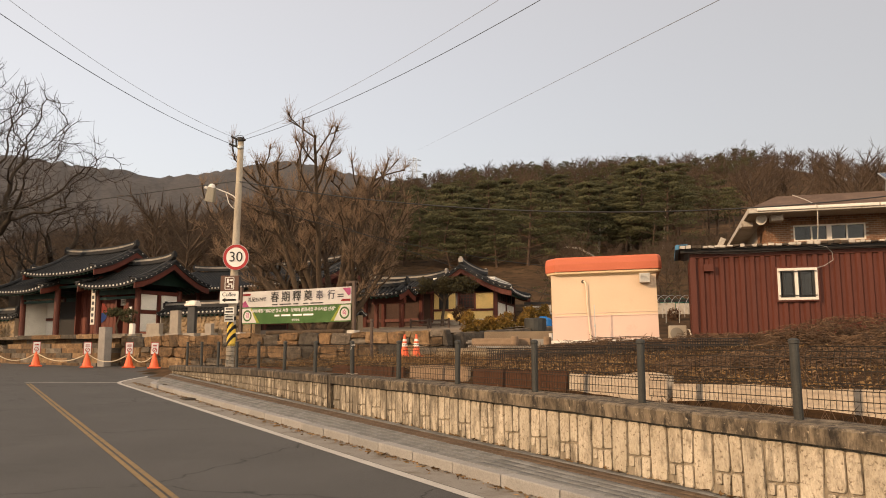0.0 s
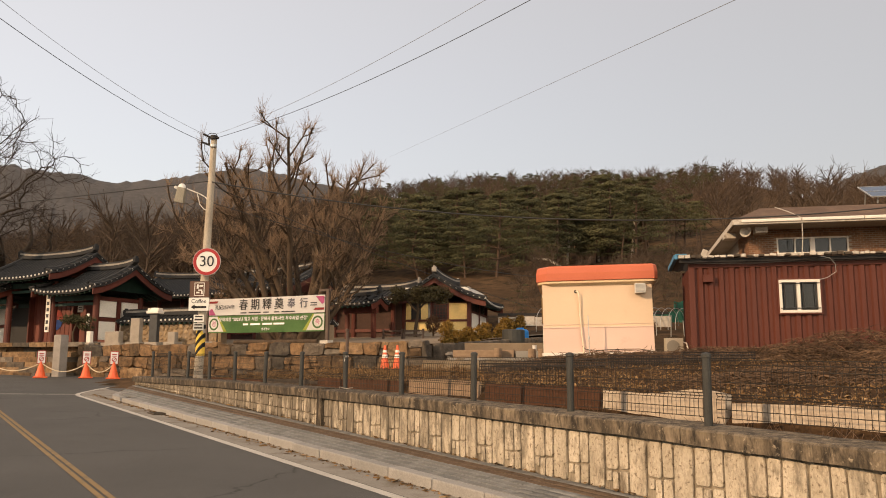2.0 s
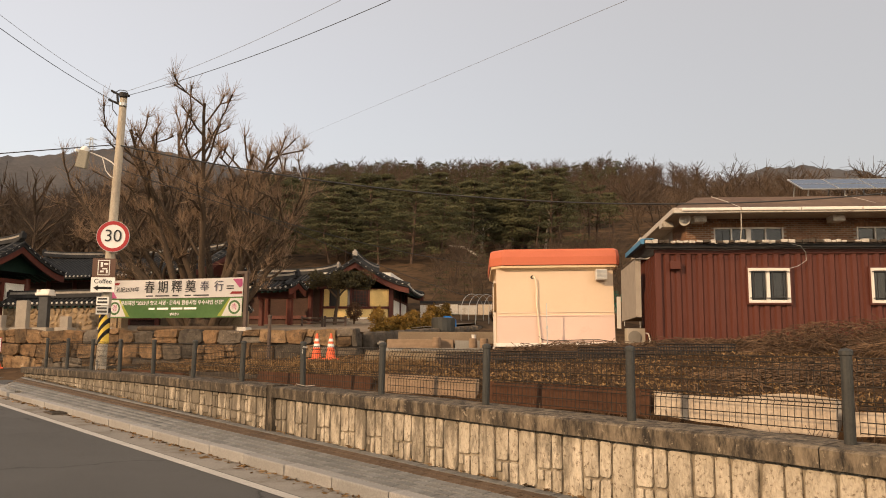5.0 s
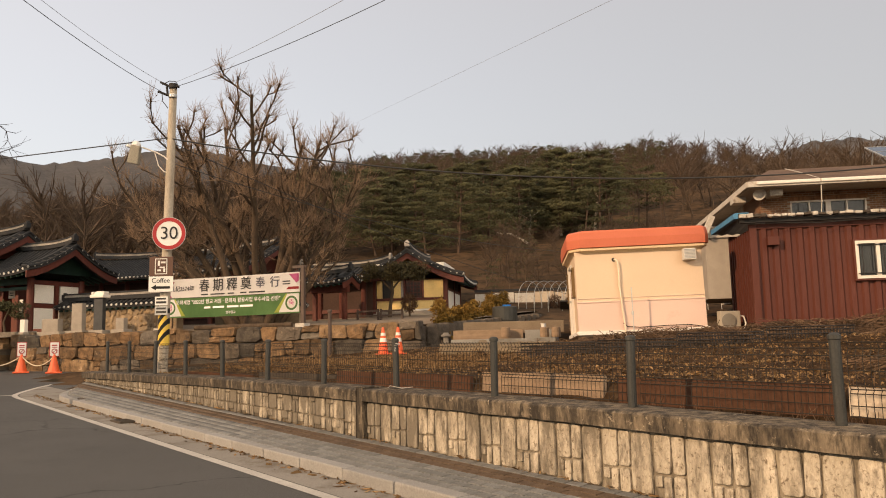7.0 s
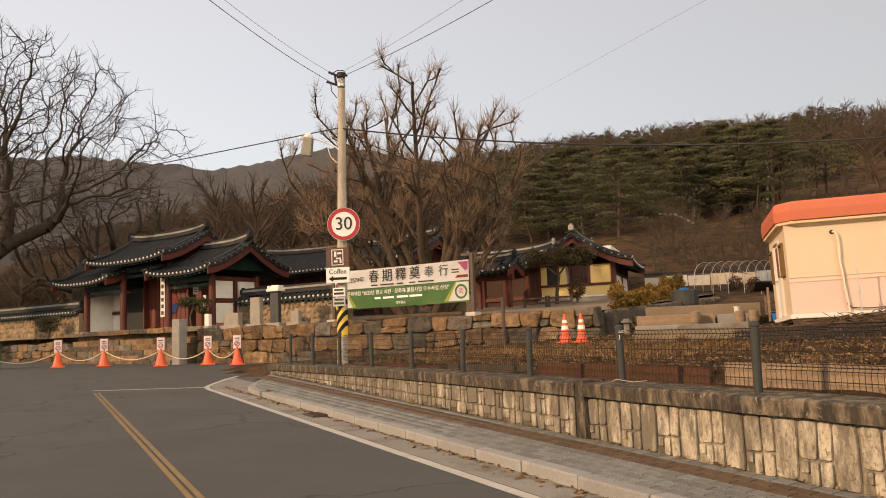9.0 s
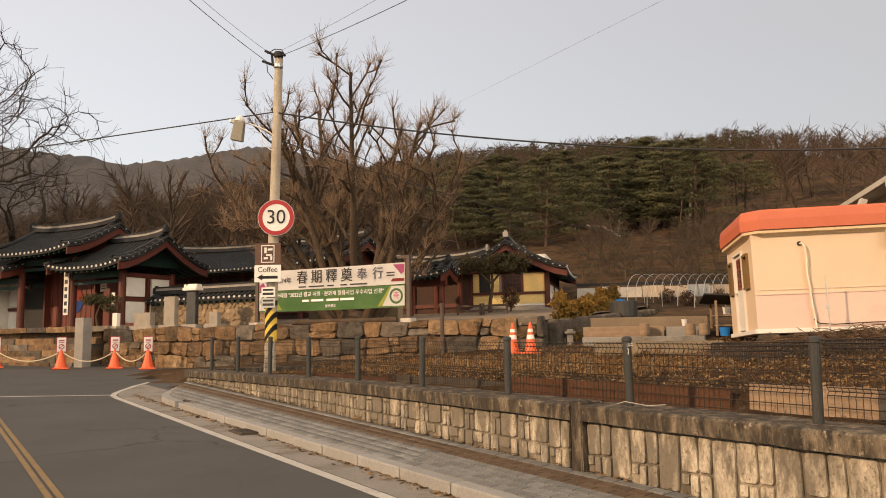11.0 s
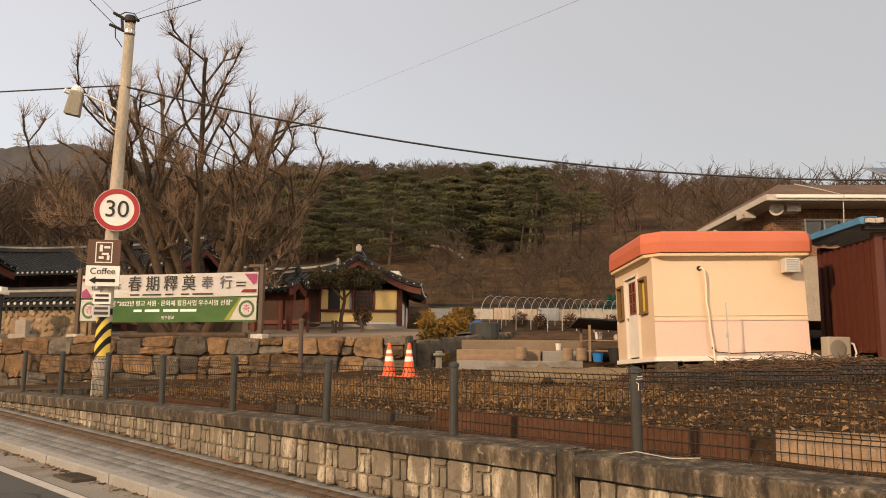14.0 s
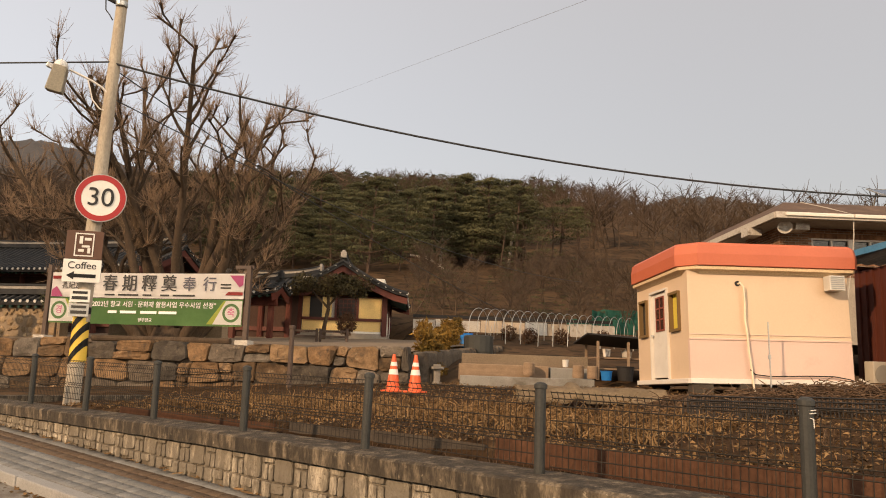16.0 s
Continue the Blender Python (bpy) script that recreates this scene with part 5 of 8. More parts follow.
part("shaft", lathe(bmesh.new(), [(0.15, -0.3), (0.145, 1.6), (0.132, 4.0), (0.102, 8.2), (0.098, 8.24), (0.0, 8.25)], 20), POLEM, pole, smooth=False).rotation_euler = (0, radians(1.25), 0)


def stripes(z0, z1, n):
    """Slanting black bands wrapped round the pole foot."""
    for i in range(n):
        bm = bmesh.new()
        h = (z1 - z0) / n
        seg = 20
        lo, hi = [], []
        for k in range(seg + 1):
            t = 2 * math.pi * k / seg
            sl = 0.2 * math.cos(t)
            zc = z0 + h * (i + 0.5)
            r = 0.158
            for lst, dz in ((lo, -h / 4), (hi, h / 4)):
                lst.append(bm.verts.new((r * math.cos(t), r * math.sin(t), min(z1 + 0.1, max(z0 - 0.1, zc + sl + dz)))))
        for k in range(seg):
            bm.faces.new((lo[k], lo[k + 1], hi[k + 1], hi[k]))
        bmesh.ops.solidify(bm, geom=bm.faces, thickness=-0.006)
        part("black_stripe", bm, BLACKP, pole).location = (0.025, 0, 0)


part("yellow_wrap", lathe(bmesh.new(), [(0.151, 0.72), (0.154, 0.74), (0.151, 1.68), (0.148, 1.7)], 20, (0.025, 0, 0)), YELLOWP, pole, "yellow warning wrap")
stripes(0.75, 1.65, 3)
# speed sign, faced to the street
sgn = thing("speed_limit_sign", -9.0, 25.58, 6.13, 13, "round red-rimmed speed limit sign reading 30", "road sign")
part("plate", disc(0.49, 0, 0.0, 0.02), SIGN_WHITE, sgn)
part("rim", disc(0.5, 0.385, -0.008, 0.034), SIGN_RED, sgn, "red rim")
part("edge", disc(0.515, 0.498, -0.004, 0.03), METAL, sgn)
words("30", 0.56, (0, -0.012, 0.0), BLACKP, sgn)
part("bracket", boxes(((0, 0.125, 0.12), (0.1, 0.2, 0.04)), ((0, 0.125, -0.15), (0.1, 0.2, 0.04))), METAL, sgn)
sgn.scale = (0.9, 1, 0.9)
# brown panel and coffee panel
cs = thing("cafe_sign", -9.2, 25.56, 4.5, 8, "brown and white cafe direction sign with an arrow", "sign")
part("brown_panel", boxes(((0, 0, 0.71), (0.66, 0.03, 0.54)), bevel=0.006), BROWNP, cs)
part("emblem_frame", boxes(((0, -0.02, 0.92), (0.34, 0.01, 0.02)), ((0, -0.02, 0.5), (0.34, 0.01, 0.02)), ((-0.16, -0.02, 0.71), (0.02, 0.01, 0.42)), ((0.16, -0.02, 0.71), (0.02, 0.01, 0.42))), SIGN_WHITE, cs)
part("emblem", boxes(((-0.06, -0.02, 0.8), (0.06, 0.01, 0.14)), ((0.06, -0.02, 0.82), (0.12, 0.01, 0.05)), ((0.03, -0.02, 0.68), (0.14, 0.01, 0.04)), ((-0.05, -0.02, 0.6), (0.1, 0.01, 0.05)), ((0.09, -0.02, 0.6), (0.05, 0.01, 0.1))), SIGN_WHITE, cs)
part("white_panel", boxes(((0, -0.004, 0.215), (0.68, 0.03, 0.43)), bevel=0.006), SIGN_WHITE, cs)
words("Coffee", 0.19, (0, -0.024, 0.31), BLACKP, cs)
arrow = bmesh.new()
avs = [arrow.verts.new((x, -0.024, z)) for x, z in ((-0.27, 0.12), (-0.13, 0.2), (-0.13, 0.155), (0.26, 0.155), (0.26, 0.085), (-0.13, 0.085), (-0.13, 0.04))]
af = arrow.faces.new(avs)
bmesh.ops.solidify(arrow, geom=[af], thickness=0.005)
part("arrow", arrow, BLACKP, cs)
# paper notices under it
for z, c, w in ((4.25, SIGN_WHITE, 0.36), (3.98, METAL, 0.36)):
    nt = thing("pole_notice", -9.2, 25.6, z, 4, "small pale notice strapped to the pole", "notice")
    bm = bmesh.new()
    box(bm, (0, 0, 0), (w, 0.02, 0.24), (0, 0, 0), 0.004)
    part("sheet", bm, c, nt)
    part("text_bars", boxes(((0, -0.014, 0.06), (w * 0.75, 0.006, 0.05)), ((0, -0.014, -0.04), (w * 0.8, 0.006, 0.06))), BLACKP if c == SIGN_WHITE else POSTM, nt)
# lamp on a curved arm
lamp = thing("street_lamp", -9.12, 25.72, 8.35, 0, "pale boxy street lamp on a curved white arm", "street lamp")
wire("arm", [(0, 0, -0.1), (-0.12, -0.05, 0.02), (-0.3, -0.12, 0.12), (-0.5, -0.2, 0.2), (-0.68, -0.26, 0.27)], 0.022, WHITE, "", "", lamp)
wire("lower_arm", [(0, 0, -0.45), (-0.12, -0.05, -0.42), (-0.26, -0.1, -0.25), (-0.32, -0.12, -0.02), (-0.36, -0.14, 0.12)], 0.014, WHITE, "", "", lamp)
bm = bmesh.new()
box(bm, (-0.86, -0.32, 0.05), (0.3, 0.32, 0.52), (8, 10, 18), 0.02, 0.82)
part("housing", bm, mat("lamp_cream", (0.243, 0.217, 0.165), (0.278, 0.247, 0.191), 2, 30, 0.6, 0.1), lamp)
bm = bmesh.new()
bmesh.ops.create_uvsphere(bm, u_segments=14, v_segments=8, radius=0.13, matrix=pose(-0.83, -0.31, 0.32))
part("dome", bm, SIGN_WHITE, lamp, "pale globe")
bm = bmesh.new()
box(bm, (-1.0, -0.36, 0.3), (0.14, 0.1, 0.1), (0, 20, 10), 0.02)
part("bracket", bm, METAL, lamp)
# pole-top fittings
ins = thing("pole_fitting", -9.05, 25.75, 10.1, 0, "dark insulators and clamps at a pole top", "fitting")
part("band", lathe(bmesh.new(), [(0.112, 0), (0.117, 0.02), (0.117, 0.08), (0.112, 0.1)], 16), METAL, ins)
part("upper_band", lathe(bmesh.new(), [(0.112, 0.28), (0.12, 0.3), (0.12, 0.4), (0.112, 0.42)], 16), DARK, ins)
for p0, p1 in (((-0.1, 0, 0.35), (-0.36, -0.06, 0.48)), ((-0.12, 0, 0.08), (-0.42, -0.08, 0.2)), ((-0.16, 0, 0.1), (-0.18, -0.02, 0.35)), ((0.1, 0, 0.36), (0.2, -0.05, 0.3))):
    part("insulator", rods([(p0, p1)], 0.035), DARK, ins)
wire("jumper", [(-0.3, -0.05, 0.4), (-0.1, -0.04, 0.5), (0.1, -0.04, 0.47), (0.18, -0.05, 0.35)], 0.012, DARK, "", "", ins)
wire("drop_loop", [(-0.3, -0.06, 0.12), (-0.28, -0.06, -0.1), (-0.2, -0.05, -0.2), (-0.14, -0.02, -0.3)], 0.012, DARK, "", "", ins)

# ---- banner on its frame ----
ban = thing("banner_frame", *G(-3.36, 0.0, 3.6), TURN, "dark steel frame holding a white and a green event banner", "banner")
FRAMEM = mat("dark_brown_steel", (0.06, 0.04, 0.03), (0.09, 0.06, 0.045), 2, 30, 0.6, 0.1)
BW = 6.62
for x in (-BW / 2 - 0.12, BW / 2 + 0.12):
    part("post", boxes(((x, 0.05, 1.2), (0.14, 0.14, 2.4)), bevel=0.01), FRAMEM, ban)
    part("footing", boxes(((x, 0.0, 0.06), (0.42, 0.42, 0.22)), bevel=0.02), DIRTWHITE, ban, "white painted concrete footing")
part("top_bar", boxes(((BW / 2 - 0.05, 0.08, 2.36), (0.6, 0.1, 0.1))), FRAMEM, ban)
part("rail", boxes(((0, 0.08, 0.62), (BW, 0.05, 0.05)), ((0, 0.08, 2.1), (BW, 0.05, 0.05))), FRAMEM, ban)
CLOTH = mat("banner_white", (0.74, 0.71, 0.68), (0.8, 0.77, 0.74), 0.8, 12, 0.7, 0.05, grain_k=0.08)
CLOTH_G = mat("banner_green", (0.07, 0.165, 0.05), (0.15, 0.27, 0.09), 0.6, 12, 0.7, 0.05, grain_k=0.1)
PINKP = plain("banner_magenta", (0.5, 0.11, 0.25), 0.7)
LIME = plain("banner_lime", (0.42, 0.46, 0.08), 0.7)


def cloth(z0, z1, m, name, seed):
    bm = bmesh.new()
    nx, nz = 30, 5
    g_ = [[bm.verts.new((-BW / 2 + BW * i / nx, 0.012 * noise.noise(Vector((i * 0.35, j * 0.6, seed))), z0 + (z1 - z0) * j / nz - 0.015 * math.sin(math.pi * i / nx))) for i in range(nx + 1)] for j in range(nz + 1)]
    for p, q in zip(g_, g_[1:]):
        for i in range(nx):
            bm.faces.new((p[i], p[i + 1], q[i + 1], q[i]))
    bmesh.ops.solidify(bm, geom=bm.faces, thickness=0.004)
    return part(name, bm, m, ban)


up = cloth(1.39, 2.16, CLOTH, "upper_banner", 1)
lowb = cloth(0.57, 1.37, CLOTH_G, "lower_banner", 7)


def flat_shape(pts_, m, parent, name, y=-0.022):
    bm = bmesh.new()
    f = bm.faces.new([bm.verts.new((x, y, z)) for x, z in pts_])
    bmesh.ops.solidify(bm, geom=[f], thickness=0.003)
    ob = part(name, bm, m, parent)
    return ob


hx = BW / 2
flat_shape([(hx - 0.03, 2.1), (hx - 0.48, 2.1), (hx - 0.14, 1.74), (hx - 0.03, 1.82)], PINKP, up, "magenta_corner")
flat_shape([(hx - 0.03, 1.6), (hx - 0.5, 1.6), (hx - 0.6, 1.5), (hx - 0.03, 1.5)], SIGN_RED, up, "red_corner")
flat_shape([(-hx + 0.03, 1.4), (-hx + 0.45, 1.4), (-hx + 0.2, 1.72), (-hx + 0.03, 1.6)], PINKP, up, "magenta_corner")
flat_shape([(-hx + 0.03, 1.95), (-hx + 0.5, 1.95), (-hx + 0.58, 2.05), (-hx + 0.03, 2.05)], SIGN_RED, up, "red_corner")
words("孔紀2574年", 0.24, (-hx + 0.98, -0.026, 1.74), BLACKP, up)
for i, ch in enumerate("春期釋奠奉行"):
    words(ch, 0.54 if i < 4 else 0.46, (-1.22 + i * 0.68, -0.026, 1.8), BLACKP if i < 4 else plain("ink_grey", (0.08, 0.08, 0.1), 0.6) if i == 4 else bpy.data.materials["ink_grey"], up)
    words(ch, 0.54 if i < 4 else 0.46, (-1.208 + i * 0.68, -0.0255, 1.806), BLACKP if i < 4 else bpy.data.materials["ink_grey"], up)
for it in [((x, -0.024, 1.47), (w, 0.006, 0.05)) for x, w in ((-1.2, 0.35), (-0.55, 0.7), (0.1, 0.3), (0.7, 0.3), (1.35, 0.75))] + [((2.72, -0.024, 1.72 + k * 0.1), (0.34, 0.006, 0.045)) for k in range(2)]:
    part("text_bar", boxes(it), BLACKP, up)
for sg in (-1, 1):
    cx = sg * (hx - 0.36)
    flat_shape([(sg * hx * 0.995, 0.62), (sg * (hx - 0.95), 0.62), (sg * (hx - 0.55), 1.33), (sg * hx * 0.995, 1.33)], CLOTH, lowb, "pale_corner", -0.02)
    flat_shape([(sg * (hx - 0.95), 0.62), (sg * (hx - 1.15), 0.62), (sg * (hx - 0.62), 1.33), (sg * (hx - 0.55), 1.33)], LIME, lowb, "lime_band", -0.021)
    rg = part("roundel_ring", disc(0.28, 0.2, -0.026, 0.003, 24), plain("laurel_green", (0.06, 0.12, 0.04), 0.7) if sg < 0 else bpy.data.materials["laurel_green"], lowb)
    rg.location = (cx, 0, 0.97)
    words("경" if sg < 0 else "축", 0.28, (cx, -0.028, 0.97), PINKP, lowb)
words("문화재청 \"2022년 향교 서원 · 문화재 활용사업 우수사업 선정\"", 0.2, (-0.1, -0.026, 1.17), CLOTH, lowb)
words("양주향교", 0.13, (0.1, -0.026, 0.7), CLOTH, lowb)
for it in [((x, -0.024, 0.94), (w, 0.006, 0.08)) for x, w in ((-1.05, 0.3), (-0.5, 0.55), (0.2, 0.55), (0.85, 0.6))]:
    part("text_bar", boxes(it), CLOTH, lowb)
# bench log behind the banner
lg = thing("log_bench", *G(-2.6, -0.15, 3.6), TURN, "long brown log laid on the terrace edge", "log")
part("log", rods([((-2.3, 0, 0.12), (2.3, 0, 0.12))], 0.1, 10), BARK, lg)


# ---- traffic cones ----
CONE = plain("cone_orange", (0.62, 0.1, 0.03), 0.45)
REFLECT = plain("cone_reflector", (0.66, 0.62, 0.56), 0.4)


def cone(x, y, z, label, group, h=0.72):
    c = thing("traffic_cone", x, y, z, random.uniform(0, 90), label, "traffic cone", group)
    part("base", boxes(((0, 0, 0.02), (0.38, 0.38, 0.04)), bevel=0.015), CONE, c)
    part("body", lathe(bmesh.new(), [(0.16, 0.035), (0.15, 0.06), (0.035, h - 0.02), (0.03, h), (0.0, h)], 20), CONE, c)
    for z0, z1 in ((0.36, 0.47), (0.54, 0.62)):
        r = lambda q: 0.15 - (0.115) * (q - 0.06) / (h - 0.08) + 0.004
        part("reflective_band", lathe(bmesh.new(), [(r(z0), z0), (r(z1), z1)], 20), REFLECT, c)
    return c


c1 = cone(-3.32, 27.4, 2.62, "orange traffic cone with white bands on dry soil", "cones by the stone wall", 0.78)
cone(-2.86, 27.3, 2.62, "orange traffic cone with white bands on dry soil", "cones by the stone wall", 0.78)


def street_cone(x, y, z, turn):
    c = thing("sign_cone", x, y, z, turn, "orange traffic cone carrying a small white no-entry notice", "traffic cone", "cones across the street")
    part("base", boxes(((0, 0, 0.03), (0.62, 0.62, 0.06)), bevel=0.02), CONE, c)
    part("body", lathe(bmesh.new(), [(0.25, 0.05), (0.23, 0.09), (0.06, 0.72), (0.05, 0.78), (0.0, 0.78)], 20), CONE, c)
    b = part("board", boxes(((0, -0.02, 0.98), (0.32, 0.03, 0.56)), bevel=0.015), SIGN_WHITE, c)
    part("board_edge", boxes(((0, 0.0, 0.98), (0.37, 0.02, 0.62)), bevel=0.012), SIGN_RED, b)
    ring_ = part("no_entry_ring", disc(0.11, 0.075, -0.042, 0.006, 20), SIGN_RED, b)
    ring_.location = (0, 0, 0.9)
    part("no_entry_bar", boxes(((0, -0.04, 0.9), (0.03, 0.008, 0.17), (0, 45, 0))), SIGN_RED, b)
    part("text_bar", boxes(((0, -0.038, 1.14), (0.2, 0.006, 0.05)), ((0, -0.038, 1.06), (0.2, 0.006, 0.03))), SIGN_RED, b)
    return c


cones = []
for x, y in ((-29.4, 31.7), (-28.2, 34.6), (-26.1, 35.2), (-22.7, 34.9), (-20.6, 35.4), (-18.9, 35.1)):
    s_, d_ = sd(x, y)
    z_ = road_z(s_) + max(0, d_ - 9.6) / 30.4 * 0.2 + 0.005
    street_cone(x, y, z_, math.degrees(math.atan2(y - 6, x)) - 90)
    cones.append(Vector((x, y, z_ + 0.72)))
ROPE = plain("pale_rope", (0.5, 0.42, 0.3), 0.9)
for p, q in zip(cones, cones[1:]):
    wire("rope", sag(p, q, 0.42, 12), 0.022, ROPE, "pale sagging rope between traffic cones", "rope")


# ---- overhead wires ----
WIRE = plain("black_cable", (0.03, 0.03, 0.03), 0.6)
WIRE_L = plain("grey_cable", (0.16, 0.16, 0.16), 0.6)
wire("service_cable", sag((-9.1, 25.72, 8.9), (31.6, 31.9, 12.0), 2.8, 40), 0.022, WIRE, "thick black service cable sagging from a pole", "cable")
wire("service_cable", sag((-9.1, 25.72, 8.92), (-74.8, 22.8, 5.0), 0.25, 30), 0.016, WIRE, "black cable running from a pole past the trees", "cable")
wire("power_line", sag((-9.0, 25.75, 10.42), (22.2, 5.2, 16.0), 2.0, 40), 0.008, WIRE, "thin black power line overhead", "cable")
wire("power_line", sag((-9.0, 25.75, 10.56), (13.2, 5.1, 10.0), 0.85, 40), 0.0045, WIRE_L, "thin grey power line overhead", "cable")
wire("power_line", sag((-9.35, 25.75, 10.28), (-6.4, -4.5, 13.9), 1.66, 40), 0.008, WIRE, "thin black power line overhead", "cable")
wire("power_line", sag((-9.35, 25.75, 10.56), (-8.1, 0.8, 14.5), 1.45, 40), 0.005, WIRE_L, "thin grey power line overhead", "cable")
wire("stay_wire", sag((-9.1, 25.72, 8.8), (2.2, 45.0, 5.2), 0.4, 16), 0.012, WIRE, "slack black cable running down behind a tree", "cable")
wire("stay_wire", sag((-9.1, 25.72, 8.2), (4.5, 46.0, 7.3), 0.7, 16), 0.012, WIRE, "slack black cable running into the grounds", "cable")


# ---- brick house ----
BRICK = mat("brown_brick", (0.16, 0.076, 0.04), (0.256, 0.136, 0.072), 2.0, 30, 0.9, 0.4, island=0.35)
BRICKJ = mat("brick_mortar", (0.252, 0.21, 0.168), (0.315, 0.266, 0.21), 2, 30, 0.95, 0.3)
SHINGLE = mat("brown_shingle", (0.075, 0.045, 0.03), (0.12, 0.075, 0.0488), 0.7, 12, 0.9, 0.5, stain=(0.15, 0.0975, 0.0638), stain_scale=0.6)


def brick_house():
    h = thing("brick_house", 10.1, 38.3, 4.6, -0.5, "two-storey brown brick house with a hipped shingle roof", "house")
    L, dp = 16.0, 9.0
    wins = [(1.15, 4.05, 2.98, 3.7), (7.05, 10.0, 2.98, 3.7)]
    part("back_wall", boxes(((L / 2, dp, 2.0), (L, 0.25, 4.2))), BRICKJ, h)
    part("east_wall", boxes(((L, dp / 2, 2.0), (0.25, dp, 4.2))), BRICKJ, h)
    part("west_wall", boxes(((0.125, dp / 2, 2.0), (0.25, dp - 0.3, 4.2))), BRICKJ, h)
    xs = [0, 1.15, 4.05, 7.05, 10.0, L]
    for a, b in zip(xs, xs[1:]):
        win_ = any(abs(q[0] - a) < 1e-6 for q in wins)
        for z0, z1 in (((-0.1, 2.98), (3.7, 4.1)) if win_ else ((-0.1, 4.1),)):
            part("front_wall", boxes((((a + b) / 2, 0.14, (z0 + z1) / 2), (b - a, 0.24, z1 - z0))), BRICKJ, h)
    # bricks that show above the container
    bm = bmesh.new()
    row, z = 0, 2.3
    while z < 4.05:
        x = -0.02 - (row % 2) * 0.12
        while x < 12.5:
            x0_, x1_ = max(0, x), x + 0.215
            mid = (x0_ + x1_) / 2
            if not any(q[0] - 0.02 < mid < q[1] + 0.02 and q[2] - 0.02 < z + 0.03 < q[3] + 0.04 for q in wins):
                box(bm, (mid, 0.012, z + 0.034), (x1_ - x0_, 0.02, 0.068))
            x += 0.24
        z += 0.09
        row += 1
    row, z = 0, 2.3
    while z < 4.05:
        y = 0.02 - (row % 2) * 0.12
        while y < 3.0:
            box(bm, (-0.004, max(0.02, y) + 0.1, z + 0.034), (0.02, 0.2, 0.068))
            y += 0.24
        z += 0.09
        row += 1
    tagged(part("bricks", bm, BRICK, h), kind="stuff")
    for x0, x1, z0, z1 in wins:
        n = 4
        wd = part("window", boxes(((x0 / 2 + x1 / 2, 0.06, z0 + 0.03), (x1 - x0, 0.14, 0.06)), ((x0 / 2 + x1 / 2, 0.06, z1 - 0.03), (x1 - x0, 0.14, 0.06)), *[((x0 + (x1 - x0) * i / n * 0.98 + 0.03, 0.06, (z0 + z1) / 2), (0.06 if i != 2 else 0.2, 0.14, z1 - z0 - 0.12)) for i in range(n + 1)]), WHITE, h, "white aluminium window frame")
        for i in range(n):
            part("pane", boxes(((x0 + (x1 - x0) * (i + 0.5) / n, 0.1, (z0 + z1) / 2), ((x1 - x0) / n - 0.05, 0.01, z1 - z0 - 0.1))), GLASS, wd)
        # near-black sheet behind the glass, put there as the room's darkness
        part("curtain", boxes(((x0 / 2 + x1 / 2, 0.4, (z0 + z1) / 2), (x1 - x0, 0.02, z1 - z0))), DARK, wd)
        tagged(part("lintel", boxes(*[((x0 - 0.05 + i * 0.08, 0.0, z1 + 0.09), (0.065, 0.05, 0.18)) for i in range(int((x1 - x0 + 0.1) / 0.08) + 1)]), BRICK, wd), kind="stuff")
    # eaves: soffit, white fascia, hipped roof
    o, ow = 1.5, 0.8
    part("soffit", boxes((((L + o - ow) / 2, dp / 2, 4.12), (L + o + ow - 0.1, dp + 2 * o - 0.1, 0.1))), mat("soffit_grey", (0.255, 0.225, 0.195), (0.315, 0.285, 0.247), 1, 20, 0.85, 0.1), h)
    fas = boxes((((L + o - ow) / 2, -o, 4.2), (L + o + ow, 0.08, 0.22)), (((L + o - ow) / 2, dp + o, 4.2), (L + o + ow, 0.08, 0.22)), ((-ow, dp / 2, 4.2), (0.08, dp + 2 * o - 0.1, 0.22)), ((L + o, dp / 2, 4.2), (0.08, dp + 2 * o - 0.1, 0.22)), bevel=0.01)
    part("fascia", fas, DIRTWHITE, h, "weathered white eaves board")
    for i in range(8):
        part("gutter", boxes(((-ow + 1.5 + i * 2.4, -o - 0.06, 4.23), (2.36, 0.1, 0.13)), bevel=0.03), WHITE, h)
    rf = bmesh.new()
    zr, ze, ii = 5.9, 4.3, 2.6
    e_ = [rf.verts.new(v) for v in ((-ow, -o, ze), (L + o, -o, ze), (L + o, dp + o, ze), (-ow, dp + o, ze))]
    t_ = [rf.verts.new(v) for v in ((-ow + 1.5, -o + ii, ze + 0.95), (L + o - 1.5, -o + ii, ze + 0.95), (L + o - 1.5, dp + o - ii, ze + 0.95), (-ow + 1.5, dp + o - ii, ze + 0.95))]
    for i in range(4):
        rf.faces.new((e_[i], e_[(i + 1) % 4], t_[(i + 1) % 4], t_[i]))
    rf.faces.new(t_)
    rf.faces.new(e_[::-1])
    part("roof", rf, SHINGLE, h, "brown shingle hipped roof")
    for x, y in ((0.4, -0.6), (6.0, -0.6), (-0.7, 0.8)):
        part("eave_bracket", boxes(((x, y, 3.95), (0.5, 0.7, 0.28)), bevel=0.02), DIRTWHITE, h)
    # parapet of the lower roof beside it
    part("side_parapet", boxes(((-1.2, 1.5, 2.75), (1.9, 0.2, 0.5)), ((-1.9, 1.2, 3.0), (0.25, 0.3, 0.9), (0, 25, 0)), bevel=0.02), DIRTWHITE, h)
    part("lower_storey", boxes(((-1.0, 4, 1.2), (2.0, 5, 2.6))), BRICKJ, h)
    return h


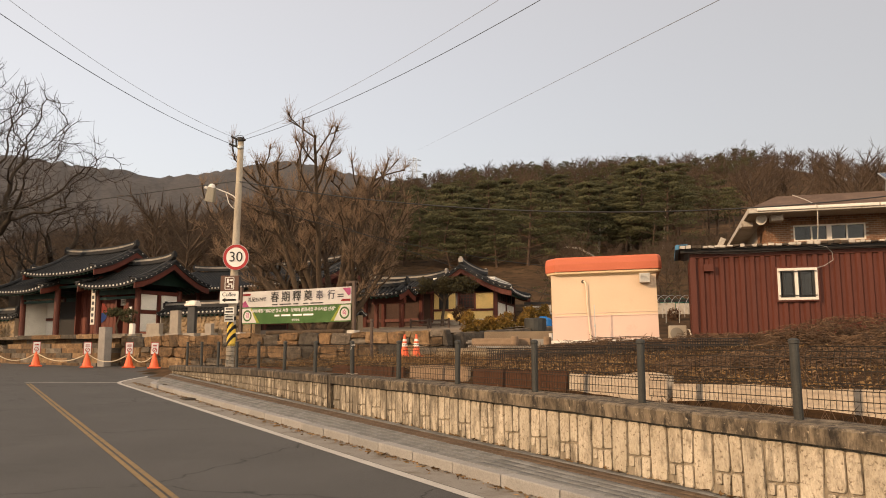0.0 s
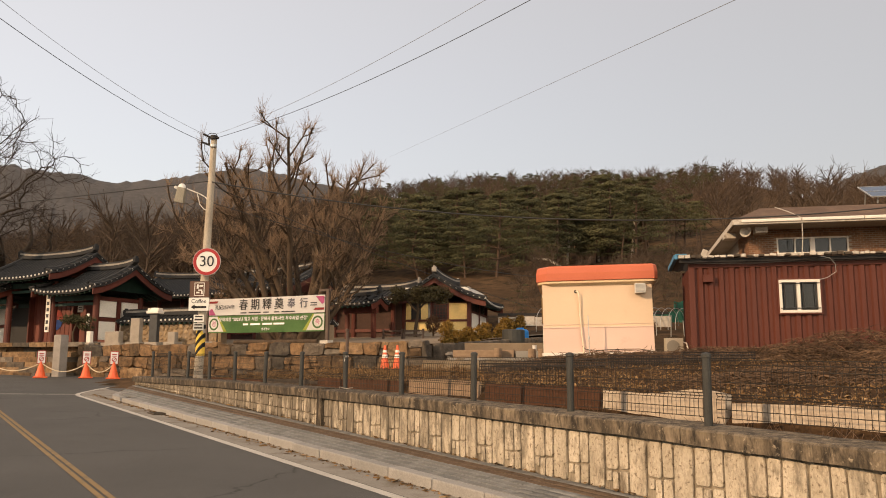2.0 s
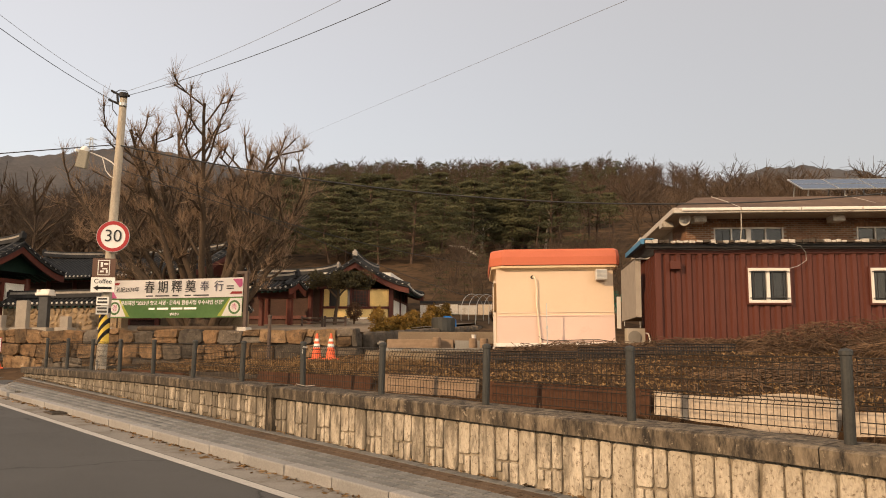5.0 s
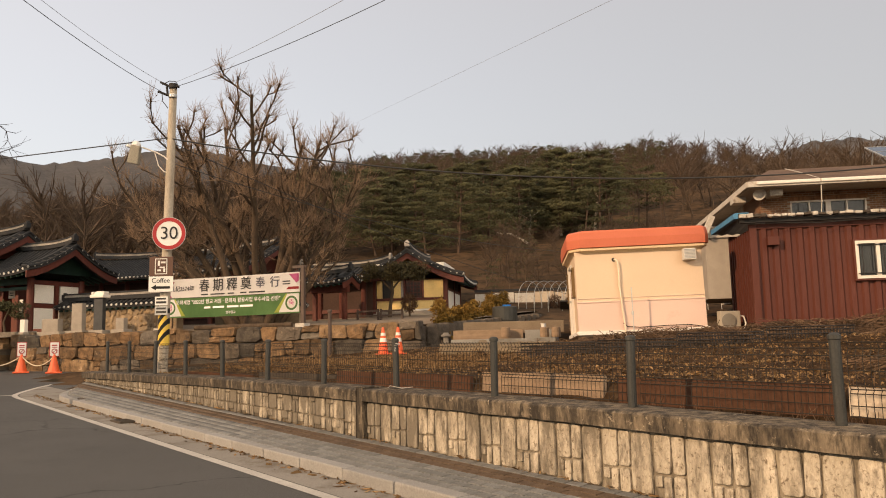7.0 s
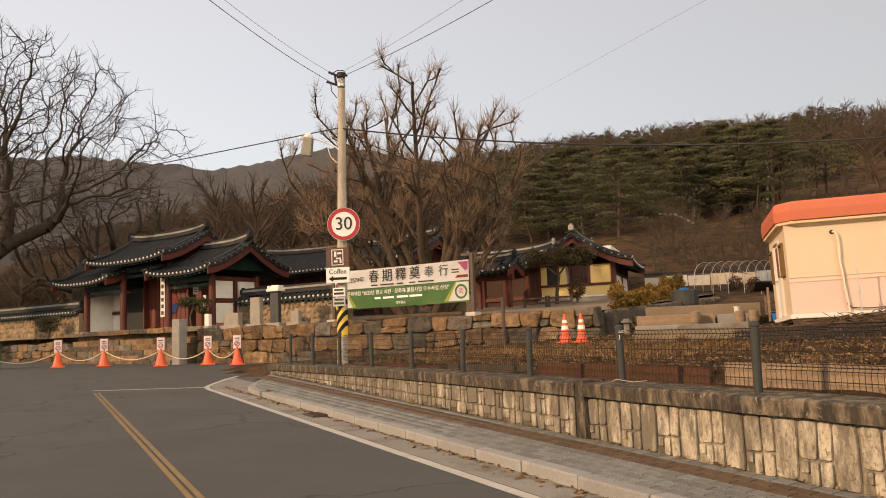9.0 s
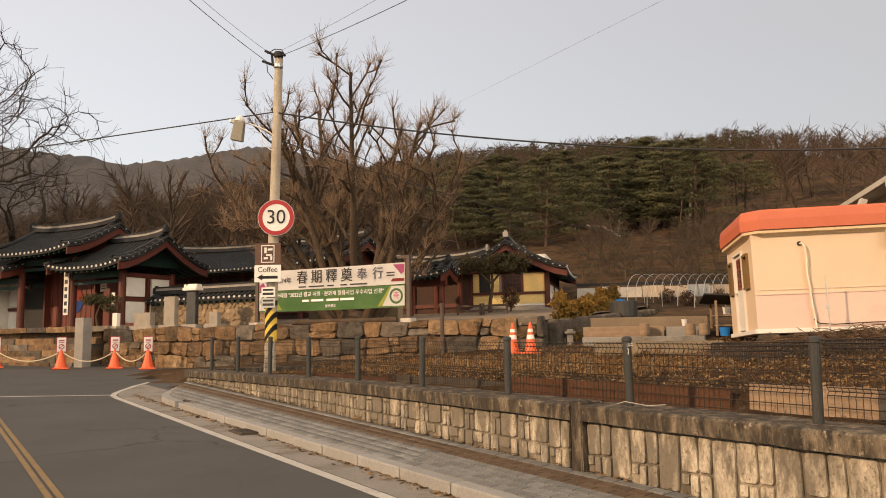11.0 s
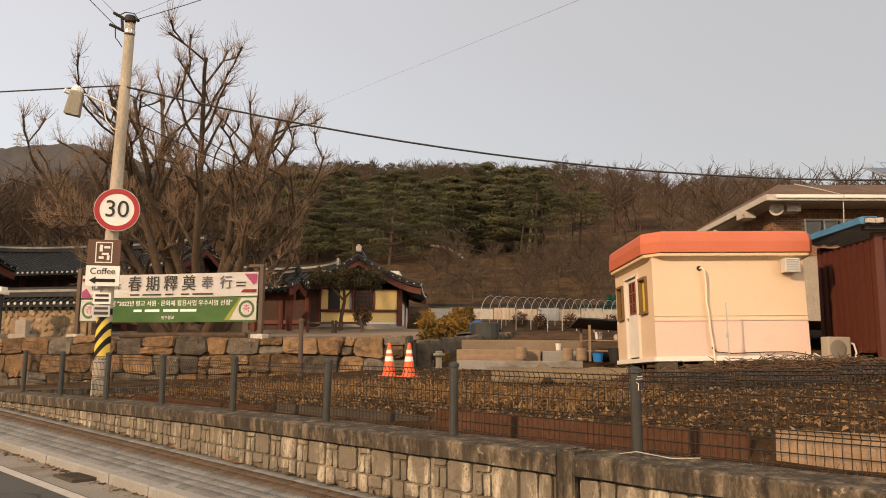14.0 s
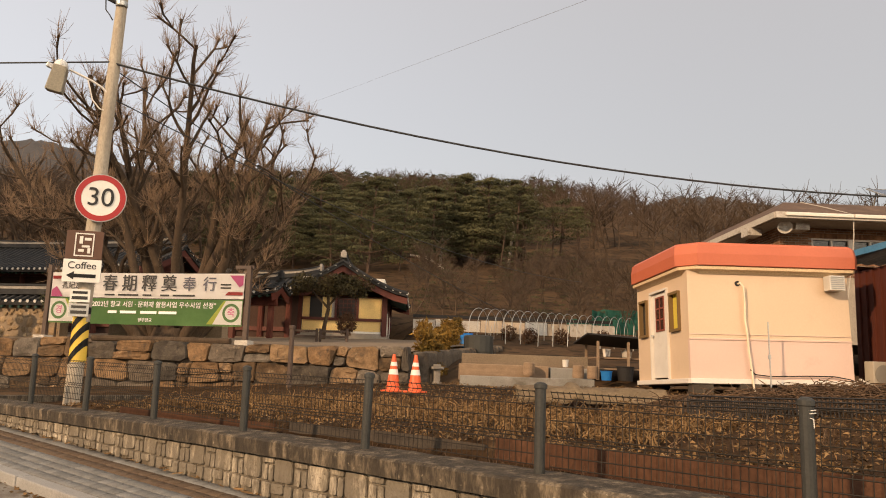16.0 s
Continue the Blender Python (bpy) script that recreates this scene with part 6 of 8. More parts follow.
brick_house()
lsp = thing("loudspeaker", 10.0, 37.6, 8.42, 0, "round pale horn loudspeaker under house eaves", "loudspeaker")
part("horn", lathe(bmesh.new(), [(0.05, 0.0), (0.07, 0.12), (0.14, 0.24), (0.25, 0.34), (0.24, 0.34), (0.1, 0.2), (0.0, 0.18)], 18), DIRTWHITE, lsp).rotation_euler = (radians(80), 0, radians(-30))
part("bracket", boxes(((0, 0.12, 0.12), (0.06, 0.06, 0.3))), METAL, lsp)
# solar array on the roof
SOLAR = mat("solar_cells", (0.02, 0.035, 0.07), (0.035, 0.055, 0.1), 3, 30, 0.15, 0.0, spec=0.6)
for i in range(4):
    sp_ = thing("solar_panel", 15.9 + i * 1.62, 40.9, 10.62 + 0.0, 0, "blue-black solar panel with an aluminium frame on a tilted rack", "solar panel", "roof solar array")
    sp_.matrix_basis = pose(15.9 + i * 1.62, 40.9, 10.55, 24, 0, 0)
    part("cell_sheet", boxes(((0.8, 0.75, 0.02), (1.56, 2.1, 0.03))), SOLAR, sp_)
    part("frame", boxes(((0.8, -0.32, 0.02), (1.62, 0.05, 0.05)), ((0.8, 1.82, 0.02), (1.62, 0.05, 0.05)), ((0.0, 0.75, 0.02), (0.05, 2.15, 0.05)), ((1.6, 0.75, 0.02), (0.05, 2.15, 0.05)), ((0.8, 0.75, 0.026), (1.6, 0.03, 0.04))), METAL, sp_)
    part("rack_leg", boxes(((0.3, 1.6, -0.6), (0.05, 0.05, 1.2))), METAL, sp_)
    part("rack_leg", boxes(((0.3, -0.2, -0.15), (0.05, 0.05, 0.35))), METAL, sp_)
for x in (11.8, 17.6):
    wire("roof_cable", [(x - 0.3, 39.5, 9.9), (x, 38.2, 9.43), (x + 0.2, 37.0, 8.97), (x + 0.22, 36.83, 8.85), (x + 0.2, 36.85, 8.0), (x + 0.1, 37.2, 6.0)], 0.02, DIRTWHITE, "pale cable running down a brown roof", "cable")


# ---- bare trees ----
def tubes(segs, sides, name, material, parent=None):
    """Tapered tubes from (start, end, radius, radius) rows, as one mesh."""
    S = np.array([[*a, *b, r0, r1] for a, b, r0, r1 in segs])
    a, b, r0, r1 = S[:, :3], S[:, 3:6], S[:, 6:7], S[:, 7:8]
    d = b - a
    d /= np.linalg.norm(d, axis=1, keepdims=True) + 1e-9
    ref = np.where(np.abs(d[:, 2:3]) > 0.9, np.array([[1.0, 0, 0]]), np.array([[0, 0, 1.0]]))
    u = np.cross(d, ref)
    u /= np.linalg.norm(u, axis=1, keepdims=True) + 1e-9
    v = np.cross(d, u)
    rings = []
    for k in range(sides):
        c, s_ = math.cos(2 * math.pi * k / sides), math.sin(2 * math.pi * k / sides)
        rings.append((a + (u * c + v * s_) * r0, b + (u * c + v * s_) * r1))
    n = len(S)
    verts = np.zeros((n, sides * 2, 3))
    for k, (p, q) in enumerate(rings):
        verts[:, k], verts[:, sides + k] = p, q
    base = (np.arange(n) * sides * 2)[:, None, None]
    f = np.array([[k, (k + 1) % sides, sides + (k + 1) % sides, sides + k] for k in range(sides)])[None]
    return raw_mesh(name, verts.reshape(-1, 3), (base + f).reshape(-1, 4), material, parent)


def raw_mesh(name, verts, faces, material, parent=None):
    me = bpy.data.meshes.new(name)
    k = faces.shape[1]
    me.vertices.add(len(verts))
    me.vertices.foreach_set("co", np.asarray(verts, np.float32).ravel())
    me.loops.add(faces.size)
    me.loops.foreach_set("vertex_index", faces.ravel().astype(np.int32))
    me.polygons.add(len(faces))
    me.polygons.foreach_set("loop_start", np.arange(0, faces.size, k, dtype=np.int32))
    me.update(calc_edges=True)
    me.materials.append(material)
    ob = new(name, me)
    if parent:
        ob.parent = parent
    return ob


def crown_tree(x, y, z, seed, stems, lobes, n_goal, keep, cfg, bark, twig, label):
    """A bare tree whose limbs spread until they fill its crown; every limb is as thick as the twigs it carries need."""
    r = np.random.default_rng(seed)
    goals = []
    while len(goals) < n_goal:
        c = lobes[r.integers(len(lobes))]
        d = r.normal(0, 1, 3)
        d *= r.uniform() ** (1 / 2.1) / np.linalg.norm(d)
        p = np.array(c[:3]) + d * np.array(c[3:6])
        if keep(p):
            goals.append(p)
    goals = np.array(goals)
    pos, par = [np.array([0, 0, -0.4])], [-1]
    for i in range(3):
        pos.append(np.array([0, 0, cfg["trunk"] * (i + 1) / 3]))
        par.append(len(pos) - 2)
    fork = len(pos) - 1
    for (dx, dy, dz), ln_ in stems:
        d = np.array([dx, dy, dz]) / math.sqrt(dx * dx + dy * dy + dz * dz)
        p, k = pos[fork], fork
        for i in range(int(ln_ / cfg["step"])):
            d = d + r.normal(0, 0.1, 3) + np.array([0, 0, cfg["rise"]])
            d /= np.linalg.norm(d)
            p = p + d * cfg["step"]
            pos.append(p)
            par.append(k)
            k = len(pos) - 1
    P = np.array(pos)
    near = np.linalg.norm(goals[:, None] - P[None], axis=2)
    who, dist_ = near.argmin(1), near.min(1)
    alive = dist_ > cfg["kill"]
    for _ in range(cfg["rounds"]):
        idx = np.where(alive & (dist_ < cfg["reach"]))[0]
        if not len(idx):
            break
        sums = {}
        for i in idx:
            v = goals[i] - pos[who[i]]
            sums.setdefault(int(who[i]), []).append(v / (np.linalg.norm(v) + 1e-6))
        fresh = []
        for k, vs in sums.items():
            d = np.mean(vs, axis=0) + np.array([0, 0, cfg["up"]]) + r.normal(0, cfg["bend"], 3)
            back = pos[k] - pos[par[k]]
            d = d / (np.linalg.norm(d) + 1e-6) + 0.5 * back / (np.linalg.norm(back) + 1e-6)
            d /= np.linalg.norm(d) + 1e-6
            pos.append(pos[k] + d * cfg["step"])
            par.append(k)
            fresh.append(len(pos) - 1)
        Q = np.array([pos[k] for k in fresh])
        nd = np.linalg.norm(goals[:, None] - Q[None], axis=2)
        better = nd.min(1) < dist_
        who[better] = np.array(fresh)[nd.argmin(1)[better]]
        dist_ = np.minimum(dist_, nd.min(1))
        alive &= dist_ > cfg["kill"]
        if len(pos) > cfg["most"]:
            break
    n = len(pos)
    kids = [0] * n
    for k in range(1, n):
        kids[par[k]] += 1
    load = [0.0] * n
    for k in range(n - 1, 0, -1):
        if not kids[k]:
            load[k] += cfg["tip"] ** 2.1
        load[par[k]] += load[k]
    rad = [max(cfg["tip"], v ** (1 / 2.2)) for v in load]
    big = rad[1]
    rad = [v * (cfg["girth"] / big) ** smooth01((v - cfg["tip"]) / (big * 0.35)) for v in rad]
    thick, thin = [], []
    for k in range(1, n):
        (thick if rad[k] > cfg["thin"] else thin).append((Vector(pos[par[k]]), Vector(pos[k]), min(rad[par[k]], rad[k] * 1.35), rad[k]))
        if rad[k] < cfg["thin"] * 1.3:
            for _ in range(cfg["shoots"] + (2 if not kids[k] else 0)):
                d = pos[k] - pos[par[k]]
                d = d / (np.linalg.norm(d) + 1e-6) * 0.5 + r.normal(0, 0.5, 3) + np.array([0, 0, cfg["shoot_up"]])
                d /= np.linalg.norm(d)
                ln_ = r.uniform(*cfg["shoot"])
                m_ = pos[k] + d * ln_ * 0.5
                e = m_ + (d + r.normal(0, 0.2, 3) + np.array([0, 0, 0.15])) * ln_ * 0.5
                thin += [(Vector(pos[k]), Vector(m_), cfg["fine"] * 1.3, cfg["fine"]), (Vector(m_), Vector(e), cfg["fine"], cfg["fine"] * 0.6)]
    t = thing("tree", x, y, z, 0, label, "tree")
    tubes(thick, 7, "trunk", bark, t)
    tubes(thin, 3, "crown", twig, t)
    return t


def lean_of(t):
    return min(1.6, abs(t) * 2)


def pollard_tree(x, y, z, seed, label):
    """An old pollarded tree: stout stems fan out of one foot, carry cut-back limbs, and every cut end bursts into upright shoots."""
    r = np.random.default_rng(seed)
    thick, thin = [], []

    def shoots(p, n, lo, hi, spread, lean):
        for _ in range(n):
            d = np.array([0, 0, 0.62]) + lean * 0.45 + r.normal(0, spread, 3)
            d /= np.linalg.norm(d)
            ln_ = r.uniform(lo, hi)
            m_ = p + d * ln_ * 0.5
            e = m_ + (d + np.array([0, 0, 0.35]) + r.normal(0, 0.12, 3)) * ln_ * 0.5
            thin.extend([(p, m_, 0.011, 0.008), (m_, e, 0.008, 0.0045)])
            for _ in range(2):
                f = m_ + (d + r.normal(0, 0.65, 3)) * ln_ * r.uniform(0.2, 0.4)
                thin.append((m_, f, 0.006, 0.0035))

    def limb(p, d, ln_, r0, r1, level, rise):
        n = max(3, int(ln_ / 0.42))
        for i in range(n):
            k = i / n
            d = d + r.normal(0, 0.05 if level == 0 else 0.15, 3) + np.array([0, 0, rise])
            d /= np.linalg.norm(d)
            q = p + d * ln_ / n
            ra, rb_ = r0 + (r1 - r0) * k, r0 + (r1 - r0) * (i + 1) / n
            thick.append((p, q, ra, rb_))
            p = q
            if k > (0.25 if level == 0 else 0.1):
                shoots(p, 4 if level == 0 else 5, 0.2, 0.65, 0.55, d)
            if level < 2 and k > (0.3 if level == 0 else 0.3) and r.uniform() < (0.66 if level == 0 else 0.5):
                side = np.cross(d, r.normal(0, 1, 3))
                side /= np.linalg.norm(side)
                nd = d * 0.65 + side * r.uniform(0.5, 0.9) + np.array([0, 0, 0.12])
                limb(p, nd / np.linalg.norm(nd), r.uniform(0.8, 2.2) * (1 if level == 0 else 0.6), rb_ * 0.62, 0.035, level + 1, 0.07)
        # swollen cut end with its burst of shoots
        thick.append((p, p + d * 0.14, r1 * 1.25, r1 * 1.1))
        shoots(p, 10 if level < 2 else 7, 0.3, 0.9, 0.48, d)

    for i in range(19):
        t = radians(-50 + 89 * i / 18 + r.normal(0, 2.5))
        depth = (0.45, -0.45, 0.0, 0.25, -0.2)[i % 5]
        # length that reaches the rim of the oval crown
        ux, uz = math.sin(t), math.cos(t)
        cx, cz, rx, rz = -0.5, 6.2, 4.8, 4.9
        qa, qb, qc = (ux / rx) ** 2 + (uz / rz) ** 2, -(ux * cx / rx ** 2 + uz * cz / rz ** 2), (cx / rx) ** 2 + (cz / rz) ** 2 - 1
        ln_ = (-qb + math.sqrt(max(0.01, qb * qb - qa * qc))) / qa * r.uniform(0.84, 0.98) - 0.2
        d = np.array([ux, depth * 0.55, uz])
        foot = np.array([ux * 0.75, depth * 0.6, -0.3])
        limb(foot, d / np.linalg.norm(d), ln_, r.uniform(0.17, 0.25), 0.06, 0, 0.01 * abs(lean_of(t)))
    lathe_foot = [(np.array([0, 0, -0.5]), np.array([0, 0, 0.5]), 1.05, 0.72)]
    t = thing("tree", x, y, z, 0, label, "tree")
    tubes(lathe_foot + thick, 7, "trunk", BARK, t)
    tubes(thin, 3, "crown", TWIG, t)
    return t


pollard_tree(*G(-4.85, 4.0, 3.75), 11, "old pollarded ginkgo with many bare upright limbs")
ZELK = dict(trunk=3.2, step=0.5, rise=0.02, kill=0.62, reach=5.0, up=0.08, bend=0.28, rounds=70, most=5200, tip=0.02, girth=0.8, thin=0.05, shoots=3, shoot=(0.35, 1.2), shoot_up=0.1, fine=0.011)
crown_tree(-41.0, 39.6, 3.4, 5, [((1.0, 0.0, 0.42), 6.5), ((0.7, 0.3, 0.8), 6.0), ((0.3, -0.3, 1.0), 6.0), ((-0.4, 0.2, 1.0), 5.5), ((-1.0, 0.0, 0.6), 5.5), ((0.9, -0.5, 0.6), 5.5)],
           [(5.0, 0, 10.2, 11.2, 6.5, 5.4), (3.5, 0, 13.2, 8.0, 6.0, 5.2), (-4, 0, 10, 8, 6, 6)], 1100, lambda p: p[2] > 4.2 + 0.12 * abs(p[0]),
           ZELK, BARK_D, TWIG_D, "large bare zelkova with dark spreading limbs")
crown_tree(-38.6, 47.0, 3.6, 9, [((0.8, 0.1, 0.5), 3.0), ((-0.7, 0.1, 0.7), 3.0), ((0.1, 0.4, 1.0), 2.5), ((-0.9, -0.2, 0.3), 3.0)],
           [(0, 0, 7.5, 7.0, 5.0, 3.6)], 260, lambda p: p[2] > 4.6, ZELK, BARK_D, TWIG_D, "bare old tree with a stout dark trunk behind a wall")


# ---- far ridge with pylons ----
def crest(az):
    return 106 + 14 * smooth01((-az - 10) / 10) + 13 * math.exp(-((az + 25.5) / 5) ** 2) + 15 * math.exp(-((az - 18) / 4.5) ** 2) - 18 * smooth01((az + 14) / 8) * smooth01((10 - az) / 8)


# distance haze is mixed into this grey base colour
RIDGEM = mat("haze_tinted_far_forest", (0.0478, 0.0446, 0.0446), (0.0734, 0.067, 0.065), 0.03, 0.4, 1.0, 0.0)
vs_, fs_ = [], []
azs = np.arange(-75, 75, 0.3)
steps = 26
for az in azs:
    for k in range(steps):
        q = k / (steps - 1)
        rho = 300 + 320 * q
        px_, py_ = rho * math.sin(radians(az)), 6 + rho * math.cos(radians(az))
        f = smooth01(q / 0.8) * (1 - 0.1 * smooth01((q - 0.8) / 0.2))
        j = noise.noise(Vector((px_ * 0.012, py_ * 0.012, 2))) * 9 * q + noise.noise(Vector((px_ * 0.06, py_ * 0.06, 5))) * 3 + noise.noise(Vector((px_ * 0.25, py_ * 0.25, 9))) * 2.4
        vs_.append((px_, py_, 3 + crest(az) * f + j))
for i in range(len(azs) - 1):
    for k in range(steps - 1):
        a = i * steps + k
        fs_.append((a, a + steps, a + steps + 1, a + 1))
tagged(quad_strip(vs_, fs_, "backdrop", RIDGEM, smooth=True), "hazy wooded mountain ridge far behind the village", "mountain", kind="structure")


def pylon(x, y, z, h):
    p = thing("power_pylon", x, y, z, 20, "distant grey lattice power pylon on a ridge", "pylon")
    bm = bmesh.new()
    w0, w1 = h * 0.11, h * 0.025
    cs_ = [(-1, -1), (1, -1), (1, 1), (-1, 1)]
    for sx, sy in cs_:
        rod(bm, (sx * w0, sy * w0, -4), (sx * w1, sy * w1, h), 0.22, 0.16, 4)
    for i in range(7):
        k0, k1 = i / 7, (i + 1) / 7
        a, b = w0 + (w1 - w0) * k0, w0 + (w1 - w0) * k1
        for (ax, ay), (bx, by) in zip(cs_, cs_[1:] + cs_[:1]):
            rod(bm, (ax * a, ay * a, h * k0), (bx * b, by * b, h * k1), 0.12, 0.12, 3)
    part("lattice", bm, METAL, p)
    for k in (0.7, 0.82, 0.94):
        part("cross_arm", rods([((-h * 0.14, 0, h * k), (h * 0.14, 0, h * k)), ((-h * 0.14, 0, h * k), (0, 0, h * k + h * 0.05)), ((h * 0.14, 0, h * k), (0, 0, h * k + h * 0.05))], 0.16, 4), METAL, p)


pylon(-284, 500, 120, 26)
pylon(-141, 468, 96, 30)
wire("power_line", sag((-11.96, 57.0, 18.14), (7.3, 3.7, 4.7), 0.0, 4), 0.0028, WIRE_L, "very thin grey line high overhead", "cable")


# ---- woods on the hill ----
FOREST = np.random.default_rng(7)


def tree_template(seed, n_limb, n_twig, h=1.0):
    """Unit-high bare tree as segment rows."""
    r = np.random.default_rng(seed)
    rows = []
    p = np.zeros(3)
    trunk = [p]
    for i in range(4):
        p = p + np.array([r.normal(0, 0.015), r.normal(0, 0.015), 0.2])
        rows.append((*trunk[-1], *p, 0.016 * (1 - i * 0.16), 0.016 * (0.84 - i * 0.16)))
        trunk.append(p)
    for i in range(n_limb):
        k = r.uniform(0.35, 1.0)
        j = min(3, int(k * 4))
        b = trunk[j] + (trunk[j + 1] - trunk[j]) * (k * 4 - j)
        az = r.uniform(0, 2 * math.pi)
        ln = r.uniform(0.18, 0.4) * (1.25 - k * 0.6)
        d = np.array([math.cos(az) * 0.6, math.sin(az) * 0.6, r.uniform(0.5, 1.1)])
        d /= np.linalg.norm(d)
        m_ = b + d * ln * 0.5
        e = m_ + (d + np.array([0, 0, 0.25])) * ln * 0.5
        rows += [(*b, *m_, 0.008, 0.005), (*m_, *e, 0.005, 0.002)]
        for _ in range(n_twig):
            q = b + (e - b) * r.uniform(0.3, 1.0)
            td = d + r.normal(0, 0.5, 3) + np.array([0, 0, 0.3])
            td /= np.linalg.norm(td)
            rows.append((*q, *(q + td * r.uniform(0.06, 0.15)), 0.0035, 0.0015))
    return np.array(rows)


def woods(name, spots, templates, heights, thick, material, label):
    allseg = []
    for (x, y, z), hh in zip(spots, heights):
        T = templates[FOREST.integers(len(templates))]
        t = FOREST.uniform(0, 2 * math.pi)
        R = np.array([[math.cos(t), -math.sin(t), 0], [math.sin(t), math.cos(t), 0], [0, 0, 1]])
        w = FOREST.uniform(1.2, 1.8)
        S = T.copy()
        S[:, 0:3] = (T[:, 0:3] * np.array([w, w, 1])) @ R.T * hh + np.array([x, y, z - 0.3])
        S[:, 3:6] = (T[:, 3:6] * np.array([w, w, 1])) @ R.T * hh + np.array([x, y, z - 0.3])
        S[:, 6:8] = T[:, 6:8] * hh * thick
        allseg.append(S)
    S = np.concatenate(allseg)
    a, b = S[:, :3], S[:, 3:6]
    d = b - a
    d /= np.linalg.norm(d, axis=1, keepdims=True) + 1e-9
    u = np.cross(d, np.array([[0.3, 0.9, 0.2]]))
    u /= np.linalg.norm(u, axis=1, keepdims=True) + 1e-9
    v = np.cross(d, u)
    n = len(S)
    V = np.zeros((n, 6, 3))
    for k in range(3):
        c, s_ = math.cos(2 * math.pi * k / 3), math.sin(2 * math.pi * k / 3)
        V[:, k] = a + (u * c + v * s_) * S[:, 6:7]
        V[:, 3 + k] = b + (u * c + v * s_) * S[:, 7:8]
    f = np.array([[k, (k + 1) % 3, 3 + (k + 1) % 3, 3 + k] for k in range(3)])[None]
    Fc = ((np.arange(n) * 6)[:, None, None] + f).reshape(-1, 4)
    ob = raw_mesh(name, V.reshape(-1, 3), Fc, material)
    return tagged(ob, label, "woods", kind="stuff")


def place(n, x0, x1, r0, r1, keep):
    out = []
    while len(out) < n:
        x, r = FOREST.uniform(x0, x1), r0 + (r1 - r0) * FOREST.uniform() ** 0.8
        y = r - 0.12 * x
        if keep(x, y, r):
            out.append((x, y, lift(x, y)))
    return out


def azim(x, y):
    return math.degrees(math.atan2(x - 0, y - 6))


def pine_zone(x, y, r):
    a = azim(x, y)
    n = noise.noise(Vector((x * 0.03, y * 0.03, 7)))
    return -17 + 3 * n < a < 5.5 + 3 * n and r < 165 + 30 * n


BR_FAR = mat("bare_wood_far", (0.0529, 0.0351, 0.0233), (0.0884, 0.0601, 0.0408), 0.05, 3, 1.0, 0.0, island=0.35)
BR_NEAR = mat("bare_wood_near", (0.0534, 0.0361, 0.0239), (0.0946, 0.0663, 0.0444), 0.1, 3, 1.0, 0.0, island=0.3)
near_t = [tree_template(20 + i, 20, 5) for i in range(5)]
far_t = [tree_template(50 + i, 16, 3) for i in range(5)]
spots = place(420, -130, 95, 74, 130, lambda x, y, r: not pine_zone(x, y, r) and not (-8 < x < 24 and r < 98 and FOREST.uniform() < 0.75))
woods("hillside_woods", spots, near_t, FOREST.uniform(5.5, 10, len(spots)), 1.0, BR_NEAR, "bare brown winter woods on the lower hillside")
spots = place(2500, -270, 230, 118, 262, lambda x, y, r: abs(azim(x, y)) < 48 and not (pine_zone(x, y, r) and FOREST.uniform() < 0.85))
woods("upper_woods", spots, far_t, FOREST.uniform(4.5, 7.5, len(spots)), 1.25, BR_FAR, "dense bare brown woods covering the upper hill")

NEEDLE = mat("pine_needles", (0.03, 0.032, 0.014), (0.082, 0.078, 0.034), 0.25, 3, 0.9, 0.0, island=0.2)
PINEBARK = mat("pale_pine_bark", (0.06, 0.036, 0.024), (0.09, 0.06, 0.042), 1, 8, 0.95, 0.0)


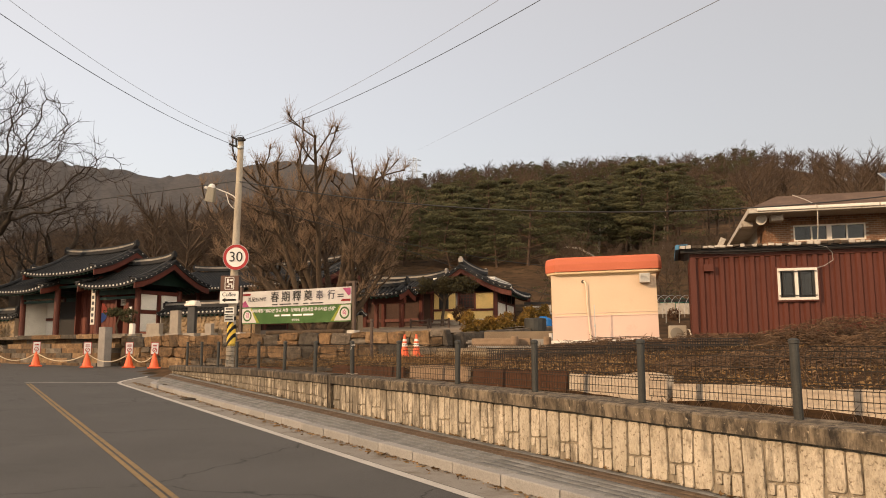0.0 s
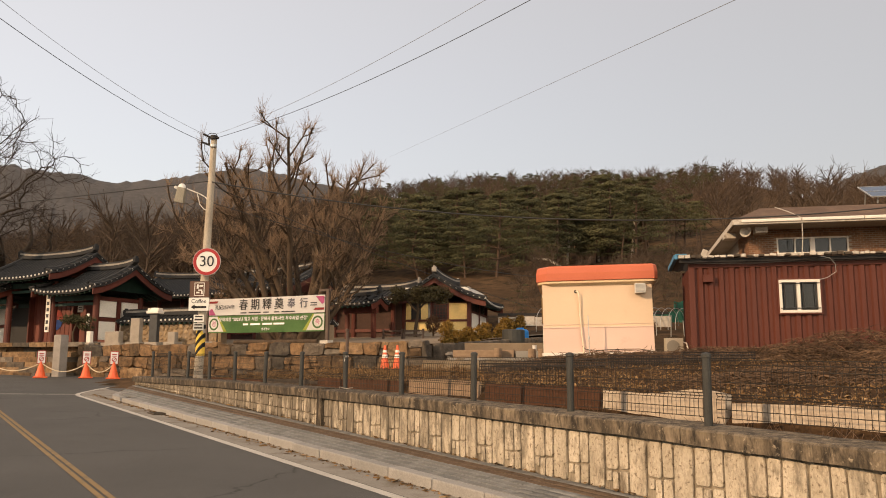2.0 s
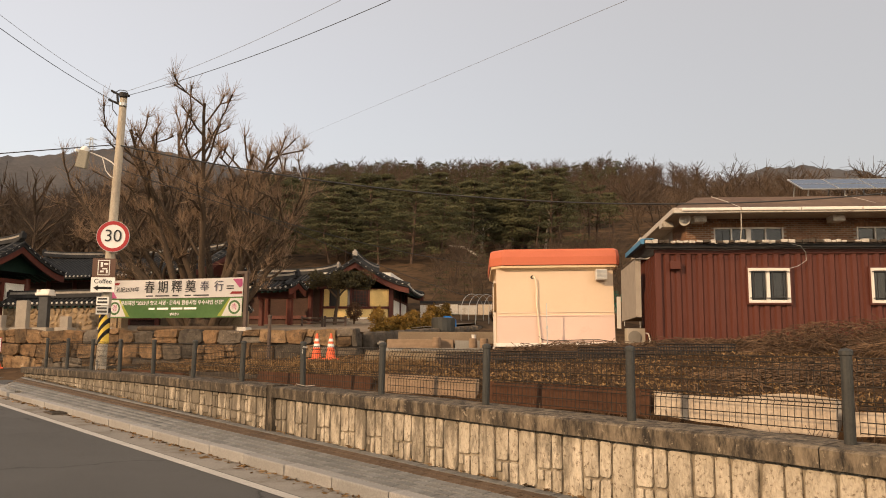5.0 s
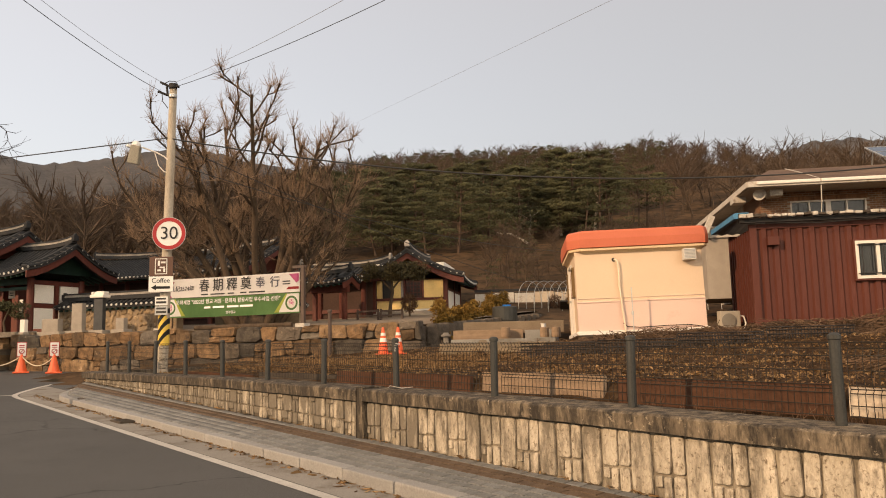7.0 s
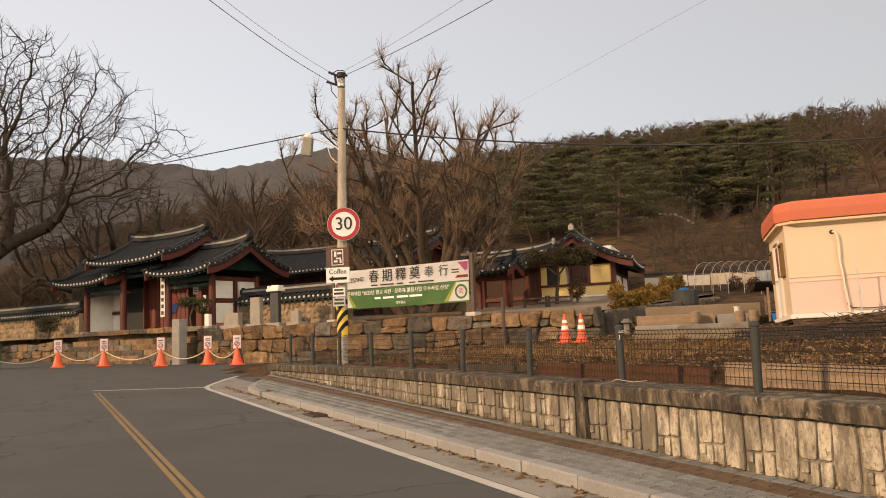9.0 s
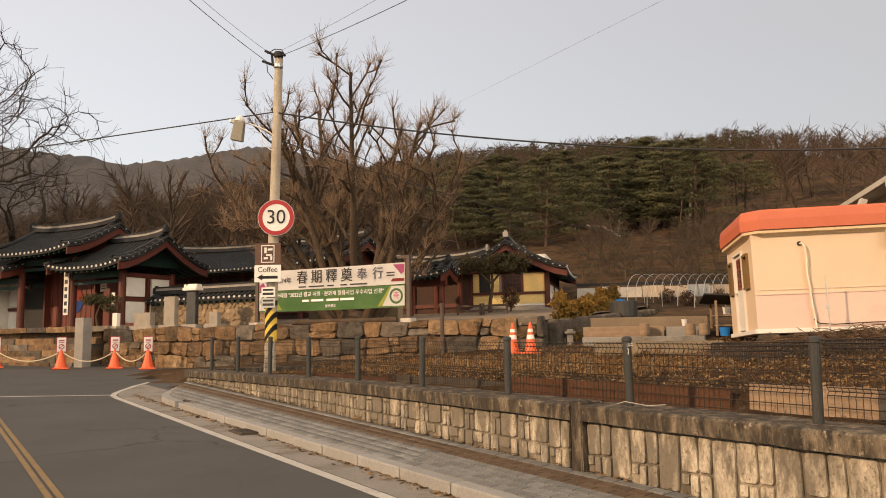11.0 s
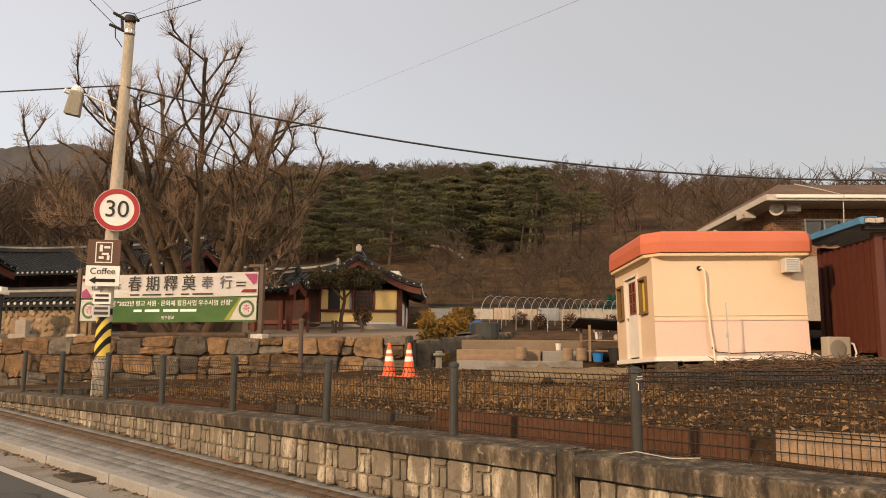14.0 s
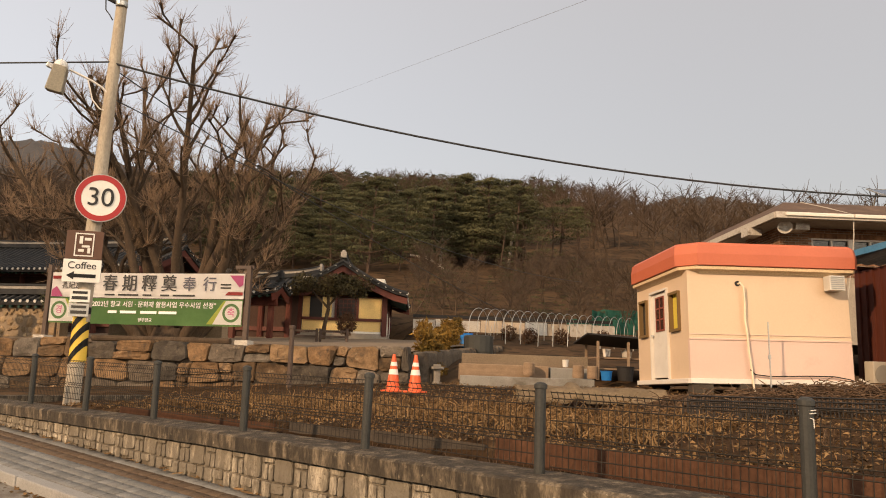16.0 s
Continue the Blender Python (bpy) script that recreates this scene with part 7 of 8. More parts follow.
def pines(name, spots, heights, clumps, tris, label, bare=0.26, width=0.36, leaf=0.03):
    """Layered pines: level pads of needle tufts on side limbs, wide below and narrow at the top."""
    V, segs = [], []
    for (x, y, z), hh in zip(spots, heights):
        top = np.array([x + FOREST.normal(0, 0.5), y, z + hh])
        base = np.array([x, y, z - 0.3])
        kink = base + (top - base) * 0.5 + FOREST.normal(0, 0.3, 3)
        low = bare * FOREST.uniform(0.5, 1.5)
        wide = width * FOREST.uniform(0.75, 1.3)
        segs += [(*base, *kink, hh * 0.02, hh * 0.015), (*kink, *top, hh * 0.015, hh * 0.004)]
        for c in range(clumps):
            layers = max(5, clumps // 4)
            k = low + (1 - low) * (c * layers // clumps + FOREST.uniform(0.35, 0.65)) / layers
            rel = (k - low) / (1 - low)
            rad = hh * wide * min(1, (1.04 - rel) ** 0.65) * (0.75 + 0.25 * math.sin(min(1, rel * 3) * 1.57))
            az = c * 2.4 + FOREST.uniform(-0.5, 0.5)
            reach = rad * FOREST.uniform(0.45, 1.0)
            q = base + (top - base) * k + np.array([math.cos(az), math.sin(az), 0.12]) * reach
            sz = hh * FOREST.uniform(0.1, 0.19) * (1.1 - 0.4 * rel)
            segs.append((*(base + (top - base) * max(0.02, k - 0.04)), *q, hh * 0.006, hh * 0.002))
            d = FOREST.normal(0, 1, (tris, 3))
            d[:, 2] = np.abs(d[:, 2]) - 0.25
            d /= np.linalg.norm(d, axis=1, keepdims=True)
            cen = q + d * np.array([sz, sz, sz * 0.3]) * FOREST.uniform(0.75, 1.08, (tris, 1))
            nrm = d + FOREST.normal(0, 0.35, (tris, 3))
            a = np.cross(nrm, FOREST.normal(0, 1, (tris, 3)))
            a /= np.linalg.norm(a, axis=1, keepdims=True) + 1e-6
            b = np.cross(nrm, a)
            b /= np.linalg.norm(b, axis=1, keepdims=True) + 1e-6
            k_ = hh * leaf * FOREST.uniform(0.6, 1.4, (tris, 1))
            V.append(np.stack([cen - a * k_ * 0.5, cen + a * k_ * 0.5, cen + b * k_], axis=1))
    V = np.concatenate(V)
    F_ = np.arange(len(V) * 3).reshape(-1, 3)
    ob = tagged(raw_mesh(name, V.reshape(-1, 3), F_, NEEDLE), label, "woods", kind="stuff")
    tubes([((s_[0], s_[1], s_[2]), (s_[3], s_[4], s_[5]), s_[6], s_[7]) for s_ in segs], 4, "pine_stems", PINEBARK, ob)
    return ob


spots = place(64, -50, 12, 78, 118, lambda x, y, r: pine_zone(x, y, r) and (r > 88 or x < -5))
pines("pine_wood", spots, FOREST.uniform(6.0, 9.5, len(spots)), 32, 220, "dark green layered pines on the lower hillside", 0.12, 0.42, 0.016)
spots = place(16, 2, 14, 88, 100, lambda x, y, r: True)
pines("tall_pine_wood", spots, FOREST.uniform(5.0, 8.0, len(spots)), 20, 60, "tall pines with bare trunks at the edge of a clearing", 0.5, 0.26, 0.022)
spots = place(170, -85, 26, 112, 175, lambda x, y, r: pine_zone(x, y, r - 15))
pines("upper_pine_wood", spots, FOREST.uniform(3.2, 5.6, len(spots)), 20, 60, "dark green pines higher up the hill", 0.2, 0.42, 0.035)
spots = place(420, -110, 45, 165, 262, lambda x, y, r: -26 < azim(x, y) < 9 and (r > 225 or FOREST.uniform() < 0.6))
pines("crest_pines", spots, FOREST.uniform(3.2, 5.8, len(spots)), 16, 34, "scattered pines along the hill crest", 0.25, 0.42, 0.042)
# young pines, scrub and saplings on the cleared slope
spots = place(120, -4, 22, 58, 86, lambda x, y, r: True)
pines("young_pines", spots, FOREST.uniform(0.8, 2.6, len(spots)), 9, 30, "young green pines on a cleared slope", 0.1)
spots = place(150, -4, 30, 52, 82, lambda x, y, r: True)
woods("saplings", spots, near_t, FOREST.uniform(2.0, 4.5, len(spots)), 1.0, BR_NEAR, "thin bare saplings and fruit trees on the field")
spots = place(130, -85, -22, 58, 84, lambda x, y, r: True)
woods("temple_back_woods", spots, near_t, FOREST.uniform(7, 11, len(spots)), 1.1, BR_NEAR, "bare brown trees behind the temple halls")


# ---- garden pine, bushes, hedge ----
def leafy(name, x, y, z, label, blobs, tris, leaf, m, trunk=None, category="bush", turn=0, seed=1):
    """A shrub: stems and a crown of many small leaves gathered in clumps."""
    r = np.random.default_rng(seed)
    t = thing(name, x, y, z, turn, label, category)
    V = []
    for cx, cy, cz, rx, ry, rz in blobs:
        d = r.normal(0, 1, (tris, 3))
        d /= np.linalg.norm(d, axis=1, keepdims=True)
        cen = np.array([cx, cy, cz]) + d * np.array([rx, ry, rz]) * r.uniform(0.55, 1.05, (tris, 1))
        a, b = r.normal(0, 1, (tris, 3)), r.normal(0, 1, (tris, 3))
        V.append(np.stack([cen, cen + a * leaf, cen + b * leaf], axis=1))
    V = np.concatenate(V)
    raw_mesh("crown", V.reshape(-1, 3), np.arange(len(V) * 3).reshape(-1, 3), m, t)
    if trunk:
        tubes(trunk, 8, "trunk", BARK, t)
    return t


LEAF_Y = mat("bronzed_conifer", (0.085, 0.064, 0.0126), (0.255, 0.136, 0.021), 1.5, 8, 0.85, 0.0, island=0.5)
LEAF_P = mat("garden_pine_leaf", (0.042, 0.036, 0.015), (0.072, 0.057, 0.021), 1.5, 8, 0.85, 0.0, island=0.5)
LEAF_B = mat("brown_bush_leaf", (0.06, 0.032, 0.018), (0.11, 0.06, 0.03), 1.5, 8, 0.85, 0.0, island=0.5)
px, py, pz = G(-2.1, 12, 4.2)
rb = random.Random(3)
leafy("pine_tree", px, py, pz, "small cloud-shaped pine with a slanting trunk by a yellow hall",
      [(rb.uniform(-1.75, 1.75), rb.uniform(-0.9, 0.9), 2.5 + rb.uniform(-0.3, 0.4), 0.5, 0.5, 0.22) for _ in range(24)], 300, 0.055, LEAF_P,
      [((0, 0, -0.2), (0.05, 0, 0.7), 0.12, 0.1), ((0.05, 0, 0.7), (0.2, 0, 1.5), 0.1, 0.08), ((0.2, 0, 1.5), (0.1, 0, 2.7), 0.08, 0.05), ((0.2, 0, 1.5), (-1.0, 0.1, 2.6), 0.06, 0.03), ((0.18, 0, 1.6), (1.1, 0, 2.6), 0.06, 0.03)], "tree", TURN)
px, py, pz = G(-1.2, 12.6, 4.3)
leafy("round_bush", px, py, pz, "clipped round dark brown bush on a short stem", [(0, 0, 0.75, 0.45, 0.45, 0.5)], 1500, 0.05, LEAF_B, [((0, 0, -0.1), (0, 0, 0.6), 0.06, 0.05)])
rb = random.Random(8)
for i in range(9):
    k = i / 8
    x_, y_ = -2.5 + 1.15 * k, 34.4 + 12.5 * k
    leafy("conifer_bush", x_ + rb.uniform(-0.1, 0.1), y_, max(2.75, lift(x_, y_) - 0.15) - 0.05, "bronzed yellow-green conifer bush in a hedge",
          [(rb.uniform(-0.22, 0.22), rb.uniform(-0.3, 0.3), 0.2 + q * 0.15, 0.52 - q * 0.035, 0.5 - q * 0.03, 0.22) for q in range(9)], 260, 0.06, LEAF_Y, [((0, 0, -0.3), (0, 0, 0.8), 0.04, 0.03)], seed=20 + i).scale = (1.05, 1, (1.0 if i else 1.15) - 0.05 * (i % 3))
px, py, pz = G(-28.7, 0.2, 3.4)
leafy("pine_tree", px, py, pz, "small dark garden pine in front of a sunlit stone wall", [(rb.uniform(-0.6, 0.6), rb.uniform(-0.4, 0.4), 0.55 + rb.uniform(0, 0.8), 0.42, 0.35, 0.16) for _ in range(11)], 200, 0.05, NEEDLE, [((0, 0, -0.4), (0.1, 0, 0.6), 0.07, 0.05), ((0.1, 0, 0.6), (0, 0, 1.3), 0.05, 0.03)], "tree", 0, 5)
px, py, pz = G(-16.3, 0.4, 3.8)
leafy("pine_tree", px, py, pz, "dark pruned pine beside the temple gate", [(rb.uniform(-0.6, 0.6), rb.uniform(-0.3, 0.3), 0.75 + rb.uniform(0, 0.6), 0.45, 0.35, 0.2) for _ in range(9)], 220, 0.05, NEEDLE, [((0, 0, -0.3), (-0.15, 0, 0.5), 0.07, 0.05), ((-0.15, 0, 0.5), (0.1, 0, 1.1), 0.05, 0.03)], "tree", 0, 6)
px, py, pz = G(-8.3, 2.4, 3.7)
leafy("pine_tree", px, py, pz, "dark shrub against the temple wall", [(rb.uniform(-0.4, 0.4), rb.uniform(-0.2, 0.2), 0.9 + rb.uniform(0, 0.5), 0.4, 0.3, 0.3) for _ in range(5)], 240, 0.05, NEEDLE, [((0, 0, -0.2), (0, 0, 0.8), 0.05, 0.03)], "bush", 0, 9)


# ---- garden clutter ----
rg_ = random.Random(21)


def strip_board(name, s0, s1, d, z0, z1, m, label, category, wavy=0.0, thick=0.05):
    n = max(2, int(abs(s1 - s0) / 0.2))
    bm = bmesh.new()
    rows_ = []
    for i in range(n + 1):
        s_ = s0 + (s1 - s0) * i / n
        w1, w2 = wavy * noise.noise(Vector((s_ * 1.1, z0 * 7, 3))), wavy * noise.noise(Vector((s_ * 0.8, 9, z0)))
        rows_.append([bm.verts.new(W(s_, d + w2, z0)), bm.verts.new(W(s_, d + w2 + 0.02, z1 + w1)), bm.verts.new(W(s_, d + w2 + thick + 0.02, z1 + w1 - 0.01)), bm.verts.new(W(s_, d + w2 + thick, z0))])
    for a, b in zip(rows_, rows_[1:]):
        for i in range(4):
            bm.faces.new((a[i], b[i], b[(i + 1) % 4], a[(i + 1) % 4]))
    bm.faces.new(rows_[0])
    bm.faces.new(rows_[-1][::-1])
    bmesh.ops.recalc_face_normals(bm, faces=bm.faces)
    ob = part(name, bm, m)
    return tagged(ob, label, category)


PALE = mat("pale_dusty_sheet", (0.36, 0.285, 0.21), (0.47, 0.39, 0.295), 2, 25, 0.9, 0.3, stain=(0.18, 0.128, 0.0825), stain_scale=3, stain_lo=0.55)
RUSTB = mat("rust_brown_sheet", (0.062, 0.03, 0.0175), (0.092, 0.045, 0.026), 1.2, 20, 0.85, 0.3, stain=(0.04, 0.022, 0.014), stain_lo=0.52, spec=0.1)
PLANK = mat("weathered_plank", (0.2, 0.135, 0.085), (0.3, 0.21, 0.135), 3, 30, 0.9, 0.4, stretch=(1, 1, 3))
strip_board("pale_sheet", 5.55, 3.75, 11.72, 2.12, 2.5, PALE, "pale dusty sheet edging a garden bed", "edging", 0.07, 0.12)
strip_board("pale_sheet", 3.68, 0.6, 11.74, 2.02, 2.42, PALE, "pale dusty sheet edging a garden bed", "edging", 0.08, 0.12)
strip_board("pale_sheet", 0.55, -5.0, 11.78, 1.9, 2.32, PALE, "pale dusty sheet edging a garden bed", "edging", 0.08, 0.12)
strip_board("steel_sheet", 8.0, 5.6, 11.7, 2.15, 2.52, RUSTB, "rusty brown steel panel edging a garden bed", "edging", 0.01, 0.04)
strip_board("timber_plank", 10.3, 8.25, 11.75, 2.2, 2.55, PLANK, "weathered tan plank edging a garden bed", "plank", 0.015, 0.06)
strip_board("steel_sheet", 14.0, 10.5, 11.72, 2.2, 2.5, RUSTB, "rusty brown steel panel edging a garden bed", "edging", 0.01, 0.04)
strip_board("steel_sheet", 17.2, 14.2, 11.8, 2.2, 2.42, JOINT, "dark board edging a garden bed", "edging", 0.03, 0.04)
strip_board("timber_plank", 21.5, 17.5, 11.8, 2.15, 2.38, RUSTB, "brown board edging a garden bed", "plank", 0.02, 0.05)


def brush_pile(x, y, lx, ly, h, n, seed, label, thick=0.0095):
    """Heap of dead vines: many bent stems."""
    r = np.random.default_rng(seed)
    segs = []
    for i in range(int(n * 1.7)):
        u, v = r.uniform(-1, 1), r.uniform(-1, 1)
        hh = h * max(0, 1 - u * u * 0.8) * max(0, 1 - v * v * 0.9)
        p = np.array([x + u * lx, y + v * ly, garden_z(x + u * lx, y + v * ly) + hh * r.uniform(0.2, 1.05)])
        t = r.uniform(0, 2 * math.pi)
        d = np.array([math.cos(t), math.sin(t) * 0.8, r.normal(0, 0.16)])
        for k in range(4):
            q = p + d * r.uniform(0.05, 0.14)
            q[2] = max(q[2], garden_z(q[0], q[1]) + 0.01)
            segs.append((tuple(p), tuple(q), thick * r.uniform(0.5, 1.2), thick * 0.6))
            p = q
            d = d + r.normal(0, 0.4, 3) * np.array([1, 1, 0.5]) + np.array([0, 0, -0.2])
            d /= np.linalg.norm(d)
    ob = tubes(segs, 3, "brush_pile", VINE)
    return tagged(ob, label, "brush pile", kind="stuff")


VINE = mat("dead_vine", (0.04, 0.025, 0.0155), (0.17, 0.108, 0.064), 3, 10, 0.95, 0.0, island=0.5)
brush_pile(10.6, 22.6, 3.2, 1.1, 0.8, 2200, 1, "heap of tangled dead brown vines by a red container")
brush_pile(6.9, 22.8, 2.2, 0.8, 0.36, 1800, 2, "low heap of dead brown vines below a hut")
brush_pile(3.7, 22.8, 2.8, 0.9, 0.34, 2400, 3, "low heap of dead brown vines below a kiosk")
brush_pile(12.5, 18.8, 3.4, 1.6, 0.85, 2200, 4, "heap of tangled dead brown vines in a garden")
brush_pile(7.6, 15.5, 2.2, 1.3, 0.3, 900, 5, "flattened dead vines on a garden bed")

# low black mesh panels standing in the garden
for x0, x1, y in ((0.9, 2.4, 21.5), (2.45, 4.0, 21.52), (4.05, 5.7, 21.55), (5.75, 7.4, 21.5)):
    z = garden_z(x0, y)
    t = thing("mesh_panel", x0, y, z - 0.05, 0, "low dark wire mesh panel standing in a garden bed", "mesh panel", "garden mesh panels")
    n = int((x1 - x0) / 0.06)
    part("wire_grid", rods([((i * 0.06, 0, 0), (i * 0.06 + rg_.uniform(-0.01, 0.01), 0.02, 0.34)) for i in range(n + 1)] + [((i * 0.06, 0.22, 0), (i * 0.06 + rg_.uniform(-0.01, 0.01), 0.24, 0.3)) for i in range(n + 1)], 0.008, 3), DARK, t)["kind"] = "stuff"
    part("rail_set", rods([((0, 0.0, z_), (x1 - x0, 0.0, z_)) for z_ in (0.06, 0.2, 0.28, 0.34)], 0.011, 4), DARK, t)["kind"] = "stuff"

# dead leaves and clods over the soil
r = np.random.default_rng(3)
V = []
for i in range(36000):
    s_, d_ = r.uniform(-6, 24), 11.9 + 9.5 * r.uniform() ** 1.3
    p = W(s_, d_)
    z = garden_z(p.x, p.y) + r.uniform(0.0, 0.03)
    c = np.array([p.x, p.y, z])
    k = r.uniform(0.014, 0.05)
    a, b = r.normal(0, 1, 3) * np.array([1, 1, 0.4]), r.normal(0, 1, 3) * np.array([1, 1, 0.6])
    a, b = a / np.linalg.norm(a), b / np.linalg.norm(b)
    curl_ = np.array([0, 0, k * r.uniform(0.1, 0.6)])
    V.append([c - a * k, c + b * k * 0.34 + curl_, c + a * k, c - b * k * 0.34 + curl_])
LEAFL = mat("dead_leaf", (0.075, 0.044, 0.021), (0.27, 0.178, 0.09), 2, 10, 0.9, 0.0, island=0.6, spec=0.05)
tagged(raw_mesh("leaf_litter", np.array(V).reshape(-1, 3), np.arange(len(V) * 4).reshape(-1, 4), LEAFL), "dead brown leaves scattered over soil", "leaves", kind="stuff")
segs = []
for i in range(2600):
    s_, d_ = r.uniform(-8, 24.5), (r.uniform(11.05, 11.7) if i < 1500 else r.uniform(12, 17))
    p = W(s_, d_)
    z = garden_z(p.x, p.y)
    t = r.normal(0, 0.5, 2)
    h = r.uniform(0.06, 0.2)
    segs.append(((p.x, p.y, z - 0.02), (p.x + t[0] * h, p.y + t[1] * h, z + h), 0.006, 0.002))
tagged(tubes(segs, 3, "dry_weeds", VINE), "dry weed stalks along a fence", "weeds", kind="stuff")
# withered crop stubble with drooping leaves near the stone wall
segs = []
for i in range(1500):
    s_, d_ = r.uniform(13.0, 22.5), r.uniform(12.6, 15.6)
    p = W(s_, d_)
    q = np.array([p.x, p.y, garden_z(p.x, p.y) - 0.02])
    d = np.array([r.normal(0, 0.35), r.normal(0, 0.35), 1.0])
    for k in range(5):
        e = q + d / np.linalg.norm(d) * r.uniform(0.05, 0.11)
        segs.append((tuple(q), tuple(e), 0.012 - 0.0018 * k, 0.0102 - 0.0018 * k))
        q = e
        d = d + r.normal(0, 0.4, 3) + np.array([0, 0, -0.42])
tagged(tubes(segs, 3, "crop_stubble", LEAFL), "withered curling crop stubble on dry soil", "stubble", kind="stuff")
# crumbs along the gutter and wall foot
V = []
for i in range(1800):
    s_ = r.uniform(-3, 26)
    d_ = 9.5 + abs(r.normal(0, 0.1)) * -1 if i < 1300 else 10.62 - abs(r.normal(0, 0.04))
    z = (road_z(s_) + 0.012) if i < 1300 else pave_z(s_) + 0.015
    c = np.array(W(s_, d_, z))
    k = r.uniform(0.012, 0.04)
    a, b = r.normal(0, 1, 3) * np.array([1, 1, 0.3]) * k, r.normal(0, 1, 3) * np.array([1, 1, 0.3]) * k
    V.append([c - a, c + b * 0.6, c + a, c - b * 0.6])
tagged(raw_mesh("gutter_litter", np.array(V).reshape(-1, 3), np.arange(len(V) * 4).reshape(-1, 4), LEAFL), "dead leaves and grit gathered along a kerb", "leaves", kind="stuff")

# tarpaulin over the bed edge
TARP = mat("tan_tarpaulin", (0.24, 0.175, 0.105), (0.32, 0.24, 0.15), 1.5, 20, 0.8, 0.3, stain=(0.17, 0.12, 0.075), stain_lo=0.56)
bm = bmesh.new()
nx, ny = 40, 8
gr = [[bm.verts.new((-1.17 + 2.55 * i / nx, 23.75 + 0.7 * j / ny, 2.64 + 0.25 * math.sin(min(1, j / ny * 2.2) * math.pi / 2) + 0.05 * noise.noise(Vector((i * 0.22, j * 0.4, 2))) + (0.06 if abs(i - 16) < 1.5 else 0))) for i in range(nx + 1)] for j in range(ny + 1)]
for p, q in zip(gr, gr[1:]):
    for i in range(nx):
        bm.faces.new((p[i], p[i + 1], q[i + 1], q[i]))
bmesh.ops.solidify(bm, geom=bm.faces, thickness=0.012)
tagged(part("tarpaulin", bm, TARP, smooth=True), "creased tan tarpaulin covering a garden edge", "tarpaulin")

# timber and stone steps to the field
for x0, x1, y, z, m, lb in ((-1.75, 0.55, 31.0, 3.15, PLANK, "weathered timber beam step"), (0.6, 1.7, 31.1, 3.12, CONCRETE, "pale concrete step"), (-1.75, 1.6, 30.4, 2.85, CONCRETE, "long pale concrete kerb step"), (-1.6, 1.9, 32.6, 3.45, SAND, "earth step edged with stone")):
    t = thing("garden_step", x0, y, z - 0.3, rg_.uniform(-1, 1), lb + " below a field", "step", "garden steps")
    part("beam", boxes((((x1 - x0) / 2, 0.2, 0.24), (x1 - x0, 0.4, 0.42)), bevel=0.02), m, t)
for x, y, z in ((0.0, 30.75, 3.05), (1.25, 30.7, 3.02), (1.62, 30.7, 3.02)):
    t = thing("log_block", x, y, z, rg_.uniform(0, 360), "short pale sawn log standing on a step", "log", "sawn logs")
    part("log", lathe(bmesh.new(), [(0.14, 0), (0.15, 0.05), (0.14, 0.3), (0.12, 0.32), (0.0, 0.325)], 14), PLANK, t)
ln = thing("stone_lantern", -2.28, 33.0, 2.72, 10, "small pale stone lantern with a square cap", "lantern")
part("shaft", boxes(((0, 0, 0.2), (0.18, 0.18, 0.42)), bevel=0.02), STELE, ln)
part("cap", boxes(((0, 0, 0.44), (0.34, 0.34, 0.08)), ((0, 0, 0.51), (0.2, 0.2, 0.07)), bevel=0.025), STELE, ln)
part("foot", boxes(((0, 0, 0.02), (0.26, 0.26, 0.08)), bevel=0.02), STELE, ln)
for i in range(7):
    t = thing("border_stake", -2.98 + i * 0.105, 33.1, 2.72, 0, "short pale wooden border stake", "stake", "border stakes")
    part("stake", boxes(((0, 0, 0.12), (0.08, 0.05, 0.26 + 0.03 * (i % 3))), bevel=0.008), PLANK, t)
dp_ = thing("rail_post", -6.2, 31.8, 2.5, 0, "dark wooden post standing against a stone wall", "post")
part("post", lathe(bmesh.new(), [(0.07, 0), (0.065, 1.55), (0.085, 1.56), (0.085, 1.64), (0.0, 1.66)], 10), FRAMEM, dp_)
for a0 in (-2.2, -0.9):
    t = thing("wooden_rail", *G(a0, 8.6, 4.05), TURN, "low dark wooden rail in front of a hall", "railing", "temple rails")
    for x in (0, 1.15):
        part("post", boxes(((x, 0, 0.28), (0.09, 0.09, 0.56)), bevel=0.01), FRAMEM, t)
    part("rail", boxes(((0.57, 0, 0.46), (1.2, 0.07, 0.08)), ((0.57, 0, 0.24), (1.2, 0.07, 0.08)), bevel=0.01), FRAMEM, t)

# lean-to with bench goods beside the kiosk
hut = thing("lean_to", 2.0, 32.6, 3.0, 0, "low dark sheet-roofed lean-to sheltering clutter", "shelter")
bm = bmesh.new()
box(bm, (1.0, 0.6, 1.08), (2.4, 1.9, 0.05), (-6, 3, 0), 0.01)
part("roof", bm, DARK, hut)
for x, y in ((0.15, -0.15), (1.0, -0.15), (2.0, -0.15), (0.15, 1.4), (2.0, 1.4)):
    part("post", boxes(((x, y, 0.52), (0.07, 0.07, 1.06)), bevel=0.008), PLANK, hut)
part("shelf", boxes(((1.05, 0.6, 0.6), (1.9, 1.2, 0.04)), ((1.05, 0.6, 0.3), (1.9, 1.2, 0.04))), PLANK, hut)
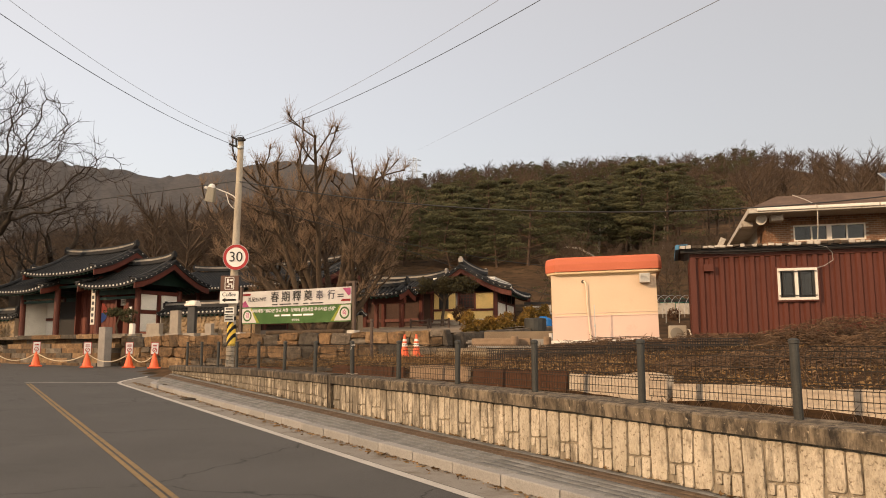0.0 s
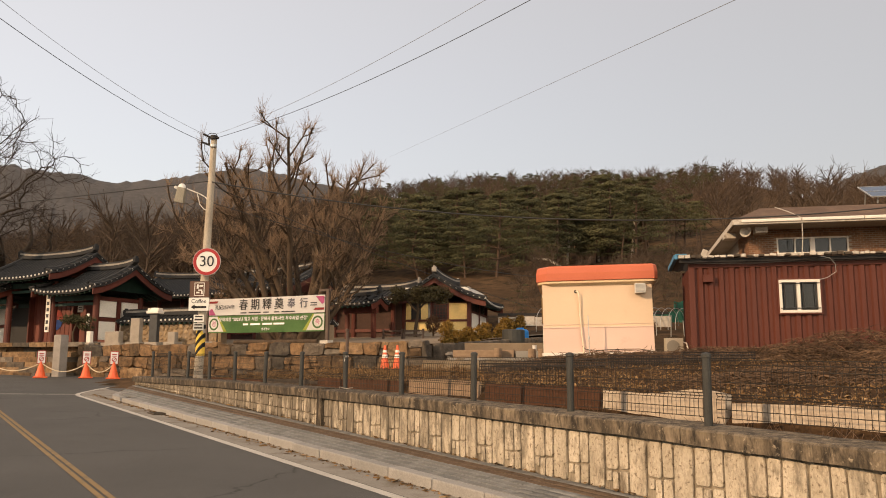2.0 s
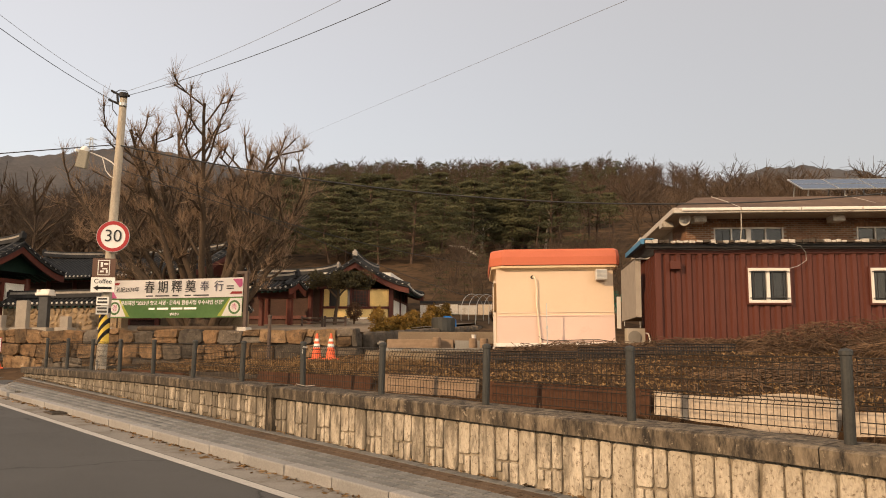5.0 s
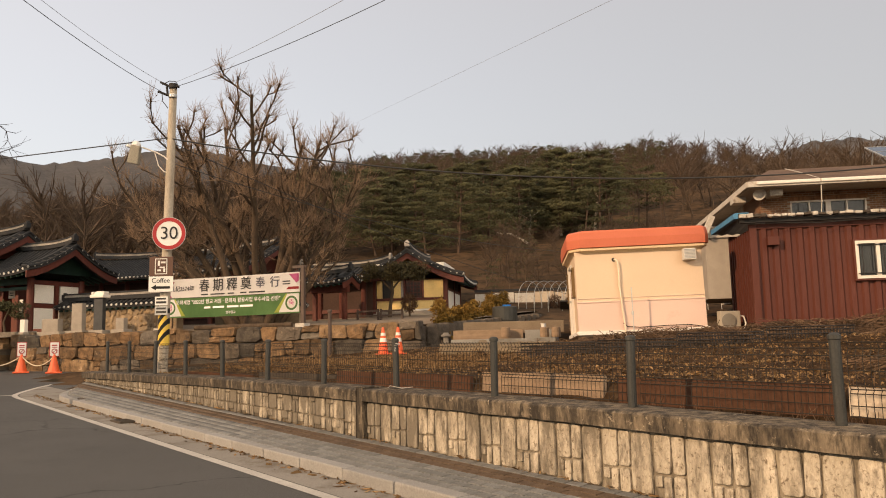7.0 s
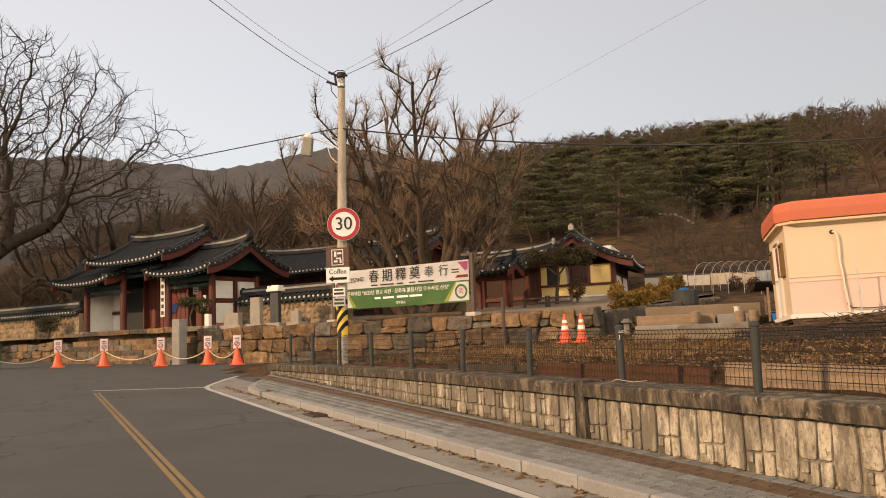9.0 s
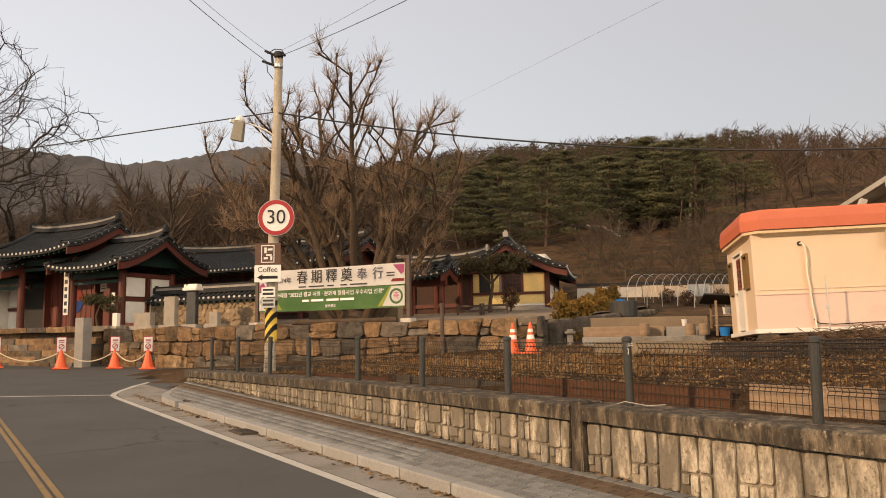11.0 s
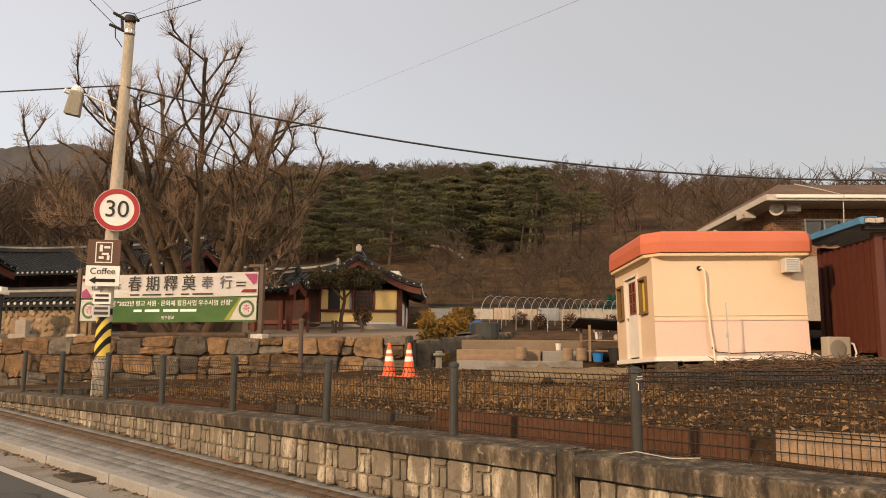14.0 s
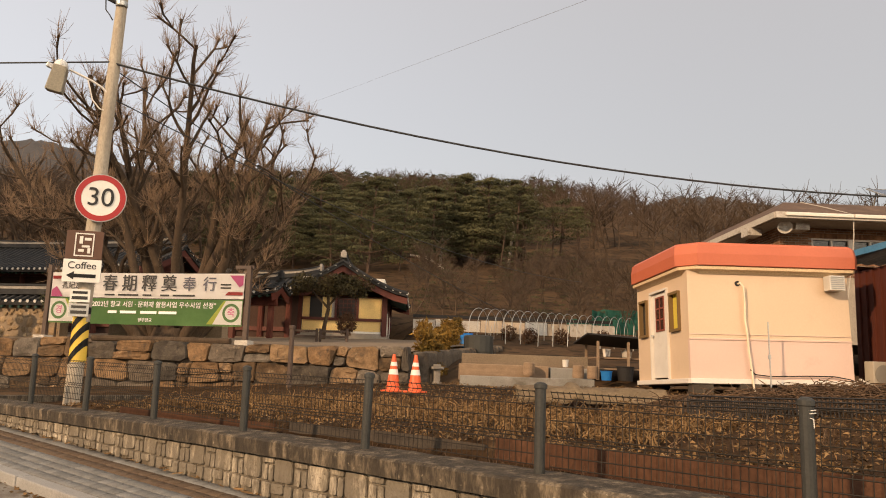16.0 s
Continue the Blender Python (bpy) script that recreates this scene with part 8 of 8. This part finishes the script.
for x, y, z, r_, h_, m, lb in ((2.35, 32.3, 2.98, 0.16, 0.26, BLUE, "blue plastic tub on the ground"), (2.9, 32.4, 2.98, 0.24, 0.4, DARK, "black plastic tub on the ground"), (2.5, 32.9, 3.64, 0.12, 0.22, WHITE, "white plastic pot on a shelf"), (3.1, 33.0, 3.64, 0.16, 0.2, DIRTWHITE, "pale basin on a shelf"), (1.2, 32.2, 3.3, 0.09, 0.2, WHITE, "small white plastic pot")):
    t = thing("tub", x, y, z, 0, lb, "tub")
    part("body", lathe(bmesh.new(), [(r_ * 0.8, 0), (r_, h_), (r_ * 1.06, h_), (r_ * 1.06, h_ * 0.94), (r_ * 0.92, h_ * 0.9), (0.0, h_ * 0.85)], 18), m, t)
tank = thing("water_tank", -0.75, 44.0, 3.7, 0, "blue plastic water barrel with a pale tap", "tank")
part("barrel", lathe(bmesh.new(), [(0.4, 0), (0.45, 0.1), (0.47, 0.45), (0.45, 0.8), (0.36, 0.9), (0.2, 0.93), (0.0, 0.94)], 20), BLUE, tank)
part("lid", lathe(bmesh.new(), [(0.2, 0.93), (0.21, 0.99), (0.0, 1.0)], 16), BLUE, tank)
bn = thing("planter", -0.6, 40.0, 3.55, 0, "dark grey round stone tub", "planter")
part("tub", lathe(bmesh.new(), [(0.5, 0), (0.55, 0.3), (0.55, 0.85), (0.48, 0.88), (0.45, 0.6), (0.0, 0.55)], 16), POSTM, bn)

# hoop frames of a tunnel greenhouse, netting and field edge
for i in range(20):
    y0 = 50 + (i % 1)
    t = thing("greenhouse_hoop", 0.2 + i * 0.43, 50.5 + i * 0.09, lift(0.2 + i * 0.43, 50.5) - 0.1, 62, "bare galvanised hoop of a tunnel greenhouse", "hoop", "greenhouse hoops")
    pts_ = [(1.3 * math.cos(q), 0, 0.5 + 1.05 * math.sin(q)) for q in np.linspace(0, math.pi, 14)]
    wire("hoop", [(1.3, 0, -0.3)] + pts_ + [(-1.3, 0, -0.3)], 0.017, METAL, "", "", t)
NET = mat("green_net", (0.02, 0.1, 0.075), (0.04, 0.15, 0.11), 3, 20, 0.9, 0.1)
for x0, x1, y, h_ in ((8.5, 16.0, 62, 0.9), (5.5, 9.5, 55, 0.8), (10, 15, 58, 0.8)):
    bm = bmesh.new()
    n = 20
    lo = [bm.verts.new((x0 + (x1 - x0) * i / n, y + 0.2 * noise.noise(Vector((i * 0.5, y, 0))), lift(x0 + (x1 - x0) * i / n, y) - 0.1)) for i in range(n + 1)]
    hi = [bm.verts.new(v.co + Vector((0, 0.05, h_ + 0.25 * noise.noise(Vector((i * 0.6, y, 4)))))) for i, v in enumerate(lo)]
    for i in range(n):
        bm.faces.new((lo[i], lo[i + 1], hi[i + 1], hi[i]))
    bmesh.ops.solidify(bm, geom=bm.faces, thickness=0.02)
    tagged(part("garden_net", bm, NET), "sagging green garden netting on a field", "netting", "field netting")
for i in range(16):
    t = thing("field_stake", 0.5 + i * 0.75, 47.5 + 0.3 * (i % 3), lift(0.5 + i * 0.75, 47.5) - 0.1, 0, "thin grey field fence stake", "stake", "field stakes")
    part("stake", rods([((0, 0, 0), (rg_.uniform(-0.05, 0.05), 0, rg_.uniform(0.9, 1.3)))], 0.022, 6), METAL, t)
wp = thing("marker_post", 8.3, 47.0, lift(8.3, 47) - 0.1, 0, "white square marker post at a field edge", "post")
part("post", boxes(((0, 0, 0.85), (0.2, 0.2, 1.9)), bevel=0.015), WHITE, wp)
for x0, x1, y, z in ((-3.2, 7.5, 52.5, 0.75),):
    t = thing("sheet_fence", x0, y, lift(2, y) - 0.2, 0, "low fence of pale sheets with a dark top rail", "fence")
    for i in range(9):
        part("sheet", boxes(((0.6 + i * 1.2, rg_.uniform(-0.03, 0.03), 0.4), (1.16, 0.04, 0.8 + 0.1 * (i % 2)))), rg_.choice([PALE, METAL, DIRTWHITE]), t)
    part("top_rail", boxes((((x1 - x0) / 2, 0, 0.98), (x1 - x0, 0.08, 0.16))), DARK, t)
for x, y in ((2.5, 48.5), (4.1, 48.8), (6.2, 49.2), (1.6, 49.5)):
    leafy("round_bush", x, y, lift(x, y), "dry clipped brown bush at a field edge", [(0, 0, 0.35, 0.42, 0.4, 0.4)], 700, 0.05, LEAF_B, None, "bush", 0, int(x * 10))

# fallen pale trunk and pale trees on the slope
for (x, y), lean, ln_ in (((6.2, 92), 0.6, 5.4), ((2.6, 93), -0.2, 4.4), ((-1.0, 92), 0.3, 3.4)):
    z = lift(x, y)
    t = thing("dead_tree", x, y, z - 0.3, 0, "bare pale dead pine trunk on the slope", "tree")
    tubes([((0, 0, 0), (lean * 0.4, 0, ln_ * 0.45), 0.2, 0.16), ((lean * 0.4, 0, ln_ * 0.45), (lean, 0, ln_ * 0.8), 0.16, 0.12), ((lean, 0, ln_ * 0.8), (lean * 0.4, 0, ln_), 0.12, 0.05), ((lean * 0.8, 0, ln_ * 0.7), (lean - 1.2, 0, ln_ * 0.95), 0.09, 0.03), ((lean, 0, ln_ * 0.8), (lean + 0.9, 0, ln_ * 0.98), 0.08, 0.03)], 6, "trunk", STELE, t)
t = thing("fallen_trunk", -4.0, 84, lift(-4, 84) + 0.6, 0, "pale fallen trunk lying on the slope", "tree")
tubes([((0, 0, 1.2), (1.6, 0, 1.0), 0.1, 0.12), ((1.6, 0, 1.0), (3.2, 0, 0.0), 0.12, 0.14)], 6, "trunk", STELE, t)

# ties on the fence post and wall scraps
wire("white_tie", [W(10.98 + 0.047 * math.cos(q), 10.86 + 0.047 * math.sin(q), 2.95 - 0.0012 * i) for i, q in enumerate(np.linspace(0, 12.5, 30))] + [W(10.93, 10.81, 2.89), W(10.925, 10.8, 2.84)], 0.003, WHITE, "white string tied round a fence post", "string")
wire("loose_hose", [W(11.1, 10.8, 2.36), W(10.9, 10.7, 2.4), W(10.6, 10.68, 2.38), W(10.4, 10.7, 2.4)], 0.004, DIRTWHITE, "pale loose cord lying on a wall cap", "cord")
tb = thing("trash_bin", -31.6, 33.6, road_z(45) + 0.0, 20, "green plastic street bin beside a cone", "bin")
part("body", boxes(((0, 0, 0.55), (1.3, 0.6, 1.1)), bevel=0.03), plain("bin_green", (0.03, 0.1, 0.04), 0.5), tb)
part("lid", boxes(((0, 0, 1.13), (1.36, 0.66, 0.08)), bevel=0.03), POSTM, tb)


# ---- pieces of walls, kerb and pavement ----
fitted_stones(stonewall, -14.7, 5.3, -0.6, 3.66, 1.95, 0.72, 3, 77)
fitted_stones(stonewall2, -44, -25.3, -0.48, 3.3, 2.1, 0.6, 3, 78)

KERB_ME = bmesh.new()
box(KERB_ME, (0, 0, 0), (0.99, 0.19, 0.34), (0, 0, 0), 0.022)
kme = bpy.data.meshes.new("kerbstone")
KERB_ME.to_mesh(kme)
KERB_ME.free()
kme.materials.append(KERB)
kerb = thing("kerb", *W(10, 9.6, 0), 0, "worn pale concrete kerb beside a road", "kerb", kind="structure")
kinv = kerb.matrix_basis.inverted()
slope = math.degrees(math.atan(0.0187))
for i in range(38):
    s_ = -12.4 + i
    if s_ > 22.0:
        break
    ob = new("kerbstone", kme)
    ob.parent = kerb
    ob.matrix_basis = kinv @ pose(*W(s_, 9.585 + rg_.uniform(-0.006, 0.006), kerb_z(s_) - 0.165 + rg_.uniform(-0.004, 0.004)), 0, -slope, STREET_TURN)
curve = evenly(KERB_LINE, 14)
for (a0, b0), (a1, b1) in zip(curve, curve[1:]):
    ob = new("kerbstone", kme)
    ob.parent = kerb
    am, bm_ = (a0 + a1) / 2, (b0 + b1) / 2
    ob.matrix_basis = kinv @ pose(*W(am, bm_, kerb_z(am) - 0.165), 0, 0, STREET_TURN - math.degrees(math.atan2(b1 - b0, a1 - a0))) @ Matrix.Diagonal((math.hypot(a1 - a0, b1 - b0) + 0.01, 1, 1, 1))
cvs = []
for a, b in curve:
    cvs += [W(a, b + 0.02, kerb_z(a) - 0.012), W(max(a, 25.4) if a < 26 else a, max(b + 0.8, 11.2), pave_z(min(a, 26)) - 0.03)]
quad_strip(cvs, [(2 * i, 2 * i + 2, 2 * i + 3, 2 * i + 1) for i in range(len(curve) - 1)], "corner_paving", PAVER_J, pav)

# pavers: grey blocks, brown strip near the wall
pme = bmesh.new()
box(pme, (0, 0, 0), (0.188, 0.122, 0.06), (0, 0, 0), 0.006)
pm = bpy.data.meshes.new("paver")
pme.to_mesh(pm)
pme.free()
pm.materials.append(PAVER)
pm_b = pm.copy()
pm_b.materials.clear()
pm_b.materials.append(PAVER_BO)
joined = {"g": [], "b": []}
count = 0
ps_ = math.degrees(math.atan(0.025))
for j in range(7):
    d_ = 9.755 + j * 0.135
    brown = j in (4, 5)
    for i in range(195):
        s_ = -12 + i * 0.2 + (j % 2) * 0.1
        if s_ > 25.4 or (s_ > 22 and d_ < float(np.interp(s_, [q[0] for q in KERB_LINE], [q[1] for q in KERB_LINE])) + 0.2):
            break
        z_ = kerb_z(s_) + (pave_z(s_) - kerb_z(s_)) * (d_ - 9.68) / 1.0 - 0.03 + rg_.uniform(-0.0015, 0.0015)
        if 5.0 <= s_ < 13.5 and count < 300:
            ob = new("paver", pm_b if brown else pm)
            ob.parent = pav
            ob.matrix_basis = pose(*W(s_, d_, z_), -math.degrees(math.atan(pave_z(s_) - kerb_z(s_))), -ps_, STREET_TURN)
            count += 1
        else:
            joined["b" if brown else "g"].append((W(s_, d_, z_), 0.094, 0.061, pave_z(s_) - kerb_z(s_)))
for key, m in (("g", PAVER_J), ("b", PAVER_B)):
    V, Fq = [], []
    for c, hs, hd, fall in joined[key]:
        k = len(V)
        for zz_, sh in ((-0.03, 1.0), (0.026, 1.0), (0.03, 0.95)):
            for a_, b_ in ((-1, -1), (1, -1), (1, 1), (-1, 1)):
                V.append(c + U * (a_ * hs * sh) + N * (b_ * hd * sh) + Vector((0, 0, zz_ + 0.025 * a_ * hs + fall * b_ * hd)))
        for lv in (0, 4):
            for q in range(4):
                Fq.append((k + lv + q, k + lv + (q + 1) % 4, k + lv + 4 + (q + 1) % 4, k + lv + 4 + q))
        Fq.append((k + 8, k + 9, k + 10, k + 11))
    ob = raw_mesh("paver_rest", np.array([tuple(v) for v in V]), np.array(Fq), m, pav)
    bmf = bmesh.new()
    bmf.from_mesh(ob.data)
    bmesh.ops.recalc_face_normals(bmf, faces=bmf.faces)
    bmf.to_mesh(ob.data)
    bmf.free()
    tagged(ob, kind="stuff")

# moulded stone blocks on the retaining wall
BL = [rounded_block(300 + i) for i in range(8)]
for me in BL:
    me.materials.append(BLOCK)


def block(s0, s1, f0, f1):
    sm = (s0 + s1) / 2
    zb, zt = pave_z(sm) - 0.02, cap_z(sm) - 0.168
    z0, z1 = zb + (zt - zb) * f0, zb + (zt - zb) * f1
    ob = new("stone_block", BL[rg_.randrange(8)])
    ob.parent = wall
    ob.matrix_basis = pose(*W(sm, 10.652, (z0 + z1) / 2), 0, rg_.uniform(-2.2, 2.2), STREET_TURN + 180) @ Matrix.Diagonal((abs(s1 - s0) - 0.016, 0.045, z1 - z0 - 0.016, 1))


# the mould repeats: a broad plain stone, then a tall pair with small stones below;
# past the pilaster squared stones over a lower course
TALL = ((0.0, 0.235, 0.0, 1.0), (0.235, 0.375, 0.4, 1.0), (0.24, 0.37, 0.0, 0.4), (0.375, 0.56, 0.37, 1.0), (0.375, 0.47, 0.0, 0.37), (0.47, 0.56, 0.17, 0.37))
SQUARED = ((0.0, 0.3, 0.42, 1.0), (0.3, 0.5, 0.84, 1.0), (0.3, 0.39, 0.42, 0.84), (0.39, 0.5, 0.42, 0.84), (0.0, 0.13, 0.0, 0.42), (0.13, 0.34, 0.14, 0.42), (0.34, 0.5, 0.0, 0.42))
s_ = -3.0
while s_ < 25.2:
    far_side = s_ > 11.4
    for a_, b_, f0, f1 in SQUARED if far_side else TALL:
        if not (s_ + a_ < 11.53 and s_ + b_ > 11.37):
            block(s_ + a_, s_ + b_, f0, f1)
    s_ += 0.515 if far_side else 0.575
